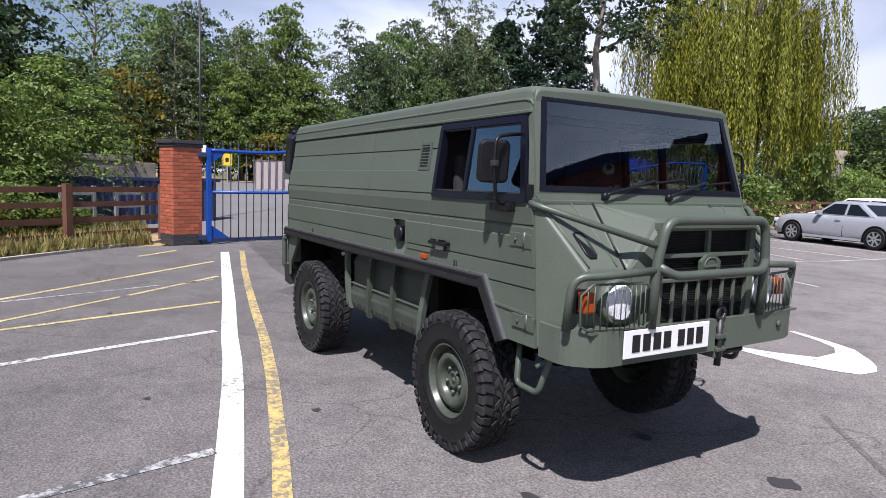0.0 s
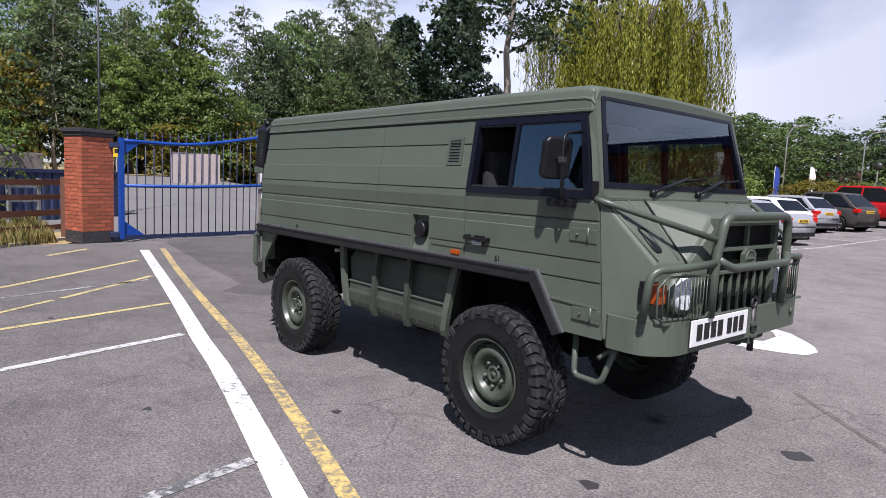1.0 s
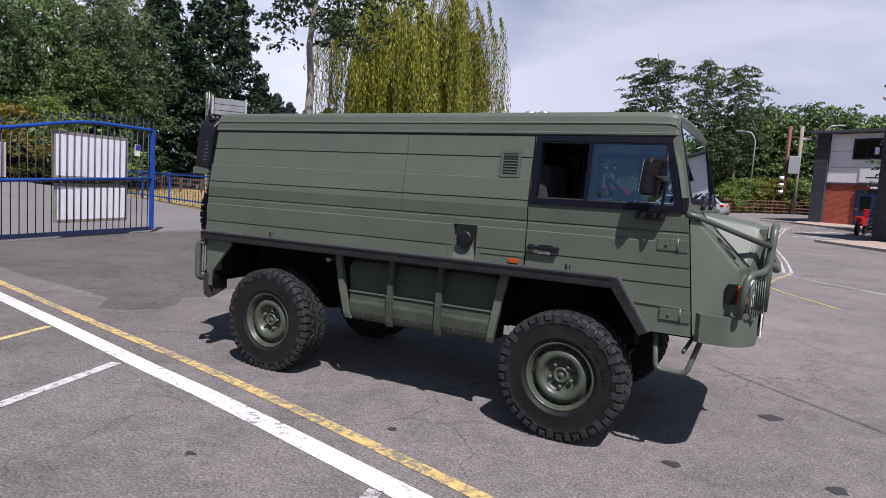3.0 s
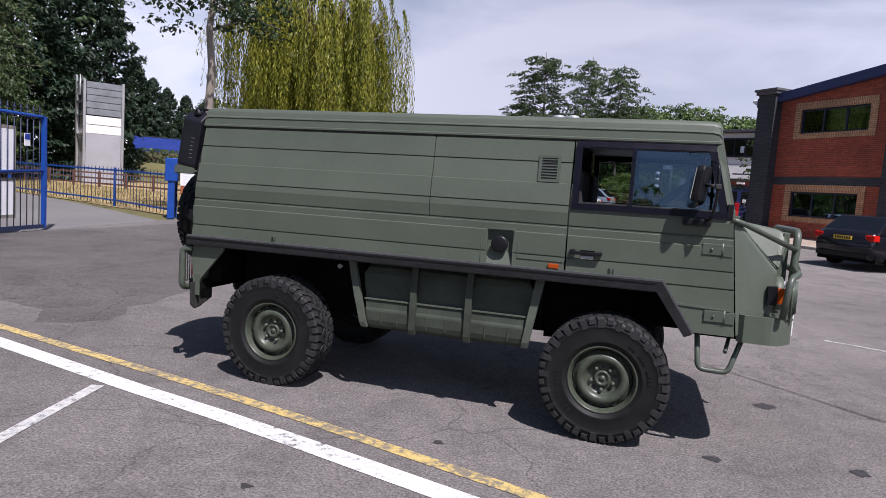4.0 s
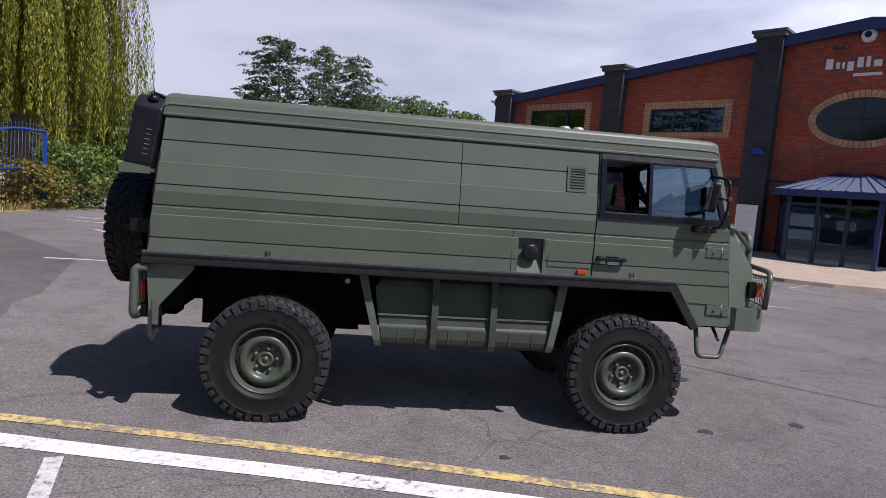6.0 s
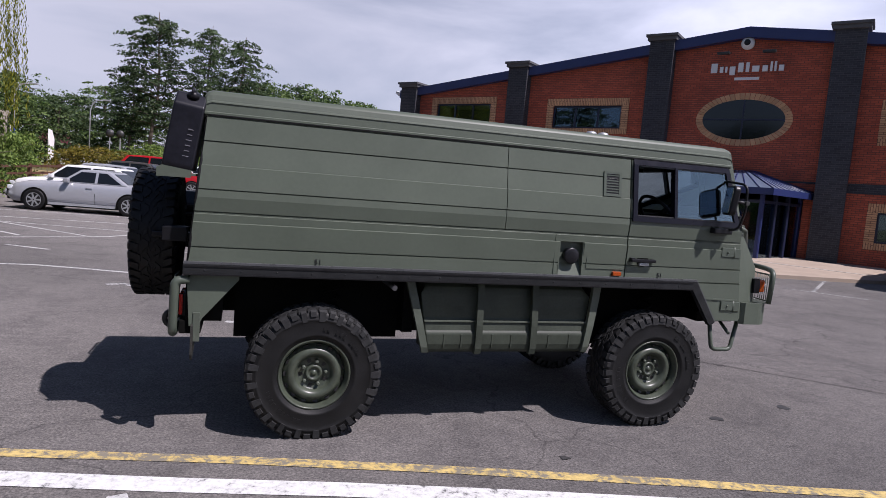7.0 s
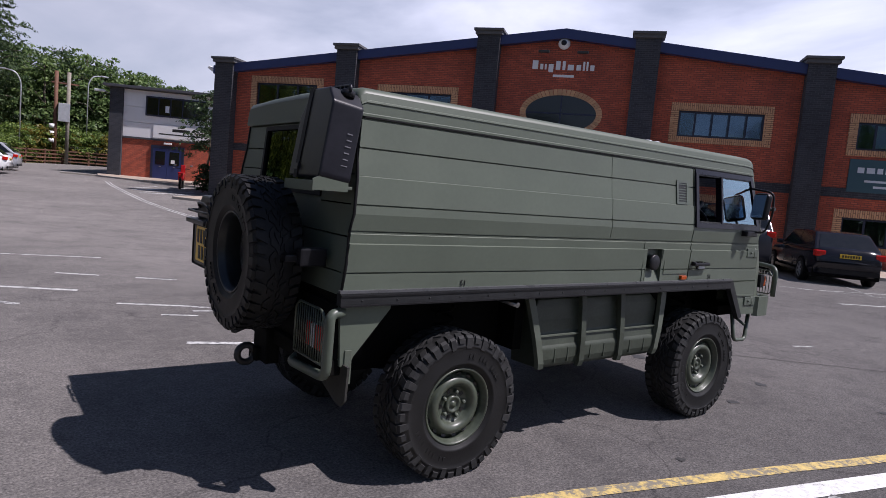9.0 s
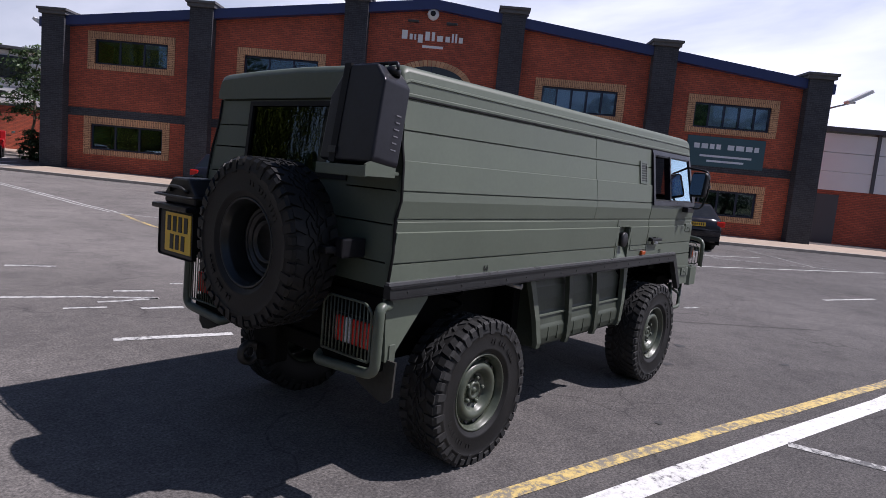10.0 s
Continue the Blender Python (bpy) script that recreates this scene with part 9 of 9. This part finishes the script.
# ---- parked cars ----
def make_car(name, label, paint, m, L=4.5, W=1.76, H=1.42, wb=2.7, hood=0.92, belt=0.93, roof=(0.30, 0.72), nose=0.62, tail=0.95, glass_rear=0.12, wheel_r=0.32, suv=0.0, cat="car", plate=True):
    """x forward. roof: the greenhouse from the windscreen's foot to the rear glass's foot, as shares of the length from the front."""
    c = thing(name, label, cat, "parked cars", at=m)
    z0 = 0.20 + suv
    fx, rx = wb / 2, -wb / 2
    x1, x0 = L / 2 - 0.02, -L / 2
    xf, xr = L / 2 - roof[0] * L, L / 2 - roof[1] * L
    tops = [(x0, tail - 0.24), (x0 + 0.05, tail - 0.06), (x0 + 0.20, tail), (xr + 0.10, belt + 0.04), (xf - 0.05, hood + 0.03), (x1 - 0.55, hood - 0.03), (x1 - 0.28, hood - 0.10), (x1 - 0.10, nose + 0.08), (x1, nose - 0.06)]

    def top_at(x):
        for (xa, za), (xb, zb) in zip(tops, tops[1:]):
            if x <= xb:
                return za + (zb - za) * max(0.0, (x - xa) / max(1e-6, xb - xa))
        return tops[-1][1]
    xs = sorted(set([round(x0 + (x1 - x0) * k / 26, 3) for k in range(27)] + [round(p[0], 3) for p in tops]))
    b = bmesh.new()
    rings = []
    for x in xs:
        e = abs(x) / (L / 2)
        w = W / 2 * (1 - 0.045 * e ** 2 - 0.13 * max(0.0, e - 0.82) / 0.18)
        zb = z0 + 0.20 * max(0.0, e - 0.90) / 0.10
        zt = top_at(x)
        half = [(w * 0.80, zb), (w * 0.96, zb + 0.05), (w, zb + 0.22), (w * 0.995, zb + 0.5 * (zt - zb)), (w * 0.975, zt - 0.16), (w * 0.94, zt - 0.07), (w * 0.87, zt - 0.015), (w * 0.55, zt + 0.012)]
        rings.append([b.verts.new((x, y, z)) for y, z in half] + [b.verts.new((x, -y, z)) for y, z in half[::-1]])
    n = len(rings[0])
    for p, q in zip(rings, rings[1:]):
        for k in range(n):
            b.faces.new((p[k], p[(k + 1) % n], q[(k + 1) % n], q[k]))
    b.faces.new(rings[0])
    b.faces.new(rings[-1][::-1])
    bmesh.ops.recalc_face_normals(b, faces=b.faces[:])
    for f in b.faces:
        f.smooth = True
    body = part("body", b, paint, c)
    for x in (rx, fx):
        for sg in (-1, 1):
            b = bmesh.new()
            R = wheel_r + 0.055
            arch = [(x + R * math.cos(math.pi * k / 16), max(z0 - 0.01, wheel_r + R * math.sin(math.pi * k / 16))) for k in range(17)] + [(x - R, z0 - 0.01), (x + R, z0 - 0.01)]
            prism(b, arch, sg * (W / 2 - 0.12), sg * (W / 2 + 0.001))
            part("wheel_arch", b, CHASSIS, c)
    # greenhouse
    wt, wb_ = W * 0.36, W * 0.455
    rf, rr = xf - 0.62 * (H - belt) / 0.5, xr + glass_rear + 0.55 * (H - belt) / 0.5 * (1 if glass_rear < 0.3 else 1.6)
    foot = [(xf, hood + 0.02), (xr, belt + 0.02)]
    top = [(rf, H - 0.03), ((rf + rr) / 2, H), (rr, H - 0.04)]
    b = bmesh.new()
    outline = [(xf, hood)] + top + [(xr, belt)]
    L1, L2 = [], []
    for x, z in outline:
        t = min(1.0, max(0.0, (z - belt) / (H - belt)))
        w = wb_ + (wt - wb_) * t
        L1.append(b.verts.new((x, -w, z)))
        L2.append(b.verts.new((x, w, z)))
    k = len(outline)
    for i in range(k):
        b.faces.new((L1[i], L1[(i + 1) % k], L2[(i + 1) % k], L2[i]))
    b.faces.new(L1[::-1])
    b.faces.new(L2)
    bmesh.ops.recalc_face_normals(b, faces=b.faces[:])
    gh = part("roof", b, paint, c)
    bv = gh.modifiers.new("bevel", "BEVEL")
    bv.width, bv.segments, bv.limit_method, bv.angle_limit = 0.05, 3, "ANGLE", radians(25)
    def at_t(x, z, sg, o):
        t = min(1.0, max(0.0, (z - belt) / (H - belt)))
        return (x, sg * (wb_ + (wt - wb_) * t + o), z)
    zl, zh = belt + 0.05, H - 0.095
    ff = lambda z: xf + (rf - xf) * (z - hood) / (H - 0.03 - hood)
    fr = lambda z: xr + (rr - xr) * (z - belt) / (H - 0.04 - belt)
    mid = (ff(zl) + fr(zl)) / 2 - 0.05
    for sg in (-1, 1):
        for a0, a1 in ((lambda z: ff(z) - 0.13, lambda z: mid + 0.04), (lambda z: mid - 0.04, lambda z: fr(z) + 0.17)):
            b = bmesh.new()
            vs = [b.verts.new(at_t(a0(zl), zl, sg, 0.006)), b.verts.new(at_t(a1(zl), zl, sg, 0.006)), b.verts.new(at_t(a1(zh), zh, sg, 0.006)), b.verts.new(at_t(a0(zh), zh, sg, 0.006))]
            ws_ = [b.verts.new((v.co.x, v.co.y - sg * 0.02, v.co.z)) for v in vs]
            b.faces.new(vs)
            for i in range(4):
                b.faces.new((vs[i], vs[(i + 1) % 4], ws_[(i + 1) % 4], ws_[i]))
            part("side_window", b, CAR_GLASS, c)
    for f, z_foot, sgn in ((ff, hood, 1), (fr, belt, -1)):
        b = bmesh.new()
        vs = []
        for z, k2 in ((z_foot + 0.07, 0.86), (H - 0.10, 0.84)):
            t = min(1.0, max(0.0, (z - belt) / (H - belt)))
            w = (wb_ + (wt - wb_) * t) * k2
            vs += [(f(z) + sgn * 0.016, -w, z + 0.008), (f(z) + sgn * 0.016, w, z + 0.008)]
        q = [b.verts.new(vs[i]) for i in (0, 1, 3, 2)]
        w2 = [b.verts.new((v.co.x - sgn * 0.03, v.co.y, v.co.z - 0.02)) for v in q]
        b.faces.new(q)
        for i in range(4):
            b.faces.new((q[i], q[(i + 1) % 4], w2[(i + 1) % 4], w2[i]))
        bmesh.ops.recalc_face_normals(b, faces=b.faces[:])
        part("windscreen" if sgn > 0 else "rear_window", b, CAR_GLASS, c)
    # wheels
    for x in (fx, rx):
        for sg in (-1, 1):
            w = part("wheel", disc_lathe([(wheel_r * 0.62, -0.085), (wheel_r * 0.70, -0.10), (wheel_r * 0.94, -0.10), (wheel_r, -0.08), (wheel_r, 0.10), (wheel_r * 0.5, 0.10)], "y", 28), TYRE, c)
            w.matrix_basis = Matrix.Translation((x, sg * (W / 2 - 0.082), wheel_r)) @ Matrix.Rotation(0 if sg < 0 else math.pi, 4, "Z")
            b = bmesh.new()
            lathe(b, [(wheel_r * 0.68, -0.088), (wheel_r * 0.64, -0.098), (wheel_r * 0.58, -0.080)], "y", 28)
            for s in range(7):
                mm = Matrix.Rotation(2 * math.pi * s / 7, 4, "Y")
                box(b, 0.02, wheel_r * 0.62, -0.094, -0.078, -0.024, 0.024, mm)
            part("alloy_rim", b, GALV, w)
            part("brake_shade", disc_lathe([(0.01, -0.07), (wheel_r * 0.62, -0.07), (wheel_r * 0.62, -0.06), (0.01, -0.06)], "y", 20), INK, w)
    # lamps, plates, trims
    for sg in (-1, 1):
        part("head_lamp", boxes((x1 - 0.20, x1 - 0.045, sg * (W / 2 - 0.28) - 0.16, sg * (W / 2 - 0.28) + 0.16, nose - 0.02, nose + 0.11), bevel=0.03), WHITE_LENS, c)
        part("tail_lamp", boxes((x0 + 0.012, x0 + 0.24, sg * (W / 2 - 0.20) - 0.135, sg * (W / 2 - 0.20) + 0.125, tail - 0.26, tail - 0.09), bevel=0.03), RED_LENS, c)
        part("door_mirror", boxes((ff(belt + 0.1) - 0.22, ff(belt + 0.1) - 0.08, sg * (W / 2 + 0.02) - 0.09, sg * (W / 2 + 0.02) + 0.09, belt + 0.01, belt + 0.14), bevel=0.03), paint, c)
        part("door_seam", boxes((mid - 0.006, mid + 0.006, sg * (W / 2 - 0.005) - 0.012, sg * (W / 2 - 0.005) + 0.004, z0 + 0.10, 0.62)), INK, c)
        part("sill", boxes((rx + wheel_r + 0.08, fx - wheel_r - 0.08, sg * (W / 2) - 0.012, sg * (W / 2) + 0.008, z0 + 0.01, z0 + 0.09)), PLASTIC if suv else paint, c)
        part("door_handle", boxes((mid + 0.08, mid + 0.26, sg * (W / 2 - 0.02) - 0.015, sg * (W / 2 - 0.02) + 0.02, belt - 0.13, belt - 0.10)), paint, c)
    part("bumper_trim", boxes((x0 - 0.01, x0 + 0.06, -W / 2 + 0.2, W / 2 - 0.2, z0 + 0.10, z0 + 0.22)), PLASTIC, c)
    part("bumper_trim", boxes((x1 - 0.10, x1 + 0.0, -W / 2 + 0.25, W / 2 - 0.25, z0 + 0.08, z0 + 0.24)), PLASTIC, c)
    if plate:
        pp = part("number_plate", boxes((x0 - 0.012, x0 + 0.02, -0.26, 0.26, tail - 0.26, tail - 0.15)), PLATE_Y, c)
        for j in range(7):
            part("plate_bar", boxes((x0 - 0.015, x0 - 0.011, -0.22 + 0.065 * j, -0.18 + 0.065 * j, tail - 0.24, tail - 0.17)), INK, pp)
        part("front_plate", boxes((x1 - 0.005, x1 + 0.012, -0.26, 0.26, 0.42, 0.53)), PLATE_W, c)
    part("underside", boxes((x0 + 0.2, x1 - 0.25, -W / 2 + 0.1, W / 2 - 0.1, z0 - 0.02, 0.5)), CHASSIS, c)
    return c


def spot(x, y, hx, hy):
    return stand(x, y, math.atan2(hy, hx))


make_car("coupe_car", "silver two-door coupe in a parking bay", CAR_SILVER, spot(-6.15, 18.2, -0.98, 0.17), 4.49, 1.76, 1.36, 2.72, hood=0.90, belt=0.90, roof=(0.34, 0.80), nose=0.60, tail=0.98)
make_car("hatchback_car", "white hatchback in a parking bay", CAR_WHITE, spot(-7.0, 20.9, -0.97, 0.23), 4.3, 1.76, 1.45, 2.6, roof=(0.28, 0.96), tail=1.0, glass_rear=0.0)
make_car("hatchback_car", "bronze-grey tall hatchback in a parking bay", CAR_BROWN, spot(-6.67, 27.14, -0.97, 0.23), 4.1, 1.76, 1.60, 2.56, hood=1.0, belt=0.98, roof=(0.24, 0.97), tail=1.05, glass_rear=0.0)
make_car("hatchback_car", "silver-grey hatchback in a parking bay", CAR_SILVER, spot(-7.34, 24.8, -0.97, 0.23), 4.0, 1.7, 1.46, 2.5, roof=(0.27, 0.97), tail=1.0, glass_rear=0.0)
make_car("off_road_car", "bright red boxy off-road car in a parking bay", CAR_RED, spot(-5.3, 30.9, 0.97, -0.15), 4.75, 1.95, 1.86, 2.85, hood=1.12, belt=1.12, roof=(0.27, 0.985), nose=0.80, tail=1.2, glass_rear=-0.25, wheel_r=0.37, suv=0.12)
make_car("hatchback_car", "white estate car in a parking bay", CAR_WHITE, spot(-3.76, 38.3, -0.97, 0.2), 4.5, 1.8, 1.50, 2.7, roof=(0.28, 0.97), tail=1.0, glass_rear=0.0)
make_car("hatchback_car", "silver estate car in a parking bay", CAR_SILVER, spot(-3.05, 42.6, -0.97, 0.2), 4.4, 1.8, 1.62, 2.65, hood=1.0, belt=1.0, roof=(0.27, 0.97), tail=1.05, glass_rear=0.0)
make_car("estate_car", "black estate car parked by the entrance", CAR_BLACK, spot(8.4, 16.6, 0.765, 0.644), 4.85, 1.86, 1.47, 2.9, roof=(0.28, 0.965), tail=1.02, glass_rear=0.0)
make_car("panel_van", "dark grey panel van parked at the building", CAR_GREY, spot(16.6, 7.7, 0.79, 0.61), 4.9, 1.9, 1.95, 3.0, hood=1.15, belt=1.15, roof=(0.20, 0.99), nose=0.85, tail=1.35, glass_rear=-0.3, wheel_r=0.34, cat="van")
make_car("estate_car", "dark purple-black estate car parked at the building", CAR_BLACK, spot(17.4, 5.2, 0.765, 0.644), 4.75, 1.86, 1.46, 2.85, roof=(0.28, 0.96), tail=1.02, glass_rear=0.0, suv=0.03)

# motorbike by the small block
mb = thing("motorbike", "small red and black motorbike standing by the building", "motorbike", at=stand(5.9, 32.9, radians(70)))
for x in (-0.65, 0.65):
    part("wheel", disc_lathe([(0.16, -0.05), (0.3, -0.05), (0.3, 0.05), (0.16, 0.05)], "y", 18), TYRE, mb).location = (x, 0, 0.3)
part("body", boxes((-0.5, 0.45, -0.14, 0.14, 0.45, 0.85), (-0.85, -0.1, -0.13, 0.13, 0.8, 0.92), (0.42, 0.62, -0.12, 0.12, 0.7, 1.3), bevel=0.05), CAR_RED, mb, "red fairing and tank")
part("rear_light", boxes((-0.9, -0.84, -0.07, 0.07, 0.72, 0.80)), RED_LENS, mb)
for y in (-0.42, 0.42):
    part("mirror", boxes((0.42, 0.46, y - 0.07, y + 0.07, 1.22, 1.32), bevel=0.01), CHROME, mb)
part("handlebar", boxes((0.45, 0.5, -0.35, 0.35, 1.08, 1.12)), PLASTIC, mb)

# lamp posts, poles and signs
def street_lamp(x, y, h, rot, label="grey street lamp with a curved arm"):
    s = thing("street_lamp", label, "street lamp", "street lamps", at=stand(x, y, rot))
    b = bmesh.new()
    tube(b, [(0, 0, 0), (0, 0, h - 0.8), (0.35, 0, h - 0.10), (1.1, 0, h)], 0.05, 8, 0.4)
    part("pole", b, GALV, s)
    part("lamp_head", boxes((1.0, 1.6, -0.12, 0.12, h - 0.05, h + 0.06), bevel=0.03), GALV, s)
    return s


street_lamp(-18.6, 53.0, 6.6, -0.1)
street_lamp(-14.4, 58.0, 6.2, -0.1)
street_lamp(4.95, 61.2, 7.9, 0.2)
street_lamp(-0.2, 56.6, 7.0, 3.0)
for x, y, h in ((2.35, 58.9, 7.6), (3.25, 59.0, 7.6)):
    tp = thing("timber_pole", "tall timber utility pole", "utility pole", at=stand(x, y))
    b = bmesh.new()
    tube(b, [(0, 0, 0), (0, 0, h)], 0.15, 8, 0)
    part("pole", b, WOOD_OLD if x > 3 else TIMBER, tp)
    part("cross_arm", boxes((-0.35, 0.75, -0.07, 0.07, h - 1.0, h - 0.88)), TIMBER, tp)
    if x > 3:
        part("box", boxes((-0.75, 0.1, -0.5, -0.14, 3.5, 5.0), bevel=0.03), GALV, tp, "grey transformer box")
    else:
        for z in (1.9, 2.5, 3.1):
            part("insulator", disc_lathe([(0.02, -0.16), (0.2, -0.16), (0.2, 0.16), (0.02, 0.16)], "z", 12), SIGN_WHITE, tp, "white band").location = (-0.25, -0.1, z)
lp = thing("slim_pole", "slim pale lamp pole behind the gate post", "pole", at=Matrix.Translation((-15.1, 0.75, 0)))
b = bmesh.new()
tube(b, [(0, 0, 0), (0, 0, 6.6)], 0.028, 8, 0)
part("pole", b, DARK_STEEL, lp)
part("sign_plate", boxes((0.03, 0.05, -0.16, 0.16, 2.02, 2.28), bevel=0.005), SIGN_WHITE, lp, "small white sign")
for x, y, hh, c in ((-17.5, 48.5, 3.2, BLUE_CURTAIN), (-15.5, 50.0, 3.2, SIGN_WHITE)):
    fl = thing("feather_flag", "tall narrow advertising flag on a pole", "flag", at=stand(x, y, radians(20)))
    b = bmesh.new()
    tube(b, [(0, 0, 0), (0, 0, hh)], 0.025, 6, 0)
    part("pole", b, GALV, fl)
    b = bmesh.new()
    prism(b, [(0.03, 0.9), (0.36, 1.0), (0.40, hh - 0.7), (0.24, hh - 0.1), (0.03, hh)], -0.01, 0.01)
    part("sail", b, c, fl)
gar = thing("low_showroom", "long low far-off building with a dark red roof", "building", at=stand(-30, 78, radians(15)))
part("wall", boxes((-9, 9, -3, 3, 0, 2.2)), CLAD_WHITE, gar)
part("roof", boxes((-9.3, 9.3, -3.3, 3.3, 2.2, 3.3), bevel=0.1), mat("maroon_roof", (0.13, 0.035, 0.045), 0.7, vary=0.15), gar)
part("window", boxes((-8, 8, -3.05, -3.0, 0.7, 1.8)), CAR_GLASS, gar)
for x, y in ((-11.2, 53.2), (-12.0, 53.4)):
    rs_ = thing("road_sign", "round road sign on a post", "road sign", at=stand(x, y))
    part("post", boxes((-0.04, 0.04, -0.04, 0.04, 0, 3.6)), GALV, rs_)
    part("disc", disc_lathe([(0.02, -0.03), (0.30, -0.03), (0.30, 0.0), (0.02, 0.0)], "y", 20), DARK_STEEL, rs_).location = (0, -0.05, 3.3)
for x in (-1.6, 0.2):
    cv = thing("chevron_sign", "black and white chevron board at the road bend", "road sign", at=stand(-6.5 + 0.75 * x, 53.5))
    part("board", boxes((-0.75, 0.75, -0.02, 0.02, 1.3, 2.5)), INK, cv)
    b = bmesh.new()
    prism(b, [(-0.2, 1.9), (0.2, 2.4), (0.5, 2.4), (0.1, 1.9), (0.5, 1.4), (0.2, 1.4)], -0.03, -0.022)
    part("chevron", b, SIGN_WHITE, cv)
    part("post", boxes((-0.05, 0.05, 0.02, 0.08, 0, 2.3)), GALV, cv)
# crash barrier beside the far fence
cb = thing("crash_barrier", "grey steel crash barrier behind the timber fence", "barrier", at=stand(3.6, 61.2))
part("rail", boxes((0, 6.5, -0.05, 0.05, 1.35, 1.62), (0, 6.5, -0.02, 0.02, 1.44, 1.52), bevel=0.01), GALV, cb)
part("wall", boxes((0, 6.5, 0.1, 0.4, -0.3, 1.2)), STONE_CAP, cb)
for x in (0.2, 2.2, 4.2, 6.2):
    part("post", boxes((x - 0.06, x + 0.06, 0.02, 0.14, -0.2, 1.7)), GALV, cb)
